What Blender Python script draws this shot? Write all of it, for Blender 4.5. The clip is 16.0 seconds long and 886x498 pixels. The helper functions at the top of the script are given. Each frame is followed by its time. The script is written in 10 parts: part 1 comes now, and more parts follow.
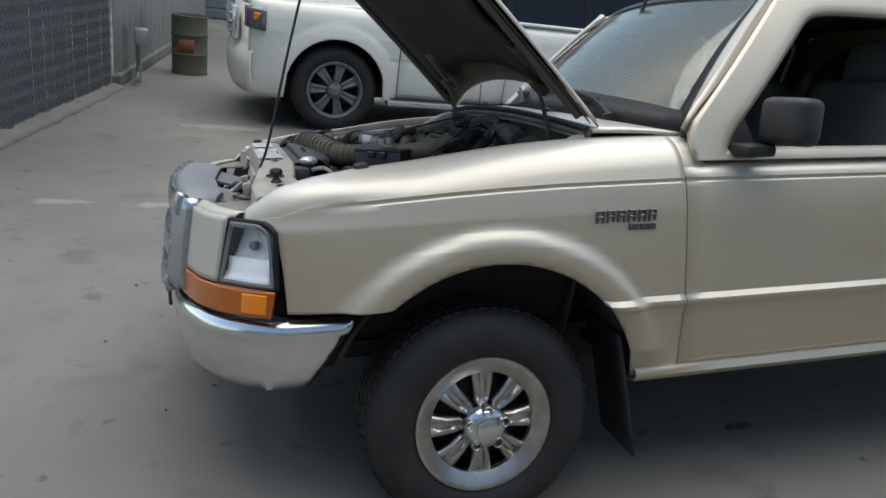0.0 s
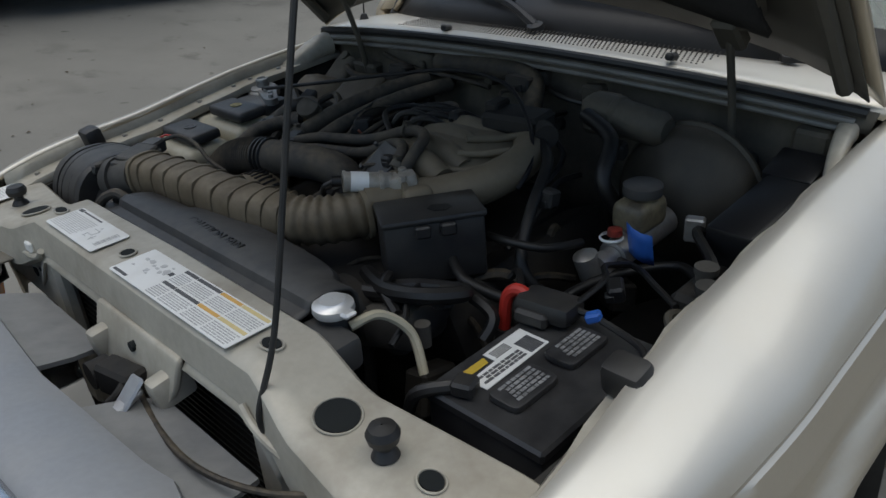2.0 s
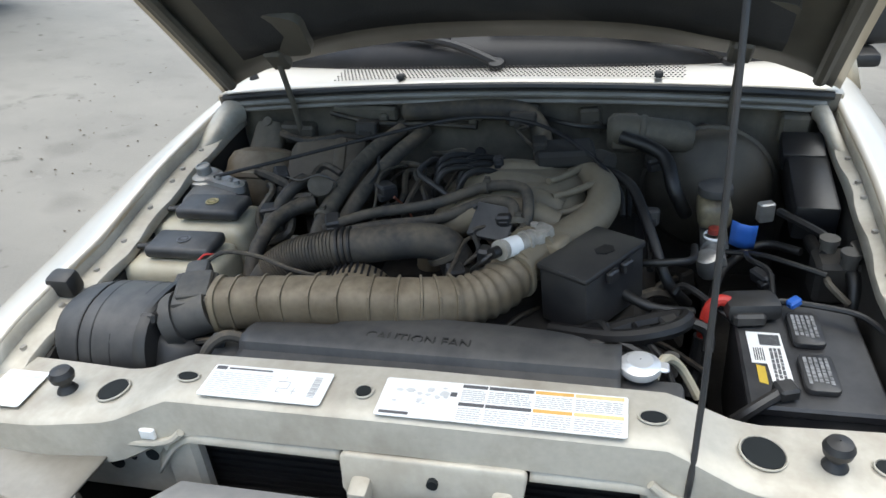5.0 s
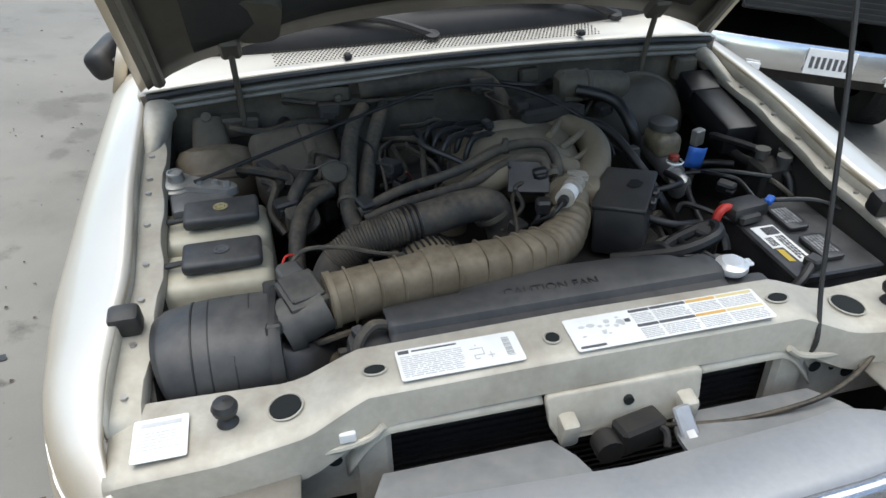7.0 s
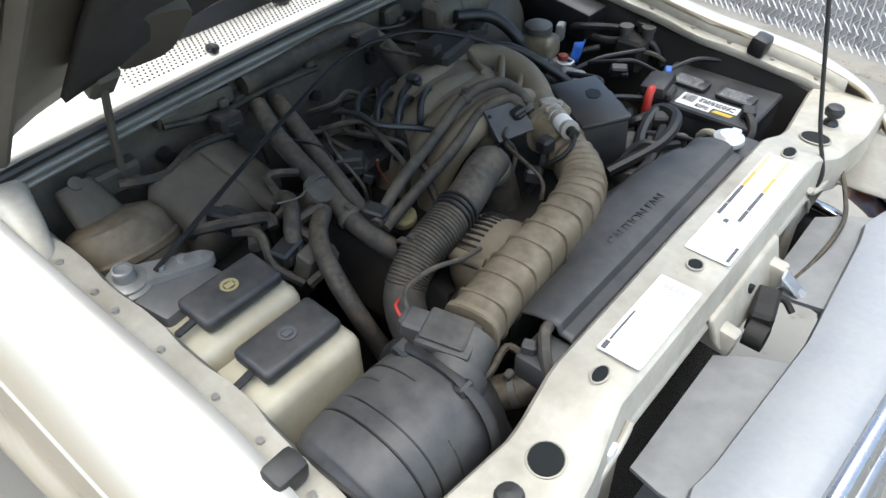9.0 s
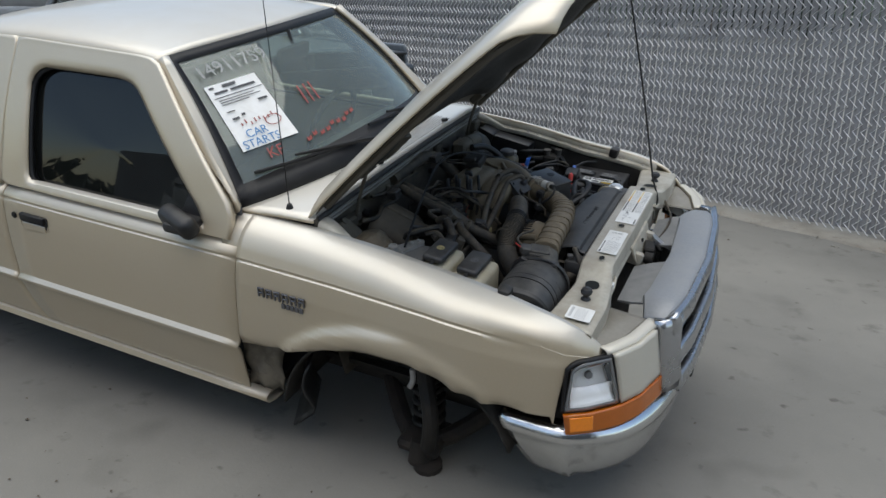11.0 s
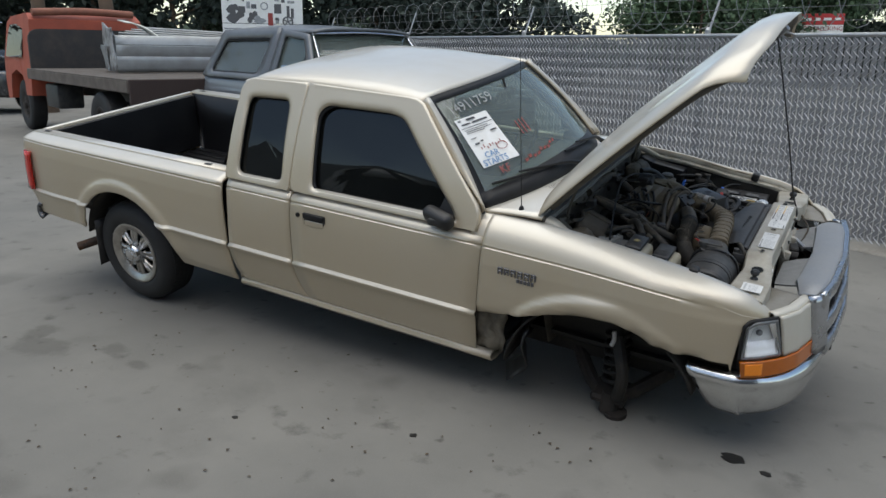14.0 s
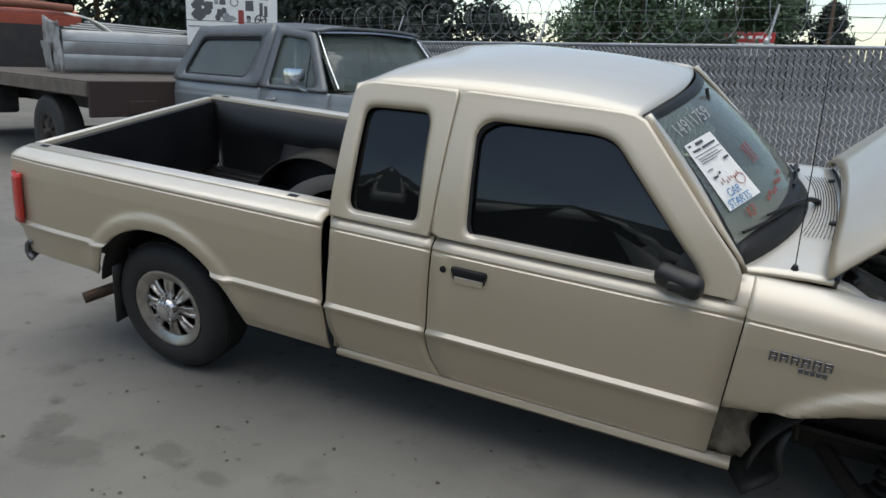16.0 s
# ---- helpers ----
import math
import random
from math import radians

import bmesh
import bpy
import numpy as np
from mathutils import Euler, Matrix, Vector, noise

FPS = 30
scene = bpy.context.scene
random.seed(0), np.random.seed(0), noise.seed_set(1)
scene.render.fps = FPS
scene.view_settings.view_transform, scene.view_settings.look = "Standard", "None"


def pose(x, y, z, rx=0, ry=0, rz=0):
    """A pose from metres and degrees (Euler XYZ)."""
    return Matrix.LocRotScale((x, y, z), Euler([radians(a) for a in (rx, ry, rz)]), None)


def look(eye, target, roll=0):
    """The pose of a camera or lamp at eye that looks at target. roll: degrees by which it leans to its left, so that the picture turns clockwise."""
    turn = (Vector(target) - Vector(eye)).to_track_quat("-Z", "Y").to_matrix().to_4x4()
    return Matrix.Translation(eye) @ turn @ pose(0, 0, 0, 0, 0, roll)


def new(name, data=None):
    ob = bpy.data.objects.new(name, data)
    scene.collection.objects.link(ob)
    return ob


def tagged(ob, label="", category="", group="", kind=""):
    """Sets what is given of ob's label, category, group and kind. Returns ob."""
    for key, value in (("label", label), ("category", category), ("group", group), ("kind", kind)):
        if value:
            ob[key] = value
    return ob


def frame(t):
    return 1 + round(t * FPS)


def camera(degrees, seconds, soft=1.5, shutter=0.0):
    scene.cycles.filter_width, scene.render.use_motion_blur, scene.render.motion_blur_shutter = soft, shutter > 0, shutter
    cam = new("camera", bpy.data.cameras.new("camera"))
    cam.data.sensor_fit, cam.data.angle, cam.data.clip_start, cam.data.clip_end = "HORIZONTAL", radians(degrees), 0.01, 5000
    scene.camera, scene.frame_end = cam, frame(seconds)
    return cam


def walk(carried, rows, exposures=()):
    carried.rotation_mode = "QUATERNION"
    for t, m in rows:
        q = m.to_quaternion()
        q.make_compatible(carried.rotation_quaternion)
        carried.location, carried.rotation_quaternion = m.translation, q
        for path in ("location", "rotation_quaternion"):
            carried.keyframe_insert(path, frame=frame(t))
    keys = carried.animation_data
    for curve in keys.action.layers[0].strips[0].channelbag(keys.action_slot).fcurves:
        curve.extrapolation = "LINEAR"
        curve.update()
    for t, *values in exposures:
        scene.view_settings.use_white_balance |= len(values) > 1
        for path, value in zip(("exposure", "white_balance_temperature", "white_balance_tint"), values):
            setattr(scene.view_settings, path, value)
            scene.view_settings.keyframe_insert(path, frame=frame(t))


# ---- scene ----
cam = camera(61.2, 16.0)
PATH = [
    (0, (0.8325, 2.4921, 1.5438), (0.2337, 0.7095, 0.8628), 7.18),
    (0.5, (1.1002, 2.0377, 1.5460), (0.1725, 0.4459, 0.7677), 4.80),
    (1, (1.1987, 1.5229, 1.5352), (0.0399, 0.1521, 0.6531), 5.65),
    (1.5, (1.1726, 1.0643, 1.4646), (-0.1541, -0.0910, 0.5133), 5.17),
    (2, (1.0463, 0.7862, 1.5315), (-0.2499, -0.3370, 0.5029), 6.04),
    (2.5, (0.9524, 0.6013, 1.5513), (-0.3348, -0.4688, 0.4567), 6.77),
    (3, (0.9622, 0.4172, 1.5521), (-0.4345, -0.4364, 0.4029), 5.51),
    (3.5, (1.0166, 0.2858, 1.5458), (-0.4723, -0.4139, 0.4084), 6.18),
    (4, (1.1686, 0.2206, 1.5550), (-0.4327, -0.3500, 0.5012), 5.33),
    (4.5, (1.3483, 0.1480, 1.5586), (-0.3270, -0.3045, 0.5643), 5.01),
    (7, (1.4874, -0.6542, 1.5128), (-0.2045, -0.1278, 0.5852), 7.26),
    (7.5, (1.2852, -0.7497, 1.4879), (-0.3230, -0.0682, 0.5137), 5.68),
    (8, (1.0835, -0.8177, 1.4670), (-0.3353, 0.0973, 0.3948), 5.43),
    (8.5, (0.9638, -0.9561, 1.4887), (-0.2797, 0.1501, 0.3795), 0.29),
    (9, (0.9406, -1.1833, 1.5139), (-0.1220, 0.1271, 0.4398), 1.60),
    (11.5, (1.1927, -3.2116, 1.6870), (0.4080, -1.4493, 1.1592), 1.18),
    (12, (1.2358, -3.4345, 1.7017), (0.3966, -1.6802, 1.2345), 1.68),
    (12.5, (1.2931, -3.5647, 1.7003), (0.3782, -1.8571, 1.2032), 2.26),
    (13, (1.2461, -3.7192, 1.6944), (0.2808, -2.0344, 1.2152), 1.44),
    (13.5, (1.1290, -3.8700, 1.6902), (0.0926, -2.2305, 1.2023), -0.25),
    (14, (1.0275, -3.9328, 1.6897), (0.0528, -2.2645, 1.1733), 0.80),
    (14.5, (0.8558, -3.8621, 1.6545), (-0.0604, -2.1621, 1.1344), 1.91),
    (15, (0.5225, -3.7654, 1.6816), (-0.4691, -2.1002, 1.1876), 2.17),
    (15.5, (0.0487, -3.6969, 1.6592), (-0.8135, -1.9646, 1.1533), -0.46),
    (16, (-0.4614, -3.5284, 1.6134), (-1.2510, -1.7568, 1.1256), 2.24),
]
walk(cam, [(t, look(eye, target, roll)) for t, eye, target, roll in PATH],
     [(0.0, 1.05, 7150, 7), (1.2, 0.76, 7150, 7), (2.0, 0.62, 7150, 7), (2.5, 0.98, 7150, 7), (3.0, 1.62, 7150, 7), (3.5, 2.46, 7150, 7), (4.0, 2.50, 7150, 7), (4.5, 2.28, 7150, 7), (7.0, 1.78, 7150, 7), (7.6, 1.94, 7150, 7), (8.2, 2.36, 7150, 7), (9.2, 2.38, 7150, 7), (11.3, 0.88, 7150, 7),
      (13.5, 0.86, 7150, 7), (16.0, 0.80, 7150, 7)])

# world and sun: bright overcast afternoon
world = bpy.data.worlds.new("sky_world")
scene.world = world
world.use_nodes = True
wn, wl = world.node_tree.nodes, world.node_tree.links
sky = wn.new("ShaderNodeTexSky")
sky.sky_type = "NISHITA"
sky.sun_disc = False
sky.sun_elevation = radians(52)
sky.sun_rotation = radians(150)
sky.air_density, sky.dust_density, sky.ozone_density = 1.0, 0.7, 1.0
wn["Background"].inputs["Strength"].default_value = 0.10
wl.new(sky.outputs["Color"], wn["Background"].inputs["Color"])
sun = new("sun", bpy.data.lights.new("sun", "SUN"))
sun.data.energy, sun.data.angle, sun.data.color = 1.5, radians(75), (0.97, 0.985, 1.0)
sun.matrix_basis = look((0, 0, 20), (0.8, 0.6, 10))


# ---- materials ----
def nodes_of(name):
    m = bpy.data.materials.new(name)
    m.use_nodes = True
    return m, m.node_tree.nodes, m.node_tree.links, m.node_tree.nodes["Principled BSDF"]


def surf(name, color, rough=0.5, metal=0.0, dirt=None, dirt_amount=0.35, scale=6.0, fine=60.0, bump=0.08, bump_dist=0.004,
         coat=0.0, spec=0.5, vary=0.12, rough_vary=0.12, dust_sky_up=0.0, rand=0.0, patchy=0.8):
    """A surface with variation at two scales, dirt patches and fine relief; faces that look up can take settled dust,
    or on the gold paint a pale tint for sky light.
    """
    m, n, l, b = nodes_of(name)
    tc = n.new("ShaderNodeTexCoord")
    big, small = n.new("ShaderNodeTexNoise"), n.new("ShaderNodeTexNoise")
    big.inputs["Scale"].default_value, big.inputs["Detail"].default_value = scale, 6.0
    small.inputs["Scale"].default_value, small.inputs["Detail"].default_value = fine, 4.0
    big.inputs["Roughness"].default_value = 0.6
    for t in (big, small):
        l.new(tc.outputs["Object"], t.inputs["Vector"])
    base = n.new("ShaderNodeRGB")
    base.outputs[0].default_value = (*color, 1)
    hsv = n.new("ShaderNodeHueSaturation")
    l.new(base.outputs[0], hsv.inputs["Color"])
    mr = n.new("ShaderNodeMapRange")
    mr.inputs["To Min"].default_value, mr.inputs["To Max"].default_value = 1 - vary, 1 + vary
    l.new(small.outputs["Fac"], mr.inputs["Value"])
    val = mr.outputs["Result"]
    if rand:
        oi, mr3, mul = n.new("ShaderNodeObjectInfo"), n.new("ShaderNodeMapRange"), n.new("ShaderNodeMath")
        mr3.inputs["To Min"].default_value, mr3.inputs["To Max"].default_value = 1 - rand, 1 + rand
        l.new(oi.outputs["Random"], mr3.inputs["Value"])
        mul.operation = "MULTIPLY"
        l.new(val, mul.inputs[0])
        l.new(mr3.outputs["Result"], mul.inputs[1])
        val = mul.outputs[0]
    l.new(val, hsv.inputs["Value"])
    out = hsv.outputs["Color"]
    if dirt:
        mix, ramp = n.new("ShaderNodeMix"), n.new("ShaderNodeMapRange")
        mix.data_type = "RGBA"
        ramp.inputs["From Min"].default_value, ramp.inputs["From Max"].default_value = 0.42, 0.68
        ramp.inputs["To Max"].default_value = dirt_amount
        l.new(big.outputs["Fac"], ramp.inputs["Value"])
        fac = ramp.outputs["Result"]
        # mixes the dirt colour into upward faces: dust, or sky light on the gold paint
        if dust_sky_up:
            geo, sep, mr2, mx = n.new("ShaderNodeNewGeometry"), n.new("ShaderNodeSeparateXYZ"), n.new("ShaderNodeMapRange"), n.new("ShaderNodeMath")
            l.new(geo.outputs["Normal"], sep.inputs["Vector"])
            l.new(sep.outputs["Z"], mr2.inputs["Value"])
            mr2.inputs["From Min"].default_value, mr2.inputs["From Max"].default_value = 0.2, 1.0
            mr2.inputs["To Max"].default_value = dust_sky_up
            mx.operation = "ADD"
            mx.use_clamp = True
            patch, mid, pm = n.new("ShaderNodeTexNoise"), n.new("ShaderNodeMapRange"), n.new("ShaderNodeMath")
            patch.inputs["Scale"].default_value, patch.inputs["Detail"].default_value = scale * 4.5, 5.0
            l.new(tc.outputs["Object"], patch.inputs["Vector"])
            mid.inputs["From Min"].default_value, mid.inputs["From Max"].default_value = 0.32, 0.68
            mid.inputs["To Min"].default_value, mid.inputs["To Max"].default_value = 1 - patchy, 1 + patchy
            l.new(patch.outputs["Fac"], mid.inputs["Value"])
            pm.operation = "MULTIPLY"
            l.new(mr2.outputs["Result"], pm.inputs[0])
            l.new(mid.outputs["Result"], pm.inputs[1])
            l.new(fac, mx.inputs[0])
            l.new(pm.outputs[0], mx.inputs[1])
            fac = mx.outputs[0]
        l.new(fac, mix.inputs["Factor"])
        l.new(out, mix.inputs[6])
        mix.inputs[7].default_value = (*dirt, 1)
        out = mix.outputs[2]
    l.new(out, b.inputs["Base Color"])
    rr = n.new("ShaderNodeMapRange")
    rr.inputs["To Min"].default_value, rr.inputs["To Max"].default_value = max(0.02, rough - rough_vary), min(1, rough + rough_vary)
    l.new(big.outputs["Fac"], rr.inputs["Value"])
    l.new(rr.outputs["Result"], b.inputs["Roughness"])
    b.inputs["Metallic"].default_value = metal
    b.inputs["Coat Weight"].default_value = coat
    b.inputs["Coat Roughness"].default_value = 0.12
    b.inputs["Specular IOR Level"].default_value = spec
    if bump:
        bp = n.new("ShaderNodeBump")
        bp.inputs["Strength"].default_value, bp.inputs["Distance"].default_value = bump, bump_dist
        l.new(small.outputs["Fac"], bp.inputs["Height"])
        l.new(bp.outputs["Normal"], b.inputs["Normal"])
    return m


def glass_mat(name, tint, alpha_tint, rough=0.02, ior=1.6, dust=0.0):
    """A thin tinted pane: mirror gloss, stronger at a glancing angle, over a tinted see-through."""
    m, n, l, b = nodes_of(name)
    n.remove(b)
    tr, gl, mix, fr = n.new("ShaderNodeBsdfTransparent"), n.new("ShaderNodeBsdfGlossy"), n.new("ShaderNodeMixShader"), n.new("ShaderNodeLayerWeight")
    tr.inputs["Color"].default_value = (*tint, 1)
    gl.inputs["Roughness"].default_value = rough
    gl.inputs["Color"].default_value = (*alpha_tint, 1)
    pw, rg0 = n.new("ShaderNodeMath"), n.new("ShaderNodeMapRange")
    pw.operation = "POWER"
    pw.inputs[1].default_value = 4.0
    rg0.inputs["To Min"].default_value, rg0.inputs["To Max"].default_value = ((ior - 1) / (ior + 1)) ** 2, 0.5
    l.new(fr.outputs["Facing"], pw.inputs[0])
    l.new(pw.outputs[0], rg0.inputs["Value"])
    l.new(rg0.outputs["Result"], mix.inputs["Fac"])
    l.new(tr.outputs[0], mix.inputs[1])
    l.new(gl.outputs[0], mix.inputs[2])
    out = mix.outputs[0]
    # pale film: dust on the glass, and haze standing in for reflected sky
    if dust:
        df, m2, tx, tc = n.new("ShaderNodeBsdfDiffuse"), n.new("ShaderNodeMixShader"), n.new("ShaderNodeTexNoise"), n.new("ShaderNodeTexCoord")
        df.inputs["Color"].default_value = (0.46, 0.50, 0.47, 1)
        rg = n.new("ShaderNodeMapRange")
        tx.inputs["Scale"].default_value, tx.inputs["Detail"].default_value = 4.0, 5.0
        rg.inputs["To Min"].default_value, rg.inputs["To Max"].default_value = dust * 0.6, dust * 1.5
        l.new(tc.outputs["Object"], tx.inputs["Vector"])
        l.new(tx.outputs["Fac"], rg.inputs["Value"])
        l.new(rg.outputs["Result"], m2.inputs["Fac"])
        l.new(out, m2.inputs[1])
        l.new(df.outputs[0], m2.inputs[2])
        out = m2.outputs[0]
    l.new(out, n["Material Output"].inputs["Surface"])
    return m


# the pale tint on upward faces of the gold paint stands in for sky light
GOLD = surf("gold_metallic_paint", (0.530, 0.445, 0.322), 0.50, 0.52, (0.64, 0.625, 0.585), 0.10, 1.6, 220, 0.01, 0.001, coat=0.7, vary=0.05, rough_vary=0.05, dust_sky_up=0.76, patchy=0.10)
FILLER = surf("pale_gold_plastic", (0.56, 0.52, 0.44), 0.5, 0.25, (0.66, 0.64, 0.60), 0.3, 3, 160, 0.01, 0.001, coat=0.3, vary=0.05)
BAYPAINT = surf("dusty_bay_paint", (0.445, 0.415, 0.350), 0.5, 0.15, (0.25, 0.215, 0.165), 0.55, 9, 90, 0.04, 0.002, vary=0.12, dust_sky_up=0.1)
CHROME = surf("worn_chrome", (0.68, 0.69, 0.70), 0.20, 1.0, (0.42, 0.41, 0.39), 0.3, 5, 70, 0.0, 0.001, vary=0.06, rough_vary=0.1)
WHEELMETAL = surf("brushed_wheel_metal", (0.50, 0.48, 0.45), 0.34, 1.0, (0.20, 0.18, 0.16), 0.5, 14, 90, 0.02, 0.001)
RUBBER = surf("tyre_rubber", (0.0135, 0.0135, 0.0138), 0.72, 0, (0.042, 0.039, 0.036), 0.35, 8, 120, 0.2, 0.002)
BLACKPLASTIC = surf("black_plastic", (0.0105, 0.0105, 0.0115), 0.5, 0, (0.0630, 0.0577, 0.0499), 0.35, 9, 160, 0.08, 0.001, dust_sky_up=0.15)
GREYPLASTIC = surf("dusty_grey_plastic", (0.0227, 0.0232, 0.0248), 0.5, 0, (0.0918, 0.0864, 0.0783), 0.5, 8, 140, 0.06, 0.001, vary=0.18, dust_sky_up=0.25)
BLACKTRIM = surf("black_trim", (0.010, 0.010, 0.011), 0.5, 0, (0.03, 0.03, 0.03), 0.3, 12, 150, 0.04, 0.001, spec=0.28)
DARKVOID = surf("grimy_shaded_metal", (0.0120, 0.0108, 0.0096), 0.7, 0.2, (0.0420, 0.0348, 0.0270), 0.7, 10, 60, 0.3, 0.004)
WGLASS = glass_mat("green_tinted_glass", (0.60, 0.68, 0.63), (1, 1, 1), 0.03, 1.62, 0.11)
TINTGLASS = glass_mat("dark_tinted_glass", (0.055, 0.058, 0.062), (0.95, 0.97, 1), 0.02, 1.5, 0.012)
# grey tint with a strong pale film in place of the sky's reflection
GREYGLASS = glass_mat("sky_hazed_grey_glass", (0.30, 0.33, 0.33), (1, 1, 1), 0.04, 1.6, 0.14)
LENSGLASS = glass_mat("clear_lamp_lens", (0.96, 0.965, 0.97), (1, 1, 1), 0.06, 1.42)
AMBER = surf("amber_lens", (0.42, 0.10, 0.004), 0.15, 0, (0.5, 0.12, 0.01), 0.4, 30, 200, 0.1, 0.002, coat=0.5)
AMBERLIT = surf("amber_reflector", (0.90, 0.25, 0.012), 0.2, 0, None, 0, 30, 200, 0.15, 0.002, coat=0.5)
REDLENS = surf("red_lens", (0.55, 0.03, 0.02), 0.15, 0, (0.35, 0.02, 0.015), 0.4, 30, 200, 0.1, 0.002, coat=0.5)
REFLECTOR = surf("lamp_reflector", (0.90, 0.90, 0.89), 0.30, 0.25, None, 0, 30, 320, 0.6, 0.004)
LINER = surf("black_bed_liner", (0.0060, 0.0060, 0.0068), 0.42, 0, (0.022, 0.021, 0.020), 0.35, 5, 120, 0.15, 0.002, dust_sky_up=0.05)
SEATCLOTH = surf("grey_seat_cloth", (0.07, 0.07, 0.075), 0.95, 0, (0.11, 0.10, 0.09), 0.4, 10, 300, 0.2, 0.001)
WHITEPAINT = surf("white_car_paint", (0.742, 0.720, 0.644), 0.3, 0, (0.45, 0.42, 0.37), 0.25, 2, 150, 0.01, 0.001, coat=0.5, vary=0.03)
STEEL = surf("dull_galvanised_steel", (0.42, 0.43, 0.44), 0.45, 0.8, (0.25, 0.22, 0.19), 0.5, 8, 90, 0.08, 0.001)


# ---- mesh helpers ----
def finish(name, verts, faces, mat, parent=None, label="", smooth=35, solid=0.0, weld=0.0):
    me = bpy.data.meshes.new(name)
    bm = bmesh.new()
    vs = [bm.verts.new(v) for v in verts]
    for f in faces:
        f = [vs[i] for i in f]
        if len(set(f)) > 2:
            try:
                bm.faces.new(f)
            except ValueError:
                pass
    if weld:
        bmesh.ops.remove_doubles(bm, verts=bm.verts, dist=weld)
        bmesh.ops.dissolve_degenerate(bm, edges=bm.edges, dist=weld / 2)
    return finish_bm(name, bm, mat, parent, label, smooth, solid)


def finish_bm(name, bm, mat, parent=None, label="", smooth=35, solid=0.0):
    me = bpy.data.meshes.new(name)
    bm.to_mesh(me)
    bm.free()
    me.materials.append(mat)
    if smooth:
        me.shade_smooth()
        me.set_sharp_from_angle(angle=radians(smooth))
    ob = new(name, me)
    if parent is not None:
        ob.parent = parent
    if label:
        ob["label"] = label
    if solid:
        mod = ob.modifiers.new("thickness", "SOLIDIFY")
        mod.thickness, mod.offset = solid, -1 if solid > 0 else 1
        mod.thickness = abs(solid)
    return ob


def part(name, bm, mat, parent, label="", smooth=35, solid=0.0):
    return finish_bm(name, bm, mat, parent, label, smooth, solid)


def thing(name, label, category, m=None, group="", kind=""):
    ob = new(name)
    if m is not None:
        ob.matrix_basis = m
    return tagged(ob, label, category, group, kind)


def quads(rows, wrap=False):
    """Vertices and faces of a grid given as rows of points."""
    w = len(rows[0])
    verts = [p for r in rows for p in r]
    faces = [(i * w + j, i * w + (j + 1) % w, (i + 1) * w + (j + 1) % w, (i + 1) * w + j)
             for i in range(len(rows) - 1) for j in range(w if wrap else w - 1)]
    return verts, faces


def add_box(bm, c, s, rot=(0, 0, 0), bevel=0.0, seg=1):
    r = bmesh.ops.create_cube(bm, size=1.0)
    vs = r["verts"]
    bmesh.ops.scale(bm, vec=s, verts=vs)
    if bevel:
        es = list({e for v in vs for e in v.link_edges})
        out = bmesh.ops.bevel(bm, geom=es, offset=bevel, segments=seg, affect="EDGES", profile=0.5)
        vs = list({v for f in out["faces"] for v in f.verts} | {v for v in vs if v.is_valid})
    bmesh.ops.transform(bm, matrix=pose(*c, *rot), verts=vs)
    return vs


def ring_frame(d):
    d = Vector(d).normalized()
    a = d.cross(Vector((0, 0, 1)) if abs(d.z) < 0.9 else Vector((1, 0, 0))).normalized()
    return a, d.cross(a)


def add_cyl(bm, p0, p1, r0, r1=None, n=16, caps=True):
    r1 = r0 if r1 is None else r1
    p0, p1 = Vector(p0), Vector(p1)
    a, b = ring_frame(p1 - p0)
    rings = [[bm.verts.new(p + (a * math.cos(2 * math.pi * i / n) + b * math.sin(2 * math.pi * i / n)) * r) for i in range(n)] for p, r in ((p0, r0), (p1, r1))]
    for i in range(n):
        bm.faces.new((rings[0][i], rings[0][(i + 1) % n], rings[1][(i + 1) % n], rings[1][i]))
    if caps:
        bm.faces.new(rings[0][::-1])
        bm.faces.new(rings[1])


def smooth_path(pts, k=6):
    """Points of a smooth curve through pts."""
    P = [Vector(p) for p in pts]
    if len(P) < 3:
        return P
    out = []
    for i in range(len(P) - 1):
        a, b, c, d = P[max(i - 1, 0)], P[i], P[i + 1], P[min(i + 2, len(P) - 1)]
        for j in range(k):
            t = j / k
            out.append(0.5 * ((2 * b) + (c - a) * t + (2 * a - 5 * b + 4 * c - d) * t * t + (3 * b - a - 3 * c + d) * t ** 3))
    return out + [P[-1]]


def add_tube(bm, pts, r, n=10, k=6, caps=True, radii=None):
    """A round tube along a smooth path; radii(t) scales r."""
    P = smooth_path(pts, k)
    up = None
    rings = []
    for i, p in enumerate(P):
        d = (P[min(i + 1, len(P) - 1)] - P[max(i - 1, 0)]).normalized()
        if up is None:
            up, _ = ring_frame(d)
        up = (up - d * up.dot(d)).normalized()
        w = d.cross(up)
        rr = r * (radii(i / (len(P) - 1)) if radii else 1)
        rings.append([bm.verts.new(p + (up * math.cos(2 * math.pi * j / n) + w * math.sin(2 * math.pi * j / n)) * rr) for j in range(n)])
    for a, b in zip(rings, rings[1:]):
        for j in range(n):
            bm.faces.new((a[j], a[(j + 1) % n], b[(j + 1) % n], b[j]))
    if caps:
        bm.faces.new(rings[0][::-1])
        bm.faces.new(rings[-1])


def squircle(w, h, e=0.65, n=24):
    """An outline between an ellipse and a box: half width w, half height h."""
    return [(w * math.copysign(abs(math.cos(a)) ** e, math.cos(a)), h * math.copysign(abs(math.sin(a)) ** e, math.sin(a))) for a in [2 * math.pi * i / n for i in range(n)]]


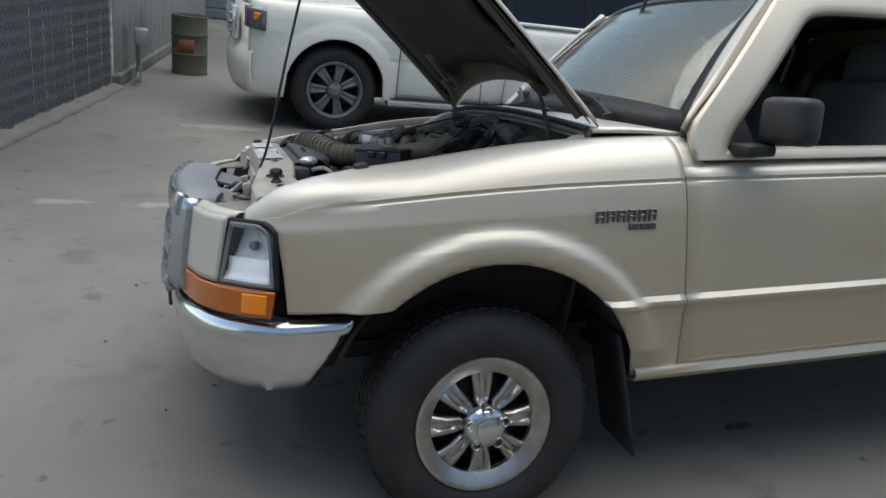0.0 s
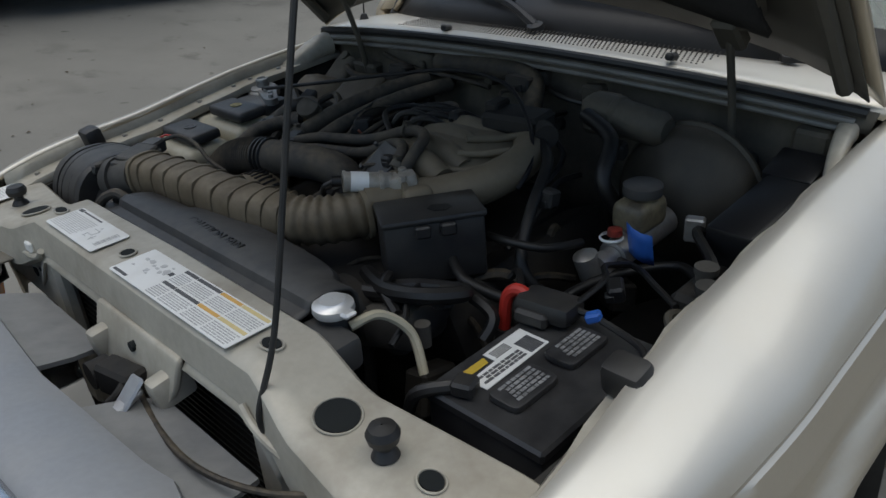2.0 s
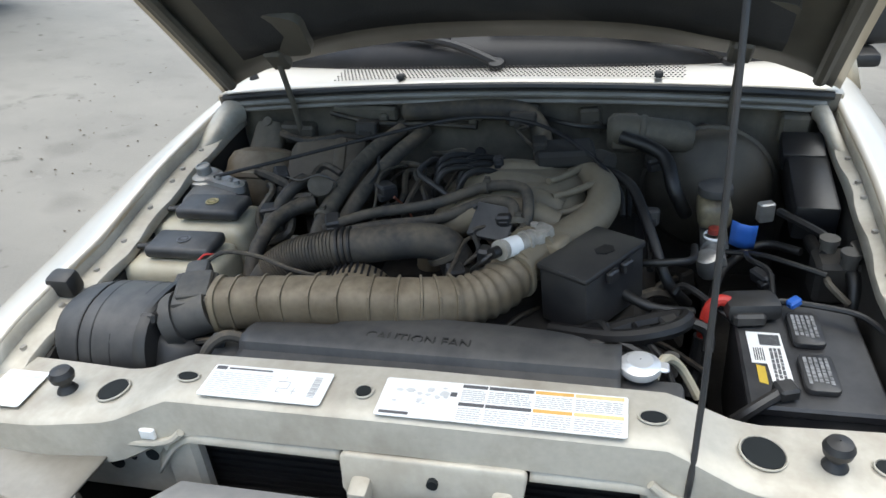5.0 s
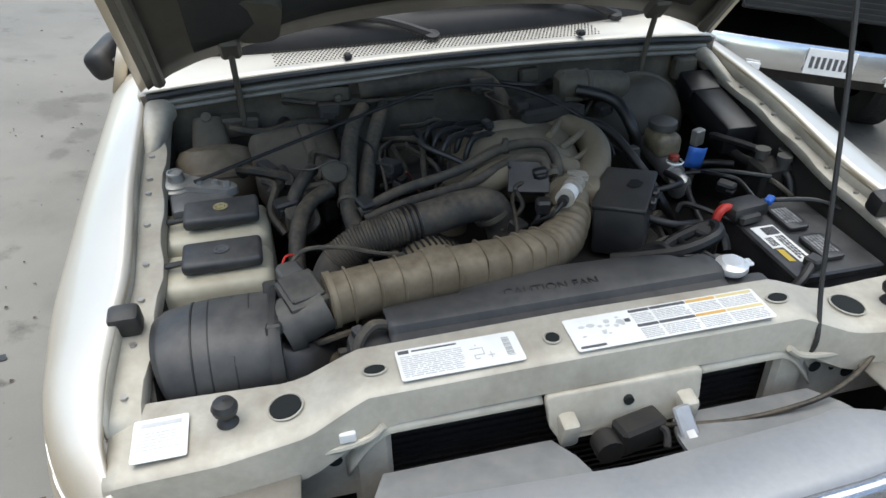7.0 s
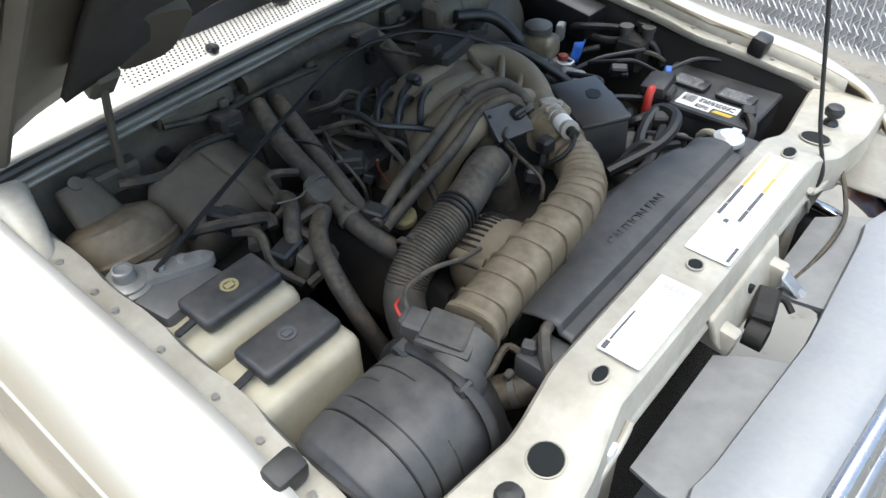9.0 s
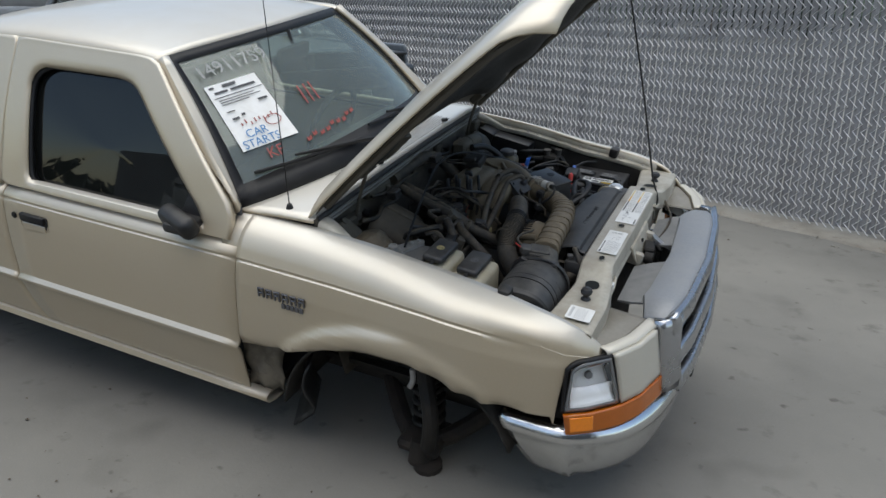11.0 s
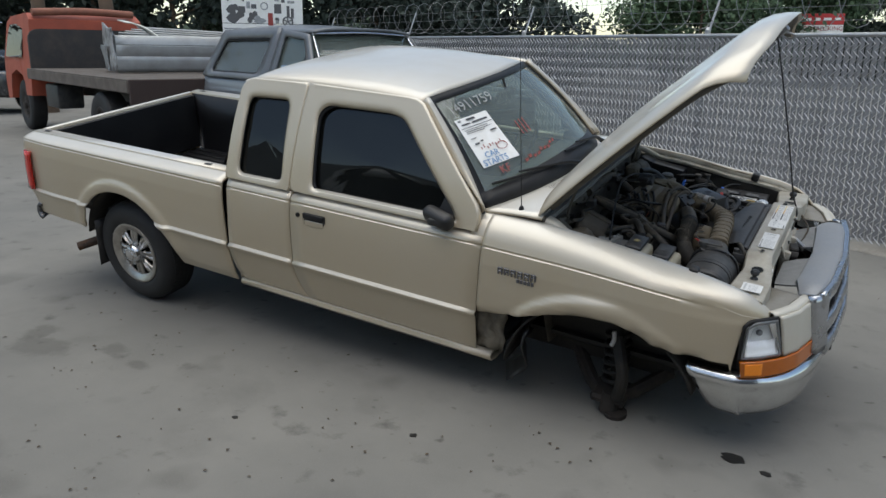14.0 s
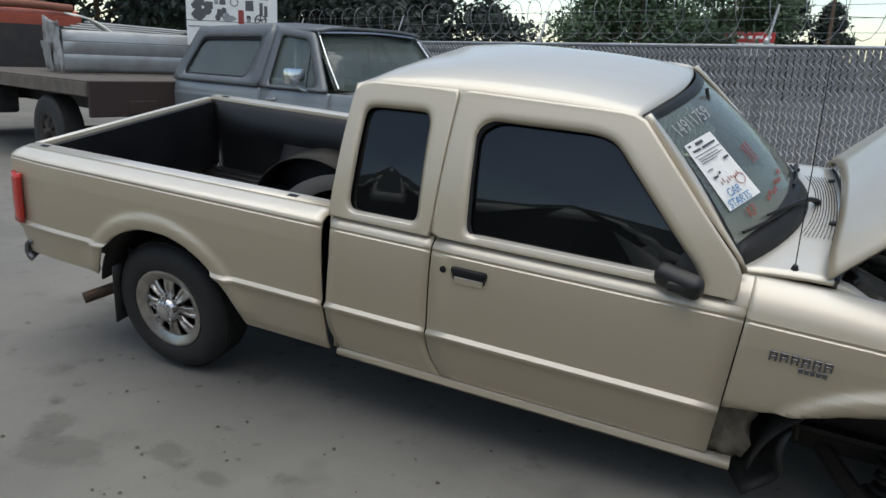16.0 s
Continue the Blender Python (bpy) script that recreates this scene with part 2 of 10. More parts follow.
def add_loft(bm, pts, section, k=6, caps=True, up=(0, 0, 1)):
    """A body along a smooth path with upright cross-sections; section(t) gives (across, up) pairs."""
    P = smooth_path(pts, k) if k > 1 else [Vector(p) for p in pts]
    rings = []
    for i, p in enumerate(P):
        d = (P[min(i + 1, len(P) - 1)] - P[max(i - 1, 0)]).normalized()
        side = d.cross(Vector(up)).normalized()
        top = side.cross(d)
        rings.append([bm.verts.new(p + side * a + top * b) for a, b in section(i / (len(P) - 1))])
    m = len(rings[0])
    for a, b in zip(rings, rings[1:]):
        for j in range(m):
            bm.faces.new((a[j], b[j], b[(j + 1) % m], a[(j + 1) % m]))
    if caps:
        bm.faces.new(rings[0])
        bm.faces.new(rings[-1][::-1])


def add_lathe(bm, profile, origin, axis, n=32, start=0.0, arc=2 * math.pi):
    """Turns (radius, height) pairs about an axis."""
    axis = Vector(axis).normalized()
    a, b = ring_frame(axis)
    o = Vector(origin)
    full = arc > 6.28
    cnt = n if full else n + 1
    rings = [[bm.verts.new(o + axis * h + (a * math.cos(start + arc * i / n) + b * math.sin(start + arc * i / n)) * max(r, 1e-4)) for i in range(cnt)] for r, h in profile]
    for p, q in zip(rings, rings[1:]):
        for i in range(n if full else n):
            j = (i + 1) % cnt if full else i + 1
            bm.faces.new((p[i], p[j], q[j], q[i]))
    return rings


def add_prism(bm, outline, m, depth, bevel=0.0):
    """A plate: outline (x, y) pairs in the pose m, depth along its z."""
    vs0 = [bm.verts.new(m @ Vector((x, y, 0))) for x, y in outline]
    vs1 = [bm.verts.new(m @ Vector((x, y, depth))) for x, y in outline]
    k = len(outline)
    fs = [bm.faces.new(vs0[::-1]), bm.faces.new(vs1)]
    for i in range(k):
        fs.append(bm.faces.new((vs0[i], vs0[(i + 1) % k], vs1[(i + 1) % k], vs1[i])))
    if bevel:
        es = list({e for f in fs[:2] for e in f.edges})
        bmesh.ops.bevel(bm, geom=es, offset=bevel, segments=2, affect="EDGES", profile=0.5)
    return fs


def rounded(pts, r=0.03, k=4):
    """A polygon's outline with rounded corners. r: a number or one for each corner."""
    out, n = [], len(pts)
    for i in range(n):
        p, a, b = Vector(pts[i]), Vector(pts[i - 1]), Vector(pts[(i + 1) % n])
        rr = r[i] if isinstance(r, (list, tuple)) else r
        ua, ub = a - p, b - p
        la, lb = ua.length, ub.length
        rr = min(rr, la * 0.45, lb * 0.45)
        s, e = p + ua / la * rr, p + ub / lb * rr
        for j in range(k + 1):
            t = j / k
            out.append(tuple((1 - t) ** 2 * s + 2 * t * (1 - t) * p + t * t * e))
    return out


def resample(loop, n):
    """n points evenly spaced round a closed outline."""
    P = [Vector(p) for p in loop]
    seg = [(P[(i + 1) % len(P)] - P[i]).length for i in range(len(P))]
    total, out, i, acc = sum(seg), [], 0, 0.0
    for k in range(n):
        t = total * k / n
        while acc + seg[i] < t and i < len(P) - 1:
            acc += seg[i]
            i += 1
        out.append(P[i].lerp(P[(i + 1) % len(P)], (t - acc) / max(seg[i], 1e-9)))
    return out


def curve_table(table, x):
    """Smooth interpolation in a list of (x, y) pairs with rising x."""
    if x <= table[0][0]:
        return table[0][1]
    if x >= table[-1][0]:
        return table[-1][1]
    k = max(i for i in range(len(table) - 1) if table[i][0] <= x)
    slope = [(b[1] - a[1]) / (b[0] - a[0]) for a, b in zip(table, table[1:])]

    def tangent(i):
        if i == 0 or i == len(table) - 1:
            return slope[0] if i == 0 else slope[-1]
        a, b = slope[i - 1], slope[i]
        return 0.0 if a * b <= 0 else 2 * a * b / (a + b)
    (x0, y0), (x1, y1) = table[k], table[k + 1]
    w = x1 - x0
    t = (x - x0) / w
    return (2 * t ** 3 - 3 * t * t + 1) * y0 + (t ** 3 - 2 * t * t + t) * w * tangent(k) + (3 * t * t - 2 * t ** 3) * y1 + (t ** 3 - t * t) * w * tangent(k + 1)


def lerp_table(table, x):
    """Linear interpolation in a list of (x, y) pairs with rising x."""
    if x <= table[0][0]:
        return table[0][1]
    for (a, u), (b, v) in zip(table, table[1:]):
        if x <= b:
            return u + (v - u) * (x - a) / (b - a)
    return table[-1][1]


def bars(bm, m, x0, y0, w, h, rows, rng, gap=0.45, fill=0.75, depth=0.0006, dash=True):
    """Lines of unreadable writing as thin plain bars in the pose m."""
    step = h / rows
    for i in range(rows):
        x = x0
        while x < x0 + w * fill:
            l = rng.uniform(0.06, 0.22) * w if dash else w * rng.uniform(0.7, 1.0)
            l = min(l, x0 + w - x)
            add_prism(bm, [(x, y0 + i * step), (x + l, y0 + i * step), (x + l, y0 + i * step + step * (1 - gap)), (x, y0 + i * step + step * (1 - gap))], m, depth)
            x += l + 0.025 * w

# ---- pickup truck: it leans down onto the corner whose wheel is gone ----
LEAN = Matrix(((0.99780, 0.01019, 0.06545, -0.00545), (0.0, 0.98810, -0.15382, 0.01280), (-0.06624, 0.15349, 0.98593, -0.08203), (0, 0, 0, 1)))
truck = thing("pickup_truck", "gold metallic pickup truck leaning with bonnet open and one wheel missing", "pickup truck", LEAN)

# half width of the body side by height, and of its front by length
SIDE = [(0.36, 0.785), (0.405, 0.806), (0.45, 0.822), (0.60, 0.848), (0.630, 0.857), (0.642, 0.867), (0.654, 0.868), (0.668, 0.853), (0.80, 0.854),
        (0.92, 0.850), (0.985, 0.842), (0.999, 0.8395), (1.003, 0.8345), (1.010, 0.8338), (1.014, 0.836), (1.035, 0.826), (1.05, 0.808)]
LEVELS = [0.36, 0.405, 0.43, 0.45, 0.50, 0.55, 0.60, 0.615, 0.630, 0.642, 0.648, 0.654, 0.661, 0.668, 0.70, 0.76, 0.80, 0.84, 0.88, 0.92, 0.955, 0.985, 0.999, 1.003, 1.010, 1.014, 1.022]
FINE = sorted(set(LEVELS + [round(0.44 + 0.0165 * i, 4) for i in range(32)]))
PLAN = [(-4.2, 0.965), (-4.05, 0.985), (-3.8, 1.0), (0.20, 1.0), (0.40, 0.985), (0.50, 0.966), (0.58, 0.938), (0.64, 0.898), (0.69, 0.848), (0.72, 0.812), (0.80, 0.66), (0.86, 0.5)]
FENDER_TOP = [(-0.56, 1.130), (-0.31, 1.122), (-0.05, 1.103), (0.10, 1.083), (0.24, 1.062), (0.38, 1.046), (0.48, 1.030), (0.55, 1.014), (0.60, 0.997), (0.64, 0.972), (0.665, 0.953), (0.686, 0.932)]
FENDER_EDGE = [(-0.56, 0.705), (-0.31, 0.704), (0.0, 0.70), (0.24, 0.692), (0.38, 0.700), (0.50, 0.708), (0.58, 0.708), (0.64, 0.698), (0.686, 0.684)]


def body_y(x, z):
    return lerp_table(SIDE, z) * curve_table(PLAN, x)


def arch_bulge(x, z, cx, cz, r, height=0.026, band=0.105):
    """The raised flare round a wheel arch."""
    d = math.hypot(x - cx, z - cz) - r
    if d < 0 or z < 0.44:
        return 0.012 if d < 0 and z > 0.44 else 0.0
    t = min(d / band, 1)
    rise = 0.014 + (height - 0.014) * min(d / 0.025, 1)
    fall = (1 + math.cos(math.pi * min(max((t - 0.55) / 0.45, 0), 1))) / 2
    return rise * fall * min(1, (z - 0.44) / 0.06)


def arch_line(x, cx, cz, r):
    return cz + math.sqrt(max(r * r - (x - cx) ** 2, 0))


def side_panel(name, side, xs, low, extra=None, top=None, label="", mat=None, parent=None, levels=LEVELS, solid=0.012, shift=None, crease=None):
    """A body panel: columns at xs, rows at the side's levels from low(x) up, then the shoulder that top(x) gives."""
    rows = []
    for x in xs:
        col, lo = [], low(x)
        cap = min(1.022, top(x)[1] - 0.028) if top and not crease else 9
        dz = crease(x) if crease else 0.0
        for z in levels:
            z = max(z, min(lo - dz * min(1, max(0, (lo - 0.88) / 0.10)), 1.022))
            z = min(z, max(cap, lo))
            y = body_y(x, z) + (extra(x, z) if extra else 0)
            if crease and z > 0.95 and x > 0.36:
                k = min(1, (x - 0.36) / 0.14)
                y = y * (1 - k) + k * (body_y(x, 0.95) - (z - 0.95) * 0.15 + (extra(x, z) if extra else 0))
            zz = z + dz * min(1, max(0, (z - 0.88) / 0.10))
            if crease:
                zz = min(zz, max(lo, top(x)[1] - lerp_table([(0.15, 0.034), (0.45, 0.058), (0.60, 0.066), (0.68, 0.03)], x)))
            col.append(Vector((x, y, max(zz, lo))))
        if top:
            yt, zt = top(x)
            p0 = col[-1]
            zt = max(zt, p0.z + 0.006)
            for j in range(1, 11):
                t = j / 10
                c = Vector((x, p0.y - lerp_table([(0.25, 0.030), (0.46, 0.008)], x), zt - lerp_table([(0.25, 0.016), (0.46, 0.010)], x))) if crease else Vector((x, p0.y - 0.01, zt - 0.012))
                q = (1 - t) ** 2 * p0 + 2 * t * (1 - t) * c + t * t * Vector((x, yt, zt))
                col.append(q)
        rows.append(col)
    if shift:
        rows = [[shift(p) for p in r] for r in rows]
    rows = [[Vector((p.x, p.y * side, p.z)) for p in r] for r in rows]
    v, f = quads(rows)
    if side > 0:
        f = [q[::-1] for q in f]
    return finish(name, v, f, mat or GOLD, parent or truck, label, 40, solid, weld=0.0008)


def span(a, b, n):
    return [a + (b - a) * i / n for i in range(n + 1)]


# front fenders
def fender_low(x):
    if x > 0.586:
        return lerp_table([(0.586, 0.677), (0.592, 0.77), (0.600, 0.845), (0.612, 0.885), (0.630, 0.908), (0.655, 0.916), (0.70, 0.914)], x)
    if x > 0.30:
        return max(0.684 - (x - 0.36) * 0.03, arch_line(x, 0.02, 0.34, 0.455))
    return max(0.405, arch_line(x, 0.02, 0.34, 0.455)) if x > -0.434 else 0.405


def crease_drop(x):
    """How far the crease along the side falls towards the nose."""
    return lerp_table([(-0.56, 0.0), (-0.17, -0.007), (0.0, -0.014), (0.15, -0.022), (0.30, -0.033), (0.45, -0.047), (0.60, -0.062), (0.70, -0.075)], x)


def seam_edge(p):
    """The fender's rear edge follows the front of the door."""
    p = p.copy()
    if p.x < -0.42:
        p.x -= max(0, 1.0 - p.z) * 0.055 * min(1, (-0.42 - p.x) / 0.13)
    return p


def torn_low(x):
    """The lower edge of the damaged fender: the lip is crushed up and the foot behind the wheel is gone."""
    if x > 0.575:
        return fender_low(x)
    z = lerp_table([(-0.56, 0.662), (-0.43, 0.684), (-0.30, 0.722), (-0.19, 0.757), (-0.04, 0.788), (0.08, 0.792), (0.17, 0.777), (0.235, 0.748), (0.30, 0.722), (0.36, 0.716), (0.43, 0.722), (0.58, 0.712)], x)
    return z + (0.002 * math.sin(x * 17) + 0.001 * math.sin(x * 61 + 1) if x < 0.42 else 0)


def crumple(p):
    """The bent lip along the torn edge."""
    p = seam_edge(p)
    d = p.z - torn_low(p.x)
    if p.x < 0.5 and d < 0.05:
        k = 1 - d / 0.05
        p.y += k * k * (0.004 * math.sin(p.x * 14) + 0.002 * math.sin(p.x * 37 + 1) - 0.010)
        if 0.16 < p.x < 0.36:
            p.y -= 0.016 * k * abs(math.sin((p.x - 0.16) * 30))
            p.z -= 0.006 * k * abs(math.sin((p.x - 0.16) * 21))
    return p


FX = span(0.686, 0.656, 4) + span(0.650, 0.586, 16) + span(0.575, 0.36, 9) + span(0.345, -0.40, 52) + [-0.41, -0.42, -0.43, -0.433, -0.44, -0.47, -0.50, -0.53, -0.551]
for sd in (1, -1):
    fender = side_panel("front_fender", sd, FX, fender_low if sd > 0 else torn_low, lambda x, z: arch_bulge(x, z, 0.02, 0.34, 0.455) * (1 if sd > 0 else 0.3 + 0.7 / (1 + math.exp((x - 0.08) * 28))), lambda x: (curve_table(FENDER_EDGE, x), curve_table(FENDER_TOP, x)),
                        "gold front fender with a crumpled, torn wheel-arch lip" if sd < 0 else "gold front fender with a flared wheel arch", shift=crumple if sd < 0 else seam_edge, crease=crease_drop, levels=FINE)
    # dark gap behind the fender and the inner wheel-arch liner
    v, f = quads([[Vector((0.02 + math.cos(a) * 0.47, y * sd, 0.34 + math.sin(a) * 0.47)) for y in (0.80, 0.62, 0.44)] for a in [math.radians(22 + 150 * i / 24) for i in range(25)]])
    finish("wheel_arch_liner", v, f, DARKVOID, truck, "black inner wheel-arch liner", 40, 0.01)

# panels that close the foot of the windscreen pillars, and the bent sheet behind the torn fender
for sd in (1, -1):
    v, f = quads([[Vector((x, y * sd, z)) for y, z in ((0.822, 1.020), (0.812, 1.045), (0.800, 1.070), (0.775, 1.102), (0.735, 1.122), (0.69, 1.132))] for x in (-0.530, -0.56, -0.59, -0.625)])
    finish("pillar_foot", v, f if sd < 0 else [q[::-1] for q in f], GOLD, truck, "", 50, 0.01)
v, f = quads([[Vector((-0.455 - 0.15 * i / 6 + 0.012 * math.sin(j * 1.9), -0.765 - 0.03 * i / 6 + 0.014 * math.sin(i * 1.7 + j * 1.1), 0.655 - 0.235 * j / 6 + 0.01 * math.sin(i * 2.0))) for j in range(7)] for i in range(7)])
finish("torn_sheet", v, f, surf("dusty_bare_sheet", (0.20, 0.175, 0.135), 0.6, 0.3, (0.07, 0.06, 0.05), 0.7, 12, 70, 0.1), truck, "bent dusty sheet behind the torn fender", 45, 0.004)

# doors and cab corners, lower part
TRIM = lambda x: (0.790, 1.052)
DX = lambda a, b: span(a, b, 12)


def seam_x(z):
    """The rear edge of the front door, which curves forward at its foot."""
    return -1.712 + (0.075 * ((0.62 - z) / 0.2) ** 2 if z < 0.62 else 0) + (z - 0.62) * 0.02


def low_door(a, b):
    def shift(p):
        q = p.copy()
        k = (p.x - a) / (b - a)
        fa = -0.556 - (1.0 - p.z) * 0.055 if a > -1 else seam_x(p.z) - 0.008
        fb = seam_x(p.z) if b > -2 else -2.172 - 0.03 * max(0, 1 - abs(p.z - 0.6) / 0.3) + (0.06 * ((0.55 - p.z) / 0.14) ** 2 if p.z < 0.55 else 0)
        q.x = fa + (fb - fa) * k
        return q
    return shift


DOORLEV = [z for z in LEVELS if z >= 0.43]
for sd in (1, -1):
    door = side_panel("front_door", sd, DX(-0.556, -1.70), lambda x: 0.425, None, TRIM, "gold cab door with black handle and mirror", shift=low_door(-0.556, -1.70), levels=DOORLEV)
    rdoor = side_panel("rear_door", sd, DX(-1.71, -2.18), lambda x: 0.425, None, TRIM, "narrow gold rear access door with a tinted window", shift=low_door(-1.71, -2.18), levels=DOORLEV)
    # sill under the doors
    prof = [(0.79, 0.425), (0.822, 0.423), (0.826, 0.412), (0.812, 0.398), (0.77, 0.385), (0.70, 0.385)]
    v, f = quads([[Vector((x, y * sd, z)) for y, z in prof] for x in span(-0.44 if sd > 0 else -0.50, -2.16, 6)])
    finish("sill", v, f if sd < 0 else [q[::-1] for q in f], GOLD, truck, "", 40, 0.01)


def green_y(z):
    """Half width of the sloping cab side above the belt line."""
    t = (z - 1.05) / 0.51
    return 0.792 - 0.205 * t - 0.012 * t * t + 0.014 * math.sin(math.pi * min(max(t, 0), 1))


def window_ring(name, side, outer, inner, parent, mat=GOLD, rows=9, off=0.0, solid=0.03, label=""):
    n = 72
    o, i = resample(outer, n), resample(inner, n)
    grid = []
    for k in range(rows + 1):
        t = k / rows
        grid.append([Vector((a.lerp(b, t).x, (green_y(a.lerp(b, t).y) + off + (-0.006 if k == rows else 0)) * side, a.lerp(b, t).y)) for a, b in zip(o, i)])
    v, f = quads(grid, True)
    if side < 0:
        f = [q[::-1] for q in f]
    return finish(name, v, f, mat, parent, label, 45, solid)


def pane(name, side, loop, parent, mat, off, label=""):
    """A flat pane on the sloping cab side, filled as a fan of rings."""
    n = 60
    o = resample(loop, n)
    c = sum(o, Vector((0, 0))) / n
    grid = [[Vector((c.lerp(p, t).x, (green_y(c.lerp(p, t).y) + off) * side, c.lerp(p, t).y)) for p in o] for t in (0.001, 1.0)]
    v, f = quads(grid, True)
    if side < 0:
        f = [q[::-1] for q in f]
    ob = finish(name, v, f, mat, parent, label, 0, 0.004)
    return ob


D_OUT = [(-0.588, 1.052), (-0.592, 1.150), (-1.000, 1.556), (-1.05, 1.574), (-1.714, 1.578), (-1.722, 1.052)]
D_IN = [(-0.690, 1.066), (-0.722, 1.130), (-1.085, 1.488), (-1.165, 1.507), (-1.56, 1.500), (-1.630, 1.450), (-1.588, 1.062)]
Q_OUT = [(-1.728, 1.046), (-1.720, 1.578), (-2.12, 1.566), (-2.175, 1.530), (-2.190, 1.046)]
Q_IN = [(-1.772, 1.066), (-1.805, 1.500), (-2.125, 1.488), (-2.122, 1.060)]
for sd in (1, -1):
    d_in = rounded([Vector(p) for p in D_IN], [0.02, 0.05, 0.08, 0.08, 0.05, 0.05, 0.05], 4)
    q_in = rounded([Vector(p) for p in Q_IN], 0.06, 5)
    q_out = rounded([Vector(p) for p in Q_OUT], [0.002, 0.002, 0.06, 0.06, 0.002], 3)
    win = window_ring("door_frame", sd, rounded([Vector(p) for p in D_OUT], 0.004, 2), d_in, truck)
    grow = lambda loop, k: [(Vector(p) - sum((Vector(q) for q in loop), Vector((0, 0))) / len(loop)) * k + sum((Vector(q) for q in loop), Vector((0, 0))) / len(loop) for p in loop]
    window_ring("window_seal", sd, d_in, grow(resample(d_in, 72), 0.955), win, BLACKTRIM, 1, 0.004, 0.012)
    if sd < 0:
        pane("window_pane", sd, grow(resample(d_in, 60), 0.965), win, TINTGLASS, -0.012, "dark tinted door glass")
    window_ring("inner_trim", sd, rounded([Vector(p) for p in D_OUT], 0.004, 2), d_in, win, SEATCLOTH, 2, -0.036, 0.006, "dark inner door trim")
    qw = window_ring("rear_door_frame", sd, q_out, q_in, truck)
    window_ring("inner_trim", sd, q_out, q_in, qw, SEATCLOTH, 2, -0.036, 0.006, "dark inner trim")
    window_ring("window_seal", sd, q_in, grow(resample(q_in, 72), 0.965), qw, BLACKTRIM, 1, 0.003, 0.01)
    pane("window_pane", sd, grow(resample(q_in, 60), 0.97), qw, TINTGLASS, -0.008, "dark tinted rear glass")

# roof: crowned, with a rolled front and rear edge
rows = []
for i in range(29):
    t = i / 28
    x = -0.955 - 1.235 * t
    bow = 0.055 * (1 - abs(2 * t - 0.95) ** 2.6)
    row = []
    for j in range(25):
        u = 2 * j / 24 - 1
        y = u * 0.582 * (1 - 0.02 * max(0, t - 0.8) * 5)
        edge = (1 - abs(u) ** 4.5)
        z = 1.572 + bow * (0.2 + 0.8 * edge) + 0.018 * edge - (0.016 if abs(u) > 0.99 else 0)
        xx = x - (0.075 * u * u * (1 - t) ** 3)
        if t > 0.93:
            z -= 0.035 * ((t - 0.93) / 0.07) ** 2
        row.append(Vector((xx, y, z)))
    rows.append(row)
v, f = quads(rows)
finish("roof", v, f, GOLD, truck, "gold cab roof, dusty, with sky light painted in as a pale tint", 40, 0.02)
# rain gutters and the joint between roof and doors
for sd in (1, -1):
    bm = bmesh.new()
    add_tube(bm, [(-1.03, 0.585 * sd, 1.560), (-1.3, 0.588 * sd, 1.573), (-1.8, 0.588 * sd, 1.573), (-2.15, 0.590 * sd, 1.548)], 0.006, 6, 5)
    part("drip_rail", bm, GOLD, truck)
# back wall of the cab with its window
outer = [(-0.80, 0.42), (0.80, 0.42), (0.80, 1.05), (0.585, 1.555), (-0.585, 1.555), (-0.80, 1.05)]
inner = [(-0.60, 1.12), (0.60, 1.12), (0.60, 1.125), (0.50, 1.46), (-0.50, 1.46), (-0.60, 1.125)]
o, i = resample(outer, 60), resample(rounded([Vector(p) for p in inner], 0.02, 2), 60)
v, f = quads([[Vector((-2.195, p.x, p.y)) for p in o], [Vector((-2.20, p.x, p.y)) for p in i]], True)
backwall = finish("cab_back", v, f, GOLD, truck, "", 30, -0.02)
v, f = quads([[Vector((-2.198, p.x * k, 1.29 + (p.y - 1.29) * k)) for p in i] for k in (0.001, 1.0)], True)
finish("back_window", v, f, TINTGLASS, backwall, "dark tinted rear window of the cab", 30, 0.004)


# windscreen
def screen_low(u):
    return Vector((-0.415 - 0.205 * abs(u) ** 2.2, u * 0.728, 1.180 - 0.045 * u * u))


def screen_top(u):
    return Vector((-0.930 - 0.085 * u * u, u * 0.560, 1.592 - 0.024 * u * u))


def screen(u, t, off=0.0):
    p = screen_low(u).lerp(screen_top(u), t)
    p += Vector((0.55, 0, 0.78)) * (0.022 * math.sin(math.pi * t) + off)
    return p


v, f = quads([[screen(2 * j / 24 - 1, i / 12) for j in range(25)] for i in range(13)])
pane_ob = finish("windscreen", v, f, WGLASS, truck, "green-tinted windscreen with a paper notice and marker writing", 60, 0.005)
pane_ob.visible_shadow = False
# black border of the windscreen and the pillar trims
border = []
loop_o = [(-1 + 2 * i / 24, -0.02) for i in range(24)] + [(1, -0.02 + 1.04 * i / 14) for i in range(14)] + [(1 - 2 * i / 24, 1.02) for i in range(24)] + [(-1, 1.02 - 1.04 * i / 14) for i in range(14)]
loop_i = [(u * 0.93, 0.115 + 0.05 * (1 - u * u) if t < 0 else (0.955 if t > 1 else 0.11 + t * 0.845)) for u, t in loop_o]
v, f = quads([[screen(u, t, 0.003) for u, t in loop_o], [screen(u, t, 0.003) for u, t in loop_i]], True)
finish("windscreen_border", v, f, BLACKTRIM, truck, "black printed border of the windscreen", 60, 0.003)
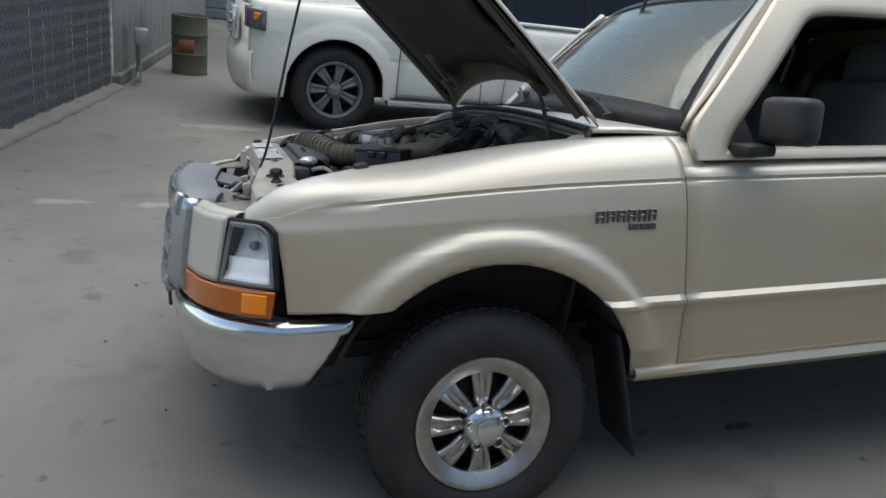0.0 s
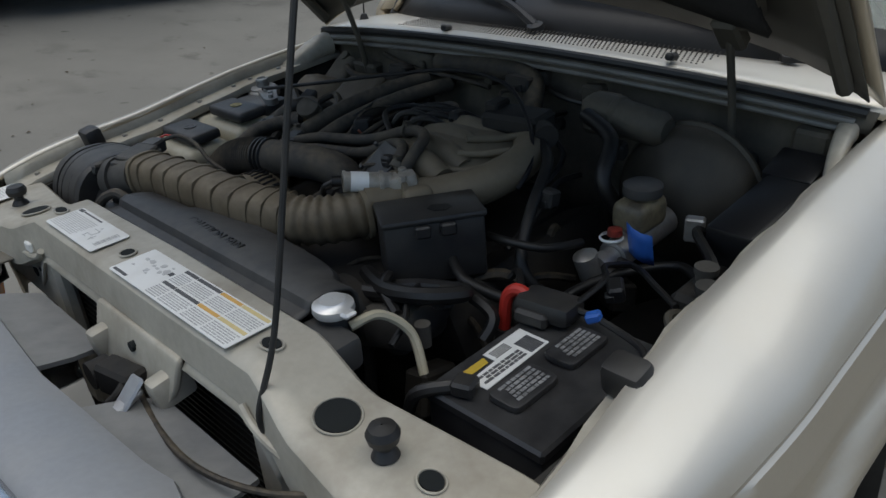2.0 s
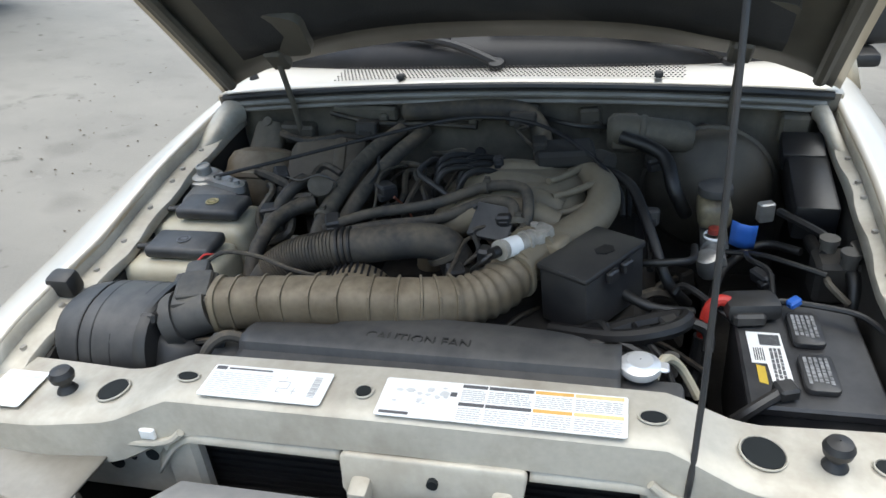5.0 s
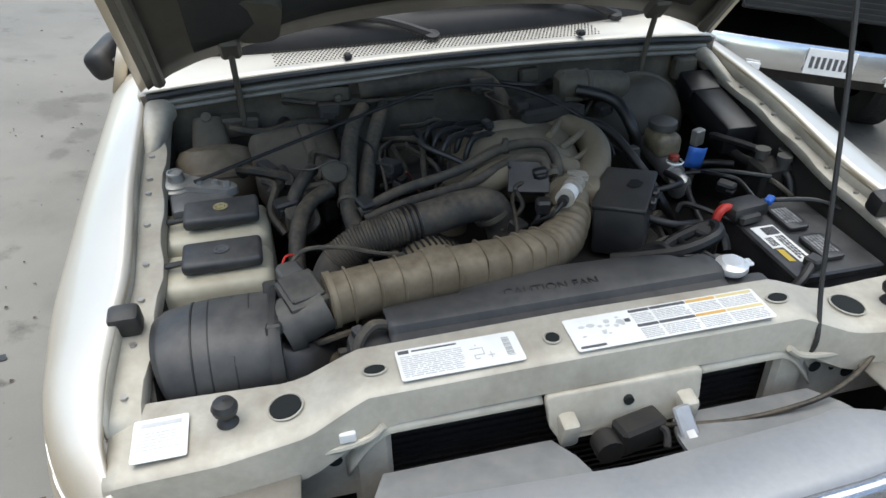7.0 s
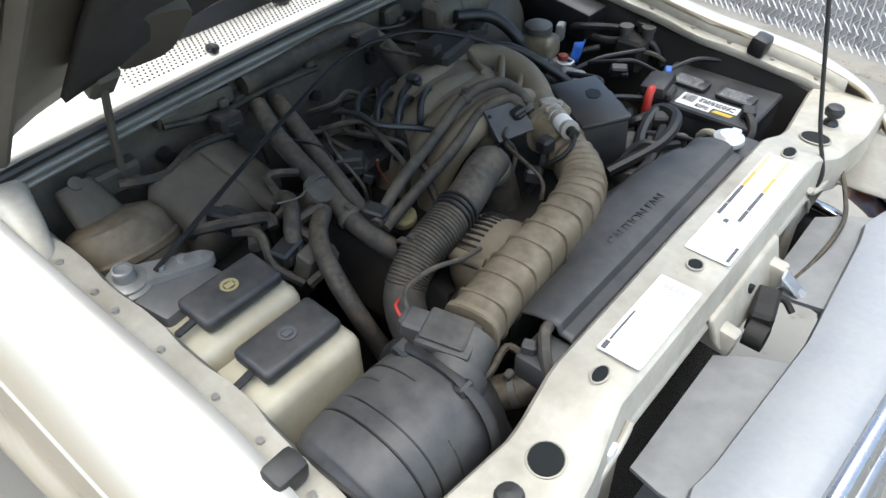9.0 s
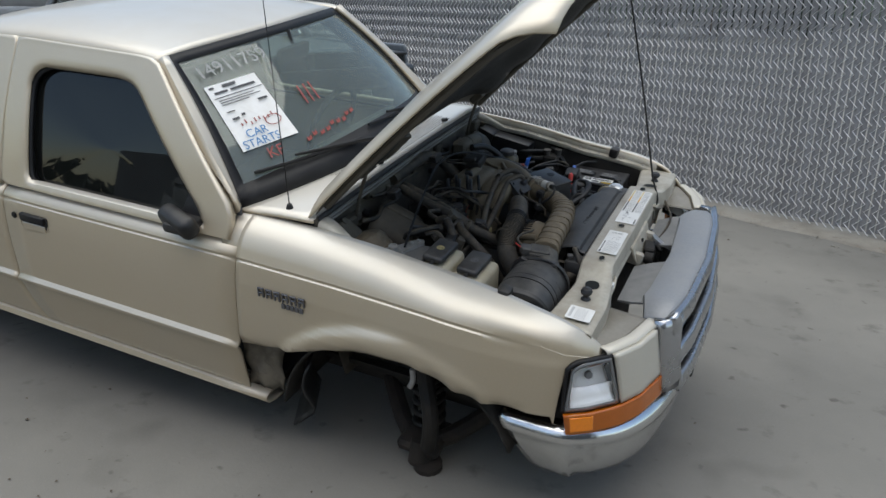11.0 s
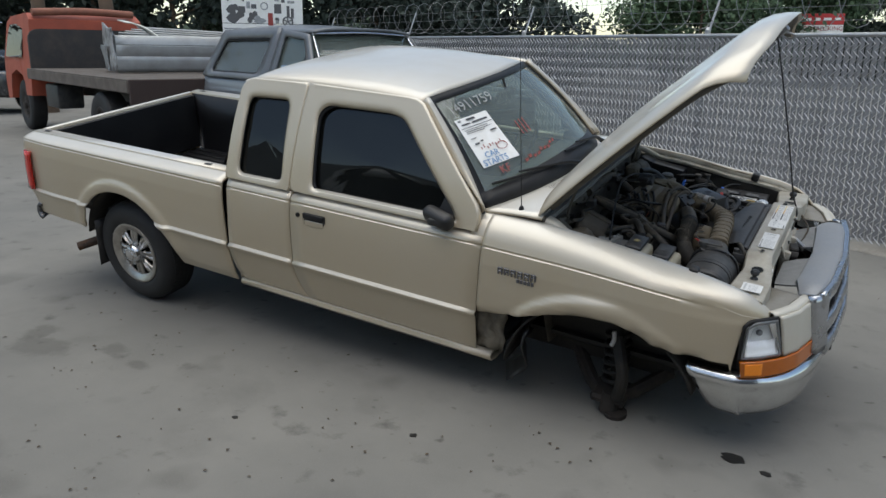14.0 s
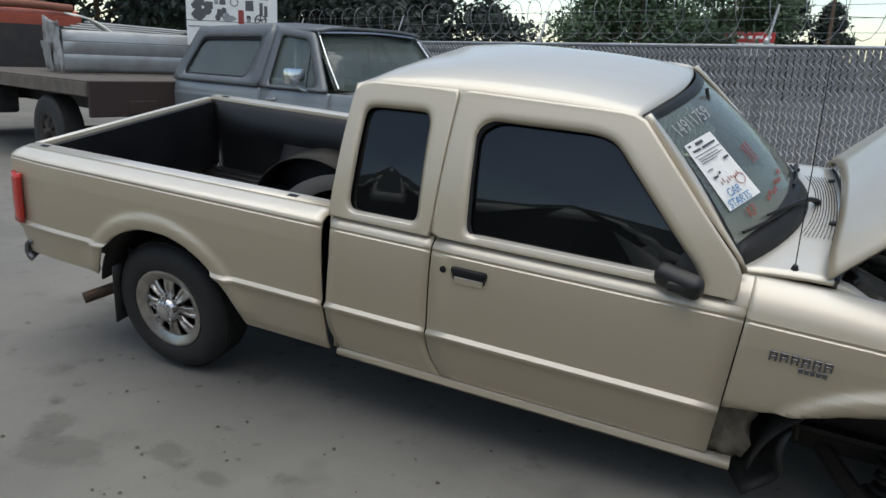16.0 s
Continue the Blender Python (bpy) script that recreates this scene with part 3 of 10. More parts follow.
for sd in (1, -1):
    rows = []
    for i in range(15):
        t = i / 14
        a = screen(sd, t, 0.006) + Vector((0, 0.004 * sd, 0))
        z = a.z
        b = Vector((lerp_table([(1.05, -0.585), (1.15, -0.592), (1.556, -1.0), (1.6, -1.03)], z), green_y(z) * sd, z - 0.004))
        rows.append([a + Vector((0.004, -0.01 * sd, -0.004)), a, a.lerp(b, 0.5) + Vector((0.008, 0.008 * sd, 0.004)), b])
    v, f = quads(rows)
    finish("windscreen_pillar", v, f if sd < 0 else [q[::-1] for q in f], GOLD, truck, "", 50, 0.02)

# cowl: painted ends, perforated centre
def cowl_front(u):
    return Vector((-0.285 - 0.03 * u * u, u * 0.712, 1.183 - 0.037 * u * u))


v, f = quads([[cowl_front(2 * j / 30 - 1).lerp(screen_low(2 * j / 30 - 1) + Vector((-0.012, 0, -0.004)), i / 5) + Vector((0, 0, 0.006 * math.sin(math.pi * i / 5))) for j in range(31)] for i in range(6)])
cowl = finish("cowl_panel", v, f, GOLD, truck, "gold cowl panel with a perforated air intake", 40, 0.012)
bm = bmesh.new()
for i in range(9):
    for j in range(84):
        u = -0.56 + 1.12 * (j + 0.5 * (i % 2)) / 84
        p = cowl_front(u).lerp(screen_low(u), 0.18 + 0.075 * i) + Vector((0, 0, 0.0075 + 0.004 * math.sin(math.pi * (0.18 + 0.075 * i))))
        add_cyl(bm, p, p + Vector((0, 0, 0.0015)), 0.0022, None, 6)
finish_bm("intake_perforation", bm, DARKVOID, cowl, "dark rows of small air-intake holes", 0)["kind"] = "stuff"

# cargo bed
BX = span(-2.215, -2.66, 8) + span(-2.68, -3.60, 46) + span(-3.62, -4.06, 8) + [-4.09, -4.115]
bed_low = lambda x: max(0.40 if x > -2.7 else 0.46, arch_line(x, -3.14, 0.34, 0.462)) if -3.602 < x < -2.678 else (0.40 if x > -2.7 else 0.47)
for sd in (1, -1):
    side_panel("bed_side", sd, BX, bed_low, lambda x, z: arch_bulge(x, z, -3.14, 0.34, 0.462, 0.019, 0.09), lambda x: (0.735, 1.052 - 0.012 * (-2.2 - x) / 1.9), "gold bed side with a flared wheel arch", levels=FINE)
    v, f = quads([[Vector((x, y * sd, z - 0.012 * (-2.2 - x) / 1.9)) for y, z in ((0.737, 1.053), (0.73, 1.057), (0.70, 1.058), (0.66, 1.055), (0.655, 1.04), (0.655, 0.99))] for x in (-2.215, -2.8, -3.4, -4.10)])
    rail = finish("bed_rail_top", v, f if sd < 0 else [q[::-1] for q in f], GOLD, truck, "", 40, 0.01)
    for x in (-2.45, -4.0):
        bm = bmesh.new()
        add_box(bm, (x, 0.70 * sd, 1.0585 - 0.012 * (-2.2 - x) / 1.9), (0.05, 0.028, 0.004), bevel=0.0015)
        part("stake_pocket", bm, BLACKTRIM, rail, "small black rectangular hole")
    v, f = quads([[Vector((-3.14 + math.cos(a) * 0.475, y * sd, 0.34 + math.sin(a) * 0.475)) for y in (0.81, 0.6, 0.42)] for a in [math.radians(10 + 160 * i / 20) for i in range(21)]])
    finish("wheel_arch_liner", v, f, DARKVOID, truck, "", 40, 0.01)
    # inner liner wall with a wheel hump
    rows = []
    for i in range(33):
        x = -2.24 - 1.84 * i / 32
        hump = max(0, 1 - ((x + 3.14) / 0.42) ** 2) ** 0.5 if abs(x + 3.14) < 0.42 else 0
        rows.append([Vector((x, y * sd, z)) for y, z in ((0.655, 1.03), (0.665, 0.80), (0.67 - 0.17 * hump, 0.56 + 0.22 * hump), (0.67 - 0.18 * hump, 0.56 + 0.12 * hump), (0.66 - 0.18 * hump, 0.555))])
    v, f = quads(rows)
    finish("bed_liner_side", v, f if sd > 0 else [q[::-1] for q in f], LINER, truck, "black plastic bed-liner wall with a wheel hump", 30, 0.006)
bm = bmesh.new()
add_box(bm, (-3.16, 0, 0.548), (1.86, 1.34, 0.02))
bed_floor = part("bed_floor", bm, LINER, truck, "ribbed black bed-liner floor", 30)
for k in range(17):
    bm = bmesh.new()
    add_box(bm, (-3.16, -0.6 + 0.075 * k, 0.562), (1.84, 0.035, 0.012), bevel=0.004)
    part("floor_rib", bm, LINER, bed_floor, "", 30)
bm = bmesh.new()
add_box(bm, (-2.235, 0, 0.80), (0.03, 1.33, 0.5), bevel=0.006)
for k in range(6):
    add_box(bm, (-2.255, 0, 0.62 + 0.075 * k), (0.012, 1.25, 0.03), bevel=0.004)
part("bed_front_wall", bm, LINER, truck)
bm = bmesh.new()
add_box(bm, (-4.075, 0, 0.80), (0.03, 1.30, 0.44), bevel=0.006)
part("tailgate_liner", bm, LINER, truck)
bm = bmesh.new()
add_box(bm, (-4.115, 0, 0.79), (0.045, 1.34, 0.50), bevel=0.015, seg=2)
add_box(bm, (-4.14, 0, 0.80), (0.012, 1.1, 0.26), bevel=0.005)
part("tailgate", bm, GOLD, truck, "closed gold tailgate")
bm = bmesh.new()
add_box(bm, (-2.2, 0, 0.68), (0.02, 1.5, 0.5))
part("bed_bulkhead", bm, DARKVOID, truck)

# tail lamps, rear bumper, tailpipe
for sd in (1, -1):
    rows = []
    for i in range(9):
        z = 0.665 + 0.27 * i / 8
        row = []
        for j in range(7):
            t = j / 6
            x = -4.055 + 0.035 * (i / 8) - 0.075 * math.sin(t * math.pi / 2)
            y = (body_y(-4.0, z) + 0.006 - 0.02 * (1 - math.cos(t * math.pi / 2)) - 0.11 * max(0, t - 0.55))
            row.append(Vector((x, y * sd, z)))
        rows.append(row)
    v, f = quads(rows)
    finish("tail_lamp", v, f, REDLENS, truck, "red wrap-round tail lamp lens", 50, 0.02)
prof = [(0.0, 0.0), (-0.03, 0.01), (-0.045, 0.05), (-0.03, 0.10), (0.0, 0.125), (0.03, 0.12)]
rows = []
for i in range(21):
    u = 2 * i / 20 - 1
    y = u * 0.83
    x = -4.20 + 0.10 * abs(u) ** 6
    rows.append([Vector((x + px, y, 0.42 + pz)) for px, pz in prof])
v, f = quads(rows)
finish("rear_bumper", v, f, surf("dull_dark_bumper", (0.16, 0.16, 0.165), 0.42, 0.7, (0.09, 0.085, 0.08), 0.5, 8, 90, 0.05), truck, "dull dark step rear bumper", 40, 0.02)
bm = bmesh.new()
add_box(bm, (-4.13, 0, 0.545), (0.17, 1.3, 0.012), bevel=0.004)
part("bumper_step", bm, BLACKPLASTIC, truck)
bm = bmesh.new()
add_tube(bm, [(-3.3, -0.45, 0.42), (-3.5, -0.52, 0.40), (-3.62, -0.68, 0.33), (-3.74, -0.83, 0.285)], 0.03, 14, 8, caps=False)
add_cyl(bm, (-3.70, -0.79, 0.30), (-3.725, -0.815, 0.290), 0.028, 0.028, 14)
part("tailpipe", bm, surf("rusty_pipe", (0.06, 0.045, 0.035), 0.7, 0.5, (0.16, 0.07, 0.03), 0.6, 20, 90, 0.2), truck, "dark rusty tailpipe with a side exit")

# ---- wheels ----
def wheel(name, centre, side, parent, R=0.345, rim=0.205, width=0.225, label="", metal=None, spokes=8):
    """A tyre on a spoked rim; centre is the middle of the outer face, the axle along y."""
    metal = metal or WHEELMETAL
    deep = 1.0 if spokes == 8 else 0.62
    hub = new(name)
    hub.parent = parent
    hub.matrix_basis = Matrix.Translation(centre)
    if label:
        hub["label"] = label
    s = side
    bm = bmesh.new()
    w = width
    prof = [(rim - 0.004, -0.012), (rim + 0.006, 0.0), (rim + 0.03, 0.010), (R - 0.075, 0.016), (R - 0.035, 0.006), (R - 0.012, -0.018), (R - 0.002, -0.04), (R, -w / 2), (R - 0.002, -w + 0.04),
            (R - 0.012, -w + 0.018), (R - 0.05, -w), (rim, -w + 0.01)]
    add_lathe(bm, [(r, h * s) for r, h in prof], (0, 0, 0), (0, 1, 0), 64)
    part("tyre", bm, RUBBER, hub, "worn black rubber tyre")
    bm = bmesh.new()
    for k in range(60):
        a = 2 * math.pi * k / 60
        for j, yy in enumerate((-0.05, -0.09, -0.13, -0.175)):
            aa = a + (j % 2) * math.pi / 60
            add_box(bm, (math.cos(aa) * (R - 0.0005), yy * s, math.sin(aa) * (R - 0.0005)), (0.024, 0.03, 0.006), (0, -math.degrees(aa) + 90, 0))
    finish_bm("tread", bm, RUBBER, hub, "", 0)["kind"] = "stuff"
    bm = bmesh.new()
    prof = [(rim + 0.006, -0.002), (rim + 0.003, 0.006), (rim - 0.004, 0.008), (rim - 0.010, 0.006), (rim - 0.020, 0.001), (rim - 0.034 * deep, -0.006), (rim - 0.046 * deep, -0.014), (rim - 0.050 * deep, -0.026)]
    add_lathe(bm, [(r, h * s) for r, h in prof], (0, 0, 0), (0, 1, 0), 56)
    part("rim", bm, metal, hub, "metal wheel rim")
    # inner barrel in the dark material, painting the shade between the spokes
    bm = bmesh.new()
    add_lathe(bm, [(r, h * s) for r, h in ((rim - 0.0495 * deep, -0.025), (rim - 0.045 * deep, -0.034), (rim - 0.024, -0.09), (rim - 0.04, -0.10), (rim - 0.045, -0.19))], (0, 0, 0), (0, 1, 0), 48)
    part("barrel", bm, DARKVOID, hub, "inner barrel of the rim, coloured dark for the shade there")
    bm = bmesh.new()
    add_lathe(bm, [(0.19, -0.10 * s), (0.06, -0.11 * s), (0.001, -0.11 * s)], (0, 0, 0), (0, 1, 0), 32)
    add_lathe(bm, [(0.14, -0.07 * s), (0.13, -0.06 * s), (0.05, -0.06 * s)], (0, 0, 0), (0, 1, 0), 32)
    part("brake_disc", bm, DARKVOID, hub, "dark brake parts behind the spokes")
    for k in range(spokes):
        a = 2 * math.pi * k / spokes
        rows = []
        for i in range(7):
            t = i / 6
            r = 0.060 + (rim - 0.026 - 0.060) * t
            half = (0.0225 + 0.0105 * t + 0.010 * t ** 4) * rim / 0.205
            dep = -0.024 + 0.010 * math.sin(math.pi * min(t * 1.1, 1)) - 0.002 * t
            row = []
            for u, dz in ((-1.1, -0.022), (-1, -0.003), (-0.75, 0.004), (-0.42, 0.003), (-0.22, -0.007), (0.22, -0.007), (0.42, 0.003), (0.75, 0.004), (1, -0.003), (1.1, -0.022)):
                groove = 1 if 0.15 < t < 0.95 else 0.0
                q = dz if dz != -0.007 else (-0.007 if groove else 0.003)
                ox, oz = r, u * half
                row.append(Vector((ox * math.cos(a) - oz * math.sin(a), (dep + q) * s, ox * math.sin(a) + oz * math.cos(a))))
            rows.append(row)
        v, f = quads(rows)
        finish("spoke", v, f if s > 0 else [q[::-1] for q in f], metal, hub, "", 50, 0.008)
    bm = bmesh.new()
    add_lathe(bm, [(0.074, -0.04 * s), (0.072, -0.006 * s), (0.067, 0.014 * s), (0.058, 0.028 * s), (0.046, 0.036 * s), (0.037, 0.038 * s), (0.035, 0.044 * s), (0.026, 0.047 * s), (0.0005, 0.048 * s)], (0, 0, 0), (0, 1, 0), 32)
    cap = part("hub_cap", bm, CHROME if metal is WHEELMETAL else metal, hub, "chrome centre cap with lug holes")
    for k in range(5):
        a = 2 * math.pi * k / 5 + 0.3
        bm = bmesh.new()
        add_lathe(bm, [(0.0165, 0.006 * s), (0.0165, 0.036 * s), (0.014, 0.038 * s), (0.0115, 0.036 * s), (0.010, 0.020 * s), (0.0005, 0.020 * s)], (0.056 * math.cos(a), 0, 0.056 * math.sin(a)), (0, 1, 0), 14)
        part("lug_nut", bm, metal, cap)
    return hub


wheel("wheel", (0.033, 0.795, 0.296), 1, truck, label="front wheel with an eight-spoke bright rim")
wheel("wheel", (-3.19, -0.785, 0.342), -1, truck, label="rear wheel with an eight-spoke bright rim")
wheel("wheel", (-3.19, 0.79, 0.14), 1, truck, label="rear wheel drooping on its axle")

# underbody: frame rails, axle, floor pan, sump
bm = bmesh.new()
for sd in (1, -1):
    add_box(bm, (-1.9, 0.42 * sd, 0.40), (4.4, 0.07, 0.13), bevel=0.01)
add_box(bm, (-1.35, 0, 0.47), (1.75, 1.50, 0.03))
add_box(bm, (-3.15, 0, 0.51), (1.9, 1.30, 0.03))
add_box(bm, (0.45, 0, 0.42), (0.10, 0.84, 0.09))
add_box(bm, (-0.6, 0, 0.40), (0.10, 0.84, 0.09))
part("chassis_frame", bm, DARKVOID, truck, "dark grimy chassis frame and floor")
bm = bmesh.new()
add_cyl(bm, (-3.19, -0.68, 0.345), (-3.19, 0.68, 0.15), 0.045, None, 16)
add_lathe(bm, [(0.001, -0.13), (0.10, -0.09), (0.14, 0), (0.10, 0.09), (0.001, 0.13)], (-3.19, 0, 0.25), (0, 1, 0), 20)
part("rear_axle", bm, DARKVOID, truck)

# bare suspension on the corner without a wheel
bm = bmesh.new()
arm = [(0.28, -0.42, 0.36), (0.04, -0.62, 0.25), (-0.20, -0.42, 0.36)]
add_tube(bm, arm, 0.035, 10, 5)
add_box(bm, (0.05, -0.60, 0.27), (0.17, 0.17, 0.05), (8, 0, 0), 0.015)
add_cyl(bm, (0.06, -0.67, 0.21), (0.06, -0.66, 0.31), 0.045, 0.035, 14)
add_cyl(bm, (0.10, -0.68, 0.205), (0.10, -0.68, 0.225), 0.055, None, 14)
part("lower_control_arm", bm, surf("rusty_arm", (0.025, 0.021, 0.018), 0.8, 0.3, (0.06, 0.045, 0.035), 0.6, 18, 80, 0.3), truck, "rusty lower suspension arm hanging to the ground")
bm = bmesh.new()
add_tube(bm, [(0.05 + 0.055 * math.cos(a), -0.57 + 0.055 * math.sin(a), 0.30 + 0.30 * a / (2 * math.pi * 6)) for a in [2 * math.pi * i / 14 for i in range(14 * 6 + 1)]], 0.011, 8, 1)
part("coil_spring", bm, DARKVOID, truck, "dark coil spring")
bm = bmesh.new()
add_cyl(bm, (0.05, -0.57, 0.28), (0.05, -0.56, 0.62), 0.025, None, 12)
add_box(bm, (0.05, -0.47, 0.62), (0.30, 0.20, 0.10), (0, 0, 0), 0.02)
add_tube(bm, [(0.10, -0.68, 0.30), (0.12, -0.70, 0.45), (0.06, -0.63, 0.60)], 0.03, 10, 6)
part("steering_knuckle", bm, DARKVOID, truck, "grimy steering knuckle and damper")
bm = bmesh.new()
add_tube(bm, [(0.08, -0.76, 0.70), (0.085, -0.765, 0.66), (0.075, -0.77, 0.63)], 0.010, 8, 5)
part("brake_hose_bracket", bm, STEEL, truck, "pale metal bracket under the arch")

# mud flaps and the torn liner hanging at the damaged arch
v, f = quads([[Vector((-0.405 - 0.012 * i + 0.004 * j, (0.585 + 0.235 * j / 4), 0.54 - 0.40 * i / 6)) for j in range(5)] for i in range(7)])
finish("mud_flap", v, f, BLACKPLASTIC, truck, "black rubber mud flap behind the wheel", 40, 0.008)
v, f = quads([[Vector((-0.40 - 0.02 * math.sin(i * 0.9) - 0.10 * (i / 8) ** 3 + 0.02 * j, -(0.62 + 0.16 * j / 4) - 0.03 * math.sin(i * 0.7), 0.60 - 0.34 * i / 8)) for j in range(5)] for i in range(9)])
finish("mud_flap", v, f, BLACKPLASTIC, truck, "bent black mud flap trailing on the ground", 40, 0.008)
for sd in (1, -1):
    v, f = quads([[Vector((-3.50 - 0.03 * i / 5, (0.58 + 0.24 * j / 4) * sd, 0.52 - 0.33 * i / 5)) for j in range(5)] for i in range(6)])
    finish("mud_flap", v, f, BLACKPLASTIC, truck, "black rubber mud flap behind the rear wheel", 40, 0.008)

# ---- bonnet, propped open ----
HINGE, OPEN = Vector((-0.274, 0, 1.254)), radians(48)
hood = new("bonnet")
hood.parent = truck
hood.matrix_basis = Matrix.Translation(HINGE) @ Matrix.Rotation(-OPEN, 4, "Y")
hood["label"] = "gold bonnet held open by a prop rod"


def hood_pt(u, w, off=0.0):
    """u along the bonnet from hinge to nose, w across from -1 to 1."""
    half = 0.705 - 0.02 * u - 0.075 * max(0, (u - 0.62) / 0.38) ** 2
    L = 1.065 - 0.171 * abs(w) ** 2.5
    x = u * L - 0.115 * abs(w) ** 2.2 * (1 - u)
    edge = max(0, abs(w) - 0.80) / 0.20
    bulge = 0.022 * (1 / (1 + math.exp((abs(w) - 0.55) * 26))) * min(1, u * 3) * (1 - 0.5 * u)
    z = (0.050 - 0.020 * min(1, u * 1.6)) * (1 - abs(w) ** 2.2) + bulge - 0.028 * edge ** 2 - 0.055 * u ** 2 - 0.075 * max(0, (u - 0.86) / 0.14) ** 2
    return Vector((x, w * half, z + off))


rows = [[hood_pt(i / 26, 2 * j / 32 - 1) for j in range(33)] for i in range(27)]
v, f = quads(rows)
finish("bonnet_skin", v, f, GOLD, hood, "gold outer bonnet skin", 45, 0.006)
HOODUNDER = surf("dusty_bonnet_underside", (0.10, 0.088, 0.068), 0.6, 0.1, (0.055, 0.048, 0.04), 0.6, 5, 80, 0.08, 0.002)
rows = [[hood_pt(0.01 + 0.975 * i / 20, (2 * j / 24 - 1) * 0.975, -0.012 - (0.018 if 2 < i < 18 and 2 < j < 22 else 0)) for j in range(25)] for i in range(21)]
v, f = quads(rows)
finish("bonnet_inner_panel", v, [q[::-1] for q in f], HOODUNDER, hood, "dark dusty inner bonnet panel", 35, 0.003)
PAD = surf("black_insulation_felt", (0.020, 0.019, 0.018), 0.95, 0, (0.05, 0.045, 0.04), 0.5, 6, 220, 0.35, 0.003)
rows = [[hood_pt(0.12 + 0.70 * i / 16, (2 * j / 16 - 1) * 0.80, -0.046 - 0.008 * math.sin(i * 1.3) * math.sin(j * 0.9)) for j in range(17)] for i in range(17)]
v, f = quads(rows)
finish("insulation_pad", v, [q[::-1] for q in f], PAD, hood, "sagging black felt insulation pad", 40, 0.012)
for w0 in (-0.93, 0.93):
    bm = bmesh.new()
    add_tube(bm, [hood_pt(u, w0, -0.03) for u in (0.03, 0.2, 0.4, 0.6, 0.8, 0.93)], 0.014, 8, 5)
    part("bonnet_rib", bm, HOODUNDER, hood)
bm = bmesh.new()
add_tube(bm, [hood_pt(0.95, w, -0.03) for w in (-0.85, -0.5, 0, 0.5, 0.85)], 0.016, 8, 5)
part("bonnet_rib", bm, HOODUNDER, hood)
bm = bmesh.new()
add_box(bm, hood_pt(0.93, 0.02, -0.065), (0.05, 0.03, 0.05), bevel=0.006)
add_tube(bm, [hood_pt(0.93, 0.02, -0.08), hood_pt(0.95, 0.02, -0.11), hood_pt(0.92, 0.02, -0.12), hood_pt(0.915, 0.02, -0.085)], 0.005, 8, 4)
part("latch_striker", bm, STEEL, hood, "metal latch striker loop")
for sd in (1, -1):
    bm = bmesh.new()
    add_prism(bm, rounded([Vector(p) for p in ((0, 0), (0.16, 0.01), (0.15, 0.10), (0.02, 0.085))], 0.03, 3), Matrix.Translation((0.05, 0.47 * sd, -0.03)) @ Matrix.Rotation(radians(-8), 4, "X"), 0.02)
    part("hinge_cover", bm, HOODUNDER, hood, "")
    bm = bmesh.new()
    add_tube(bm, [(-0.285, 0.49 * sd, 1.05), (-0.27, 0.49 * sd, 1.13), (-0.25, 0.49 * sd, 1.20), (-0.225, 0.49 * sd, 1.275)], 0.007, 8, 5)
    add_box(bm, (-0.232, 0.49 * sd, 1.265), (0.07, 0.045, 0.03), (0, -45, 0), 0.006)
    part("bonnet_hinge", bm, HOODUNDER, truck, "dark bonnet hinge arm")
# prop rod
bm = bmesh.new()
add_tube(bm, [(0.600, 0.345, 0.958), (0.622, 0.366, 0.945), (0.632, 0.370, 0.985), (0.605, 0.376, 1.055), (0.584, 0.380, 1.128), (0.523, 0.387, 1.375), (0.459, 0.392, 1.612), (0.403, 0.398, 1.808), (0.382, 0.400, 1.875), (0.370, 0.39, 1.885)], 0.0040, 8, 6)
part("prop_rod", bm, surf("dull_black_rod", (0.028, 0.029, 0.030), 0.5, 0.3, (0.07, 0.06, 0.05), 0.4, 14, 120, 0.05), truck, "thin black bonnet prop rod")

# ---- front end ----
def front_plan(u):
    """Plan of the nose: u from 0 (middle) to 1 (corner by the fender)."""
    t = [(0, 0.868, 0.0), (0.45, 0.852, 0.30), (0.68, 0.825, 0.455), (0.80, 0.785, 0.60), (0.88, 0.735, 0.685), (0.95, 0.665, 0.755), (1.0, 0.610, 0.792)]
    x = lerp_table([(a, b) for a, b, c in t], u)
    y = lerp_table([(a, c) for a, b, c in t], u)
    return x, y


def strip(name, us, zs, mat, sd, off=0.0, slope=0.12, parent=None, label="", solid=0.02, z0=0.80):
    """A strip of the nose between u and z ranges; slope: how much it leans back with height."""
    rows = []
    for u in us:
        x, y = front_plan(u)
        nx, ny = (0.94, 0.34) if u < 0.75 else (0.6, 0.8)
        rows.append([Vector((x + off * nx - slope * (z - z0), (y + off * ny) * sd, z)) for z in zs])
    v, f = quads(rows)
    return finish(name, v, f if sd > 0 else [q[::-1] for q in f], mat, parent or truck, label, 50, solid)


GREYLENS = surf("grey_lamp_bezel", (0.20, 0.205, 0.21), 0.35, 0.3, (0.12, 0.12, 0.12), 0.3, 20, 100, 0.03, 0.001)


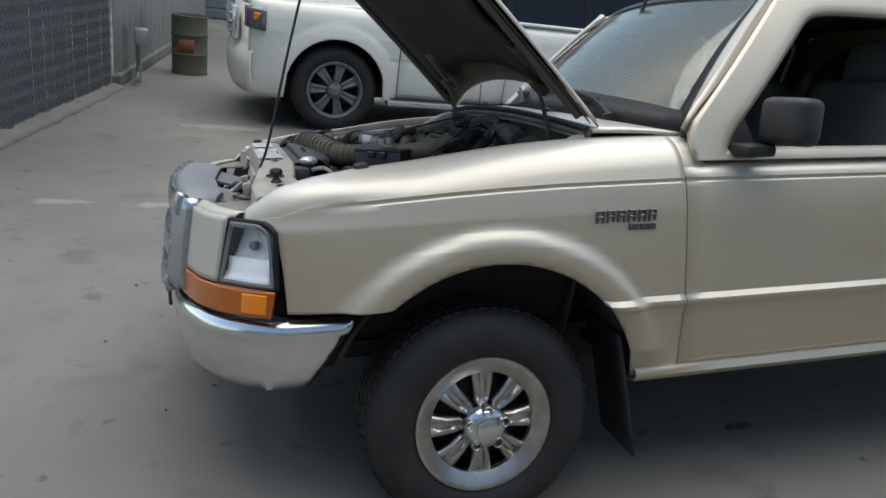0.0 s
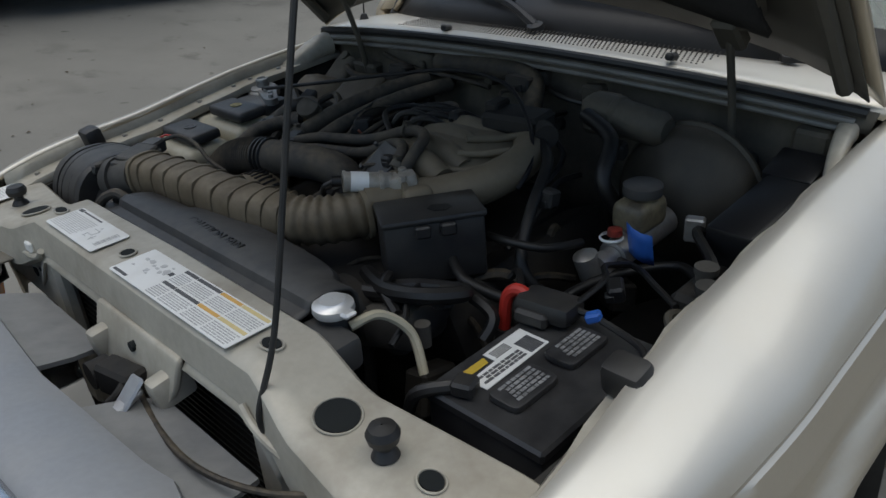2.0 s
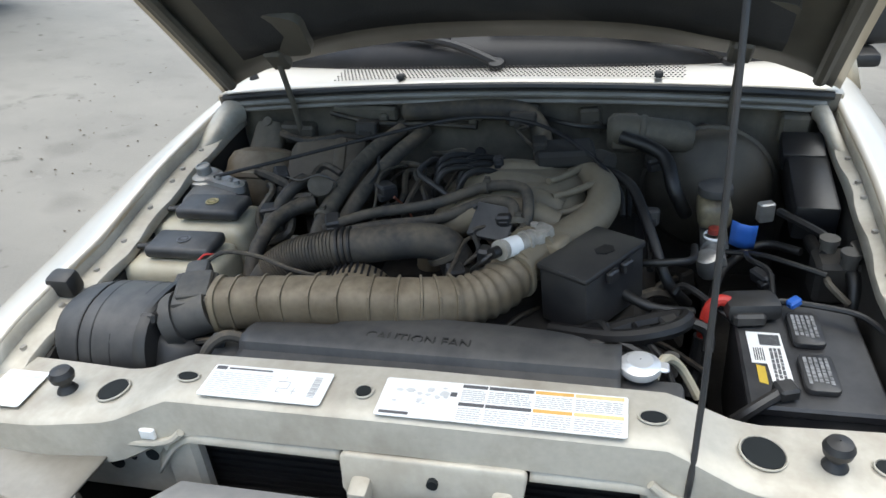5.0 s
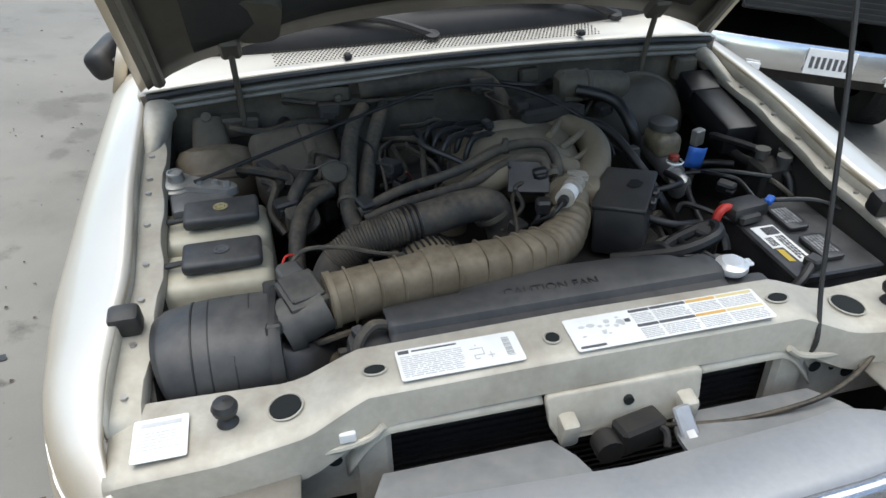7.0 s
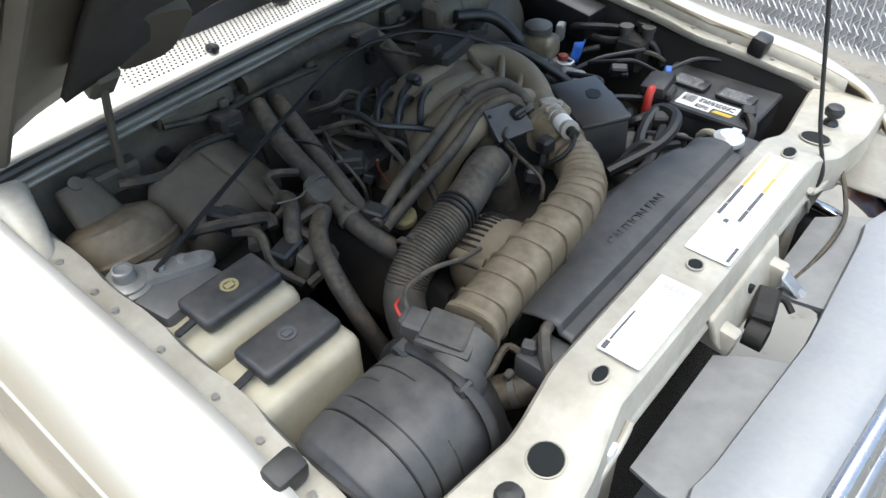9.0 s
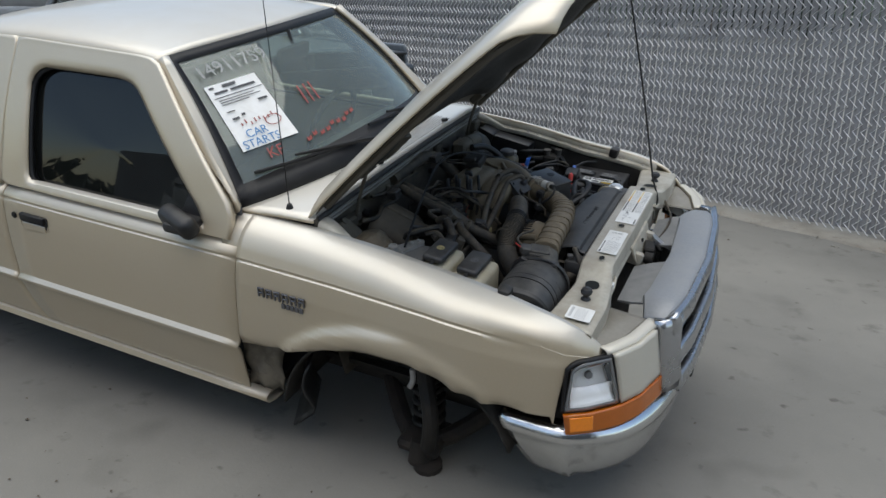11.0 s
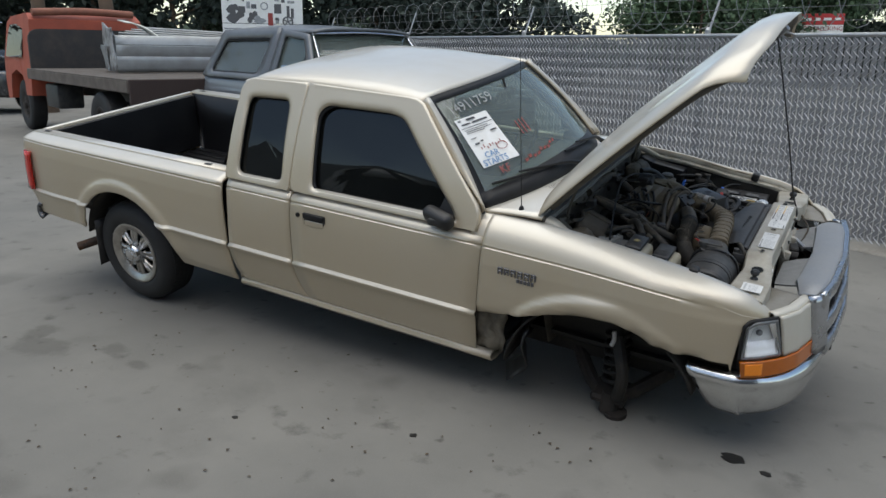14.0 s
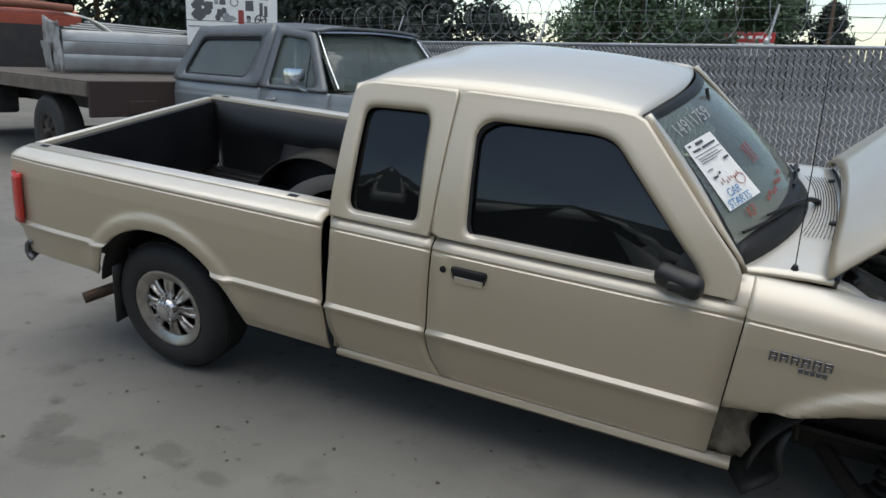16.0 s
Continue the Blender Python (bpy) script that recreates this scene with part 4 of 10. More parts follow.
def lamp_patch(name, left, right, z0, z1, mat, sd, off, parent, label, solid, round_top, dent=0.0, ring=False):
    """A patch of the nose whose sides lean: left and right give u at its foot and at its top; round_top drops the outer top corner."""
    rows = []
    for i in range(17):
        s = i / 16
        col = []
        for k in range(13):
            t = k / 12
            top = z1 - round_top * max(0, (s - 0.62) / 0.38) ** 2.2
            z = z0 + (top - z0) * t
            u = left[0] + (left[1] - left[0]) * t + s * (right[0] - left[0] + (right[1] - right[0] - left[1] + left[0]) * t)
            x, y = front_plan(min(u, 1.0))
            if u > 1:
                x, y = x - (u - 1) * 1.0, y + (u - 1) * 0.5
            nx, ny = (0.94, 0.34) if u < 0.75 else (0.6, 0.8)
            o = off - dent * 4.5 * t ** 0.55
            if dent:
                o += 0.0012 * ((i + k) % 2)
            col.append(Vector((x + o * nx - 0.12 * (z - 0.80), (y + o * ny) * sd, z)))
        rows.append(col)
    v, f = quads(rows)
    if ring:
        f = [q for n, q in enumerate(f) if n // 12 in (0, 15) or n % 12 in (0, 11)]
    return finish(name, v, f if sd > 0 else [q[::-1] for q in f], mat, parent, label, 30 if dent else 50, solid)


for sd in (1, -1):
    lamp = new("head_lamp")
    lamp.parent = truck
    lamp["label"] = "headlamp with clear lens over an amber turn signal"
    # painted header behind which the lamp sits
    lamp_patch("lamp_filler", (0.700, 0.725), (0.868, 0.886), 0.747, 0.926, FILLER, sd, 0.006, lamp, "pale dusty gold filler panel inboard of the lamp", 0.014, 0.0)
    lamp_patch("lamp_gasket", (0.866, 0.884), (1.012, 0.996), 0.742, 0.922, BLACKTRIM, sd, -0.004, lamp, "black rubber gasket", 0.014, 0.03, ring=True)
    lamp_patch("lamp_bezel", (0.870, 0.890), (1.004, 0.984), 0.746, 0.914, GREYLENS, sd, 0.003, lamp, "grey bezel round the lens", 0.008, 0.03, ring=True)
    lamp_patch("reflector_bowl", (0.880, 0.904), (0.994, 0.968), 0.757, 0.902, REFLECTOR, sd, 0.002, lamp, "silver lamp reflector with facets", 0.003, 0.028, 0.010)
    lamp_patch("lens", (0.876, 0.900), (0.998, 0.973), 0.753, 0.906, LENSGLASS, sd, 0.014, lamp, "clear lamp lens", 0.003, 0.03).visible_shadow = False
    # shelf at the foot of the bowl, coloured white for the sky it would mirror
    rows = []
    for u in span(0.884, 0.990, 10):
        x, y = front_plan(u)
        rows.append([Vector((x + o * 0.6 - 0.12 * (z - 0.80), (y + o * 0.8) * sd, z)) for o, z in ((0.009, 0.758), (0.000, 0.766), (-0.008, 0.782), (-0.010, 0.818))])
    v, f = quads(rows)
    finish("reflector_shelf", v, f if sd > 0 else [q[::-1] for q in f], surf("sky_white_reflector", (0.95, 0.95, 0.95), 0.25, 0.1, None, 0, 30, 200, 0.3, 0.003) if "sky_white_reflector" not in bpy.data.materials else bpy.data.materials["sky_white_reflector"], lamp, "white shelf standing in for sky reflected in the lamp", 40, 0.003)
    bm = bmesh.new()
    x, y = front_plan(0.935)
    add_lathe(bm, [(0.013, 0.0), (0.012, 0.010), (0.006, 0.014), (0.0005, 0.014)], (x - 0.022, (y - 0.016) * sd, 0.850), (0.65, 0.75 * sd, 0.1), 14)
    part("bulb_shield", bm, GREYLENS, lamp, "small grey bulb shield")
    lamp_patch("turn_signal", (0.690, 0.692), (1.006, 1.010), 0.672, 0.742, AMBER, sd, 0.011, lamp, "dark amber turn-signal lens", 0.014, 0.0)
    lamp_patch("side_reflector", (0.942, 0.940), (0.996, 0.996), 0.682, 0.734, AMBERLIT, sd, 0.022, lamp, "bright amber side reflector", 0.004, 0.0)
    # painted shelf over the lamp, joining the grille header to the fender
    rows = []
    back = []
    for u in span(0.70, 0.90, 12):
        x, y = front_plan(u)
        a = Vector((x - 0.012, (y - 0.002) * sd, 0.920))
        rows.append([a, a + Vector((-0.002, 0, 0.007)), a + Vector((-0.009, -0.002 * sd, 0.0125)), Vector((x - 0.036, (y - 0.010) * sd, 0.933)), Vector((x - 0.042, (y - 0.012) * sd, 0.931)), Vector((x - 0.044, (y - 0.012) * sd, 0.918))])
        k = min(1, (u - 0.70) / 0.06)
        back.append([Vector((x - 0.040, (y - 0.012) * sd, 0.906)), Vector((x - 0.056, (y - 0.016) * sd, 0.922)), Vector((x - 0.075 - 0.02 * k, (y - 0.022) * sd, 0.9225)), Vector((min(x - 0.085 - 0.06 * k, 0.64), min(y - 0.03, 0.67) * sd, 0.924))])
    v, f = quads(rows)
    finish("filler_lip", v, f if sd > 0 else [q[::-1] for q in f], FILLER, lamp, "rolled top lip of the gold filler panel", 50, 0.004)
    v, f = quads(back)
    finish("splash_panel", v, f if sd > 0 else [q[::-1] for q in f], surf("dusty_splash_panel", (0.23, 0.215, 0.185), 0.6, 0.05, (0.15, 0.13, 0.105), 0.5, 8, 90, 0.06) if "dusty_splash_panel" not in bpy.data.materials else bpy.data.materials["dusty_splash_panel"], truck, "dusty grey panel behind the headlamp", 40, 0.004)

# grille: chrome surround with dark mesh behind and a bright middle bar
GRILLECHROME = surf("dull_grille_chrome", (0.46, 0.47, 0.49), 0.26, 0.9, (0.30, 0.29, 0.28), 0.3, 6, 80, 0.0)
grille = new("grille")
grille.parent = truck
grille["label"] = "dull chrome grille with dark openings"


def grille_band(name, u0, u1, z0, z1, off=0.0, mat=GRILLECHROME, solid=0.03, label=""):
    rows = []
    for i in range(-14, 15):
        u = abs(i) / 14 * (u1 - u0) + u0 if i else u0
        x, y = front_plan(u)
        s = 1 if i >= 0 else -1
        zs = [z0 + (z1 - z0) * k / 5 for k in range(6)]
        rows.append([Vector((x + off + 0.006 * math.sin(math.pi * k / 5) - 0.14 * (z - 0.8), y * s, z)) for k, z in enumerate(zs)])
    v, f = quads(rows)
    return finish(name, v, f, mat, grille, label, 40, solid)


grille_band("upper_frame", 0, 0.685, 0.900, 0.946, 0.024)
grille_band("middle_bar", 0, 0.655, 0.770, 0.822, 0.028)
grille_band("lower_frame", 0, 0.64, 0.668, 0.708, 0.028)
grille_band("upper_slat", 0, 0.62, 0.858, 0.866, 0.000)
grille_band("lower_slat", 0, 0.62, 0.736, 0.744, 0.002)
grille_band("dark_mesh", 0, 0.66, 0.69, 0.90, -0.040, GREYPLASTIC, 0.01, "dark mesh behind the grille bars")
for sd in (1, -1):
    rows = []
    for k in range(9):
        z = 0.68 + 0.262 * k / 8
        lean = 0.03 * math.sin(math.pi * k / 8)
        xa, ya = front_plan(0.59 + lean)
        xb, yb = front_plan(0.69)
        rows.append([Vector((xa + 0.026 - 0.14 * (z - 0.8), ya * sd, z)), Vector((xa + 0.034 - 0.14 * (z - 0.8), (ya + 0.02) * sd, z)), Vector((xb + 0.020 - 0.14 * (z - 0.8), (yb - 0.006) * sd, z)), Vector((xb - 0.01 - 0.14 * (z - 0.8), (yb + 0.002) * sd, z))])
    v, f = quads(rows)
    finish("side_frame", v, f if sd < 0 else [q[::-1] for q in f], GRILLECHROME, grille, "", 45, 0.025)
bm = bmesh.new()
bmesh.ops.create_uvsphere(bm, u_segments=24, v_segments=12, radius=1.0, matrix=Matrix.Translation((0.905, 0, 0.797)) @ Matrix.Diagonal((0.012, 0.075, 0.032, 1)))
part("badge_oval", bm, CHROME, grille, "plain oval badge")
# top of the grille header: sloping grey closing panel
rows = []
for i in range(-16, 17):
    u = abs(i) / 16 * 0.685
    x, y = front_plan(u)
    s = 1 if i >= 0 else -1
    e = max(0, abs(i) - 12) / 4
    dn = 0.030 * e ** 2.5
    tab = 0.0
    w = 1 - 0.45 * e
    rows.append([Vector((x + 0.0075, y * s, 0.936 - dn)), Vector((x + 0.007, y * s, 0.943 - dn)), Vector((x + 0.003, y * s, 0.9485 - dn)), Vector((x - 0.006, y * s, 0.951 - dn)), Vector((x - 0.05 * w, y * s, 0.948 - dn * 0.9)), Vector((x - 0.085 * w, y * s * 0.99, 0.942 - dn * 0.7)), Vector((x - 0.104 * w - tab, y * s * 0.985, 0.935 - dn * 0.6)), Vector((x - 0.106 * w - tab, y * s * 0.985, 0.926 - dn * 0.6))])
v, f = quads(rows)
finish("grille_header", v, f, surf("grey_header_plastic", (0.25, 0.256, 0.265), 0.45, 0.15, (0.31, 0.305, 0.295), 0.5, 6, 100, 0.03, 0.001), grille, "grey header panel on top of the grille", 40, 0.008)

# bumper: pressed chrome, wrapping back to the wheel arches
BUMP = [(0.0, 0.905), (0.30, 0.895), (0.45, 0.875), (0.56, 0.845), (0.66, 0.790), (0.73, 0.720), (0.775, 0.640), (0.790, 0.55), (0.792, 0.405)]
pts = smooth_path([(x, y, 0) for y, x in BUMP], 4)
rows = []
for s in (-1, 1):
    seq = pts[::-1] if s < 0 else pts[1:]
    for p in seq:
        k = max(0, min(1, (p.x - 0.40) / 0.30))
        nx, ny = (1, 0.0) if p.y < 0.5 else ((0.75, 0.6) if p.y < 0.74 else (0.1, 1.0))
        cut = 0.16 * max(0, (0.56 - p.x) / 0.16)
        prof = [(-0.055, 0.657), (-0.032, 0.659), (-0.014, 0.654), (0.0, 0.643), (0.008, 0.626), (0.009, 0.612), (0.004, 0.604), (0.003, 0.58), (-0.002, 0.54), (-0.012, 0.490), (-0.030, 0.456), (-0.065, 0.447)]
        rows.append([Vector((p.x + o * nx + (max(0, 0.645 - z) / 0.18 * 0.125 * (1 if p.x < 0.50 else max(0, (0.66 - p.x) / 0.16))), (p.y + o * ny) * s, z + 0.0)) for o, z in prof])
v, f = quads(rows)
bumper = finish("front_bumper", v, f, CHROME, truck, "pressed chrome front bumper with scuffs", 50, 0.008)
for y in (-0.55, -0.40, 0.40, 0.55):
    bm = bmesh.new()
    add_box(bm, (0.822 if abs(y) < 0.5 else 0.795, y, 0.470), (0.02, 0.04, 0.012), bevel=0.003)
    part("bumper_slot", bm, BLACKTRIM, bumper, "dark slot in the bumper's lower edge")
bm = bmesh.new()
add_box(bm, (0.918, 0.0, 0.60), (0.012, 0.34, 0.12), bevel=0.006)
part("plate_holder", bm, BLACKPLASTIC, bumper, "black number-plate bracket without a plate")
rows = []
for i in range(-12, 13):
    u = i / 12
    rows.append([Vector((0.84 - 0.15 * abs(u) ** 3, u * 0.70, 0.66)), Vector((0.80 - 0.14 * abs(u) ** 3, u * 0.68, 0.66)), Vector((0.79 - 0.14 * abs(u) ** 3, u * 0.68, 0.50))])
v, f = quads(rows)
finish("bumper_backing", v, f, DARKVOID, truck, "", 40, 0.01)

# ---- engine bay ----
TANPLASTIC = surf("dusty_tan_duct", (0.095, 0.072, 0.044), 0.65, 0, (0.195, 0.158, 0.108), 0.55, 12, 110, 0.15, 0.002, vary=0.25, dust_sky_up=0.38)
TANMETAL = surf("dusty_cast_aluminium", (0.150, 0.121, 0.080), 0.68, 0.1, (0.195, 0.158, 0.106), 0.7, 10, 120, 0.12, 0.002, dust_sky_up=0.35)
HOSE = surf("dusty_black_hose", (0.0095, 0.0083, 0.0070), 0.65, 0, (0.095, 0.074, 0.048), 0.55, 22, 130, 0.15, 0.002, vary=0.3, dust_sky_up=0.42)
CREAM = surf("yellowed_translucent_plastic", (0.450, 0.410, 0.305), 0.4, 0, (0.330, 0.280, 0.190), 0.6, 7, 60, 0.04, 0.002, dust_sky_up=0.1)
ALLOY = surf("dull_alloy", (0.45, 0.44, 0.42), 0.38, 0.75, (0.22, 0.19, 0.15), 0.5, 20, 120, 0.1, 0.002)
PAPER = surf("white_paper_label", (0.74, 0.74, 0.72), 0.6, 0, (0.55, 0.52, 0.46), 0.3, 14, 90, 0.02, 0.001, vary=0.04)
FAINTINK = surf("faded_print", (0.37, 0.37, 0.365), 0.6, 0, (0.50, 0.50, 0.49), 0.6, 30, 200, 0)
INK = surf("grey_print", (0.085, 0.085, 0.088), 0.6, 0, None, 0, 10, 90, 0)
ORANGEINK = surf("orange_print", (0.62, 0.36, 0.10), 0.6, 0, None, 0, 10, 90, 0)
REDRUBBER = surf("red_cable", (0.50, 0.03, 0.02), 0.5, 0, (0.25, 0.03, 0.02), 0.5, 20, 90, 0.05)
BLUETAPE = surf("blue_tape", (0.02, 0.11, 0.42), 0.5, 0, None, 0, 20, 90, 0.05)
SHROUD = surf("dusty_grey_shroud", (0.032, 0.0325, 0.034), 0.55, 0, (0.083, 0.079, 0.073), 0.6, 9, 110, 0.1, 0.002, vary=0.25, dust_sky_up=0.20)
GREYHOSE = surf("grey_dusty_hose", (0.030, 0.0275, 0.0240), 0.75, 0, (0.118, 0.094, 0.064), 0.5, 16, 120, 0.14, 0.002, vary=0.25, dust_sky_up=0.42)
# deep black rubber; also the shaded copy for hoses on the +y side
SHADEBLACK = surf("shaded_black_rubber", (0.0055, 0.0053, 0.0053), 0.5, 0, (0.020, 0.018, 0.016), 0.5, 16, 110, 0.08, 0.001, dust_sky_up=0.05)
STAINED = surf("stained_tank_plastic", (0.20, 0.168, 0.105), 0.45, 0, (0.035, 0.030, 0.024), 0.85, 24, 80, 0.05, 0.002, dust_sky_up=0.08)
SENSOR = surf("dusty_grey_sensor", (0.046, 0.044, 0.042), 0.6, 0.1, (0.105, 0.096, 0.080), 0.6, 14, 110, 0.08, 0.002, dust_sky_up=0.3)
BATTERY = surf("black_battery_case", (0.0121, 0.0121, 0.0138), 0.4, 0, (0.0715, 0.0704, 0.0688), 0.4, 9, 110, 0.04, 0.001, dust_sky_up=0.14)
APRON = surf("grimy_inner_fender", (0.0125, 0.0115, 0.0101), 0.75, 0.1, (0.0360, 0.0302, 0.0240), 0.6, 5, 70, 0.1, 0.003)

# inner fenders with a bolted top flange
FLW = {1: 0.018, -1: 0.040}
for sd in (1, -1):
    rows = []
    for i in range(21):
        x = -0.34 + 0.90 * i / 20
        zt, ye = lerp_table(FENDER_TOP, x), lerp_table(FENDER_EDGE, x)
        rows.append([Vector((x, (ye + 0.004) * sd, zt - 0.006)), Vector((x, (ye + 0.002) * sd, zt - 0.036)), Vector((x, (ye - FLW[sd] - 0.005 * (i % 4 < 2)) * sd, zt - 0.040)), Vector((x, (ye - FLW[sd] - 0.007) * sd, zt - 0.052))])
    v, f = quads(rows)
    flange = finish("fender_flange", v, f if sd < 0 else [q[::-1] for q in f], BAYPAINT, truck, "dusty painted fender flange with bolts", 40, 0.006)
    for x in (0.50, 0.40, 0.30, 0.21, 0.10, 0.0, -0.05, -0.14, -0.24):
        bm = bmesh.new()
        p = Vector((x, (lerp_table(FENDER_EDGE, x) - FLW[sd] * 0.5) * sd, lerp_table(FENDER_TOP, x) - 0.038))
        add_cyl(bm, p, p + Vector((0, 0, 0.003)), 0.010, 0.009, 12)
        add_cyl(bm, p + Vector((0, 0, 0.003)), p + Vector((0, 0, 0.009)), 0.006, None, 6)
        part("bolt", bm, ALLOY, flange)
    rows = [[Vector((-0.34 + 0.92 * i / 14, (lerp_table([(0.45, 0.52), (0.70, 0.60), (0.90, 0.635), (1.06, 0.66)], z) + (0.022 if sd > 0 else 0)) * sd + 0.008 * sd * math.sin(i * 1.7 + z * 20), min(z, lerp_table(FENDER_TOP, -0.34 + 0.92 * i / 14) - 0.05))) for z in (0.45, 0.58, 0.70, 0.82, 0.92, 1.0, 1.07)] for i in range(15)]
    v, f = quads(rows)
    finish("inner_fender", v, f if sd < 0 else [q[::-1] for q in f], APRON, truck, "dark grimy inner fender", 40, 0.006)
    # rear corner gusset by the hinge
    bm = bmesh.new()
    add_loft(bm, [(-0.30, 0.668 * sd, 1.112), (-0.27, 0.672 * sd, 1.108), (-0.225, 0.680 * sd, 1.090), (-0.185, 0.690 * sd, 1.072), (-0.165, 0.698 * sd, 1.062)], lambda t: squircle((0.034 - 0.016 * t) * (1 if sd < 0 else 0.5), (0.030 - 0.014 * t) * (1 if sd < 0 else 0.6), 0.75), 5)
    part("corner_gusset", bm, BAYPAINT, truck, "dusty painted corner panel by the bonnet hinge", 50)
bm = bmesh.new()
add_box(bm, (0.367, -0.690, 1.036), (0.04, 0.05, 0.045), (0, 10, 0), 0.010, 2)
part("rubber_stop", bm, BLACKPLASTIC, truck, "black rubber bonnet stop")
bm = bmesh.new()
add_box(bm, (0.367, 0.690, 1.036), (0.04, 0.05, 0.045), (0, 10, 0), 0.010, 2)
part("rubber_stop", bm, BLACKPLASTIC, truck, "black rubber bonnet stop")

# firewall with ledges and the cowl seal
FIRE = surf("dusty_firewall", (0.088, 0.077, 0.058), 0.75, 0.05, (0.032, 0.027, 0.021), 0.8, 8, 70, 0.25, 0.003, vary=0.25)
rows = []
for i in range(25):
    u = 2 * i / 24 - 1
    c = cowl_front(u)
    rows.append([Vector((c.x - 0.004, c.y * 0.99, c.z - 0.002)), Vector((c.x + 0.004, c.y * 0.98, c.z - 0.03)), Vector((c.x - 0.02, c.y * 0.97, c.z - 0.035)), Vector((c.x - 0.025 + 0.01 * math.sin(i * 2.1), c.y * 0.96, 1.07)), Vector((c.x - 0.01, c.y * 0.95, 1.03)), Vector((c.x - 0.03, c.y * 0.92, 0.80)), Vector((c.x + 0.02, c.y * 0.85, 0.45))])
v, f = quads(rows)
fire = finish("firewall", v, [q[::-1] for q in f], FIRE, truck, "dusty firewall with brackets", 35, 0.01)
bm = bmesh.new()
add_tube(bm, [cowl_front(u) + Vector((0.006, 0, -0.004)) for u in span(-0.97, 0.97, 12)], 0.009, 8, 3)
part("cowl_seal", bm, BLACKPLASTIC, fire, "black rubber cowl seal")
for dz, dx, r in ((-0.020, 0.012, 0.006), (-0.036, 0.010, 0.005)):
    bm = bmesh.new()
    add_tube(bm, [cowl_front(u) + Vector((dx, 0, dz)) for u in span(-0.95, 0.95, 12)], r, 8, 3)
    part("cowl_gutter", bm, surf("grey_dusty_gutter", (0.20, 0.195, 0.18), 0.6, 0.1, (0.10, 0.09, 0.075), 0.6, 8, 80, 0.08) if "grey_dusty_gutter" not in bpy.data.materials else bpy.data.materials["grey_dusty_gutter"], fire, "dusty grey folded gutter under the cowl")
rng = random.Random(3)
for y0, z0, w, h in ((-0.32, 1.115, 0.16, 0.035), (-0.10, 1.11, 0.13, 0.03), (0.05, 1.115, 0.08, 0.045), (-0.50, 1.06, 0.09, 0.05), (0.20, 1.10, 0.05, 0.05), (0.62, 1.08, 0.06, 0.06), (-0.22, 1.08, 0.05, 0.04)):
    bm = bmesh.new()
    add_box(bm, (-0.295, y0, z0), (0.035, w, h), (rng.uniform(-4, 4), rng.uniform(-6, 6), rng.uniform(-3, 3)), 0.006)
    add_box(bm, (-0.285, y0 + w * 0.3, z0 - h * 0.3), (0.04, 0.02, 0.025), bevel=0.004)
    part("firewall_bracket", bm, FIRE, fire)
for y0 in (-0.40, -0.27, -0.05, 0.12, 0.26, 0.44, 0.52):
    bm = bmesh.new()
    add_cyl(bm, (-0.30, y0, 1.045 + 0.03 * math.sin(y0 * 31)), (-0.275, y0, 1.05 + 0.03 * math.sin(y0 * 31)), 0.016, 0.012, 12)
    part("firewall_grommet", bm, BLACKPLASTIC, fire)

# radiator support
def sup_z(y):
    return lerp_table([(0, 1.034), (0.345, 1.030), (0.43, 0.998), (0.55, 0.990), (0.70, 0.978)], abs(y))


sup_cols = span(-0.705, 0.705, 70)
holes = [(-0.326, 0.576, 0.015, 0.0085), (-0.056, 0.578, 0.0105, 0.0105), (0.326, 0.574, 0.016, 0.010), (-0.458, 0.583, 0.023, 0.023), (0.458, 0.583, 0.026, 0.026), (0.60, 0.578, 0.014, 0.012)]
SUPL = lambda y: lerp_table([(0, 0.515), (0.36, 0.516), (0.46, 0.525), (0.66, 0.500)], abs(y))
SUPR = lambda y: lerp_table([(0, 0.622), (0.345, 0.620), (0.44, 0.642), (0.55, 0.655), (0.66, 0.650)], abs(y))
rows = []
for y in sup_cols:
    z, a, b = sup_z(y), SUPL(y), SUPR(y)
    dip = lerp_table([(0, 0.060), (0.30, 0.062), (0.36, 0.075), (0.44, 0.080), (0.66, 0.075)], abs(y))
    rows.append([Vector((a - 0.004, y, z - 0.05)), Vector((a, y, z - 0.006)), Vector((a + 0.006, y, z)), Vector((a + (b - a) * 0.35, y, z + 0.001)), Vector((a + (b - a) * 0.7, y, z)), Vector((b - 0.008, y, z - 0.001)), Vector((b, y, z - 0.008)), Vector((b + 0.006, y, z - dip)), Vector((b - 0.004, y, z - dip - 0.008))])
v, f = quads(rows)
support = finish("radiator_support", v, f, BAYPAINT, truck, "dusty painted radiator support with labels", 40, 0.004)
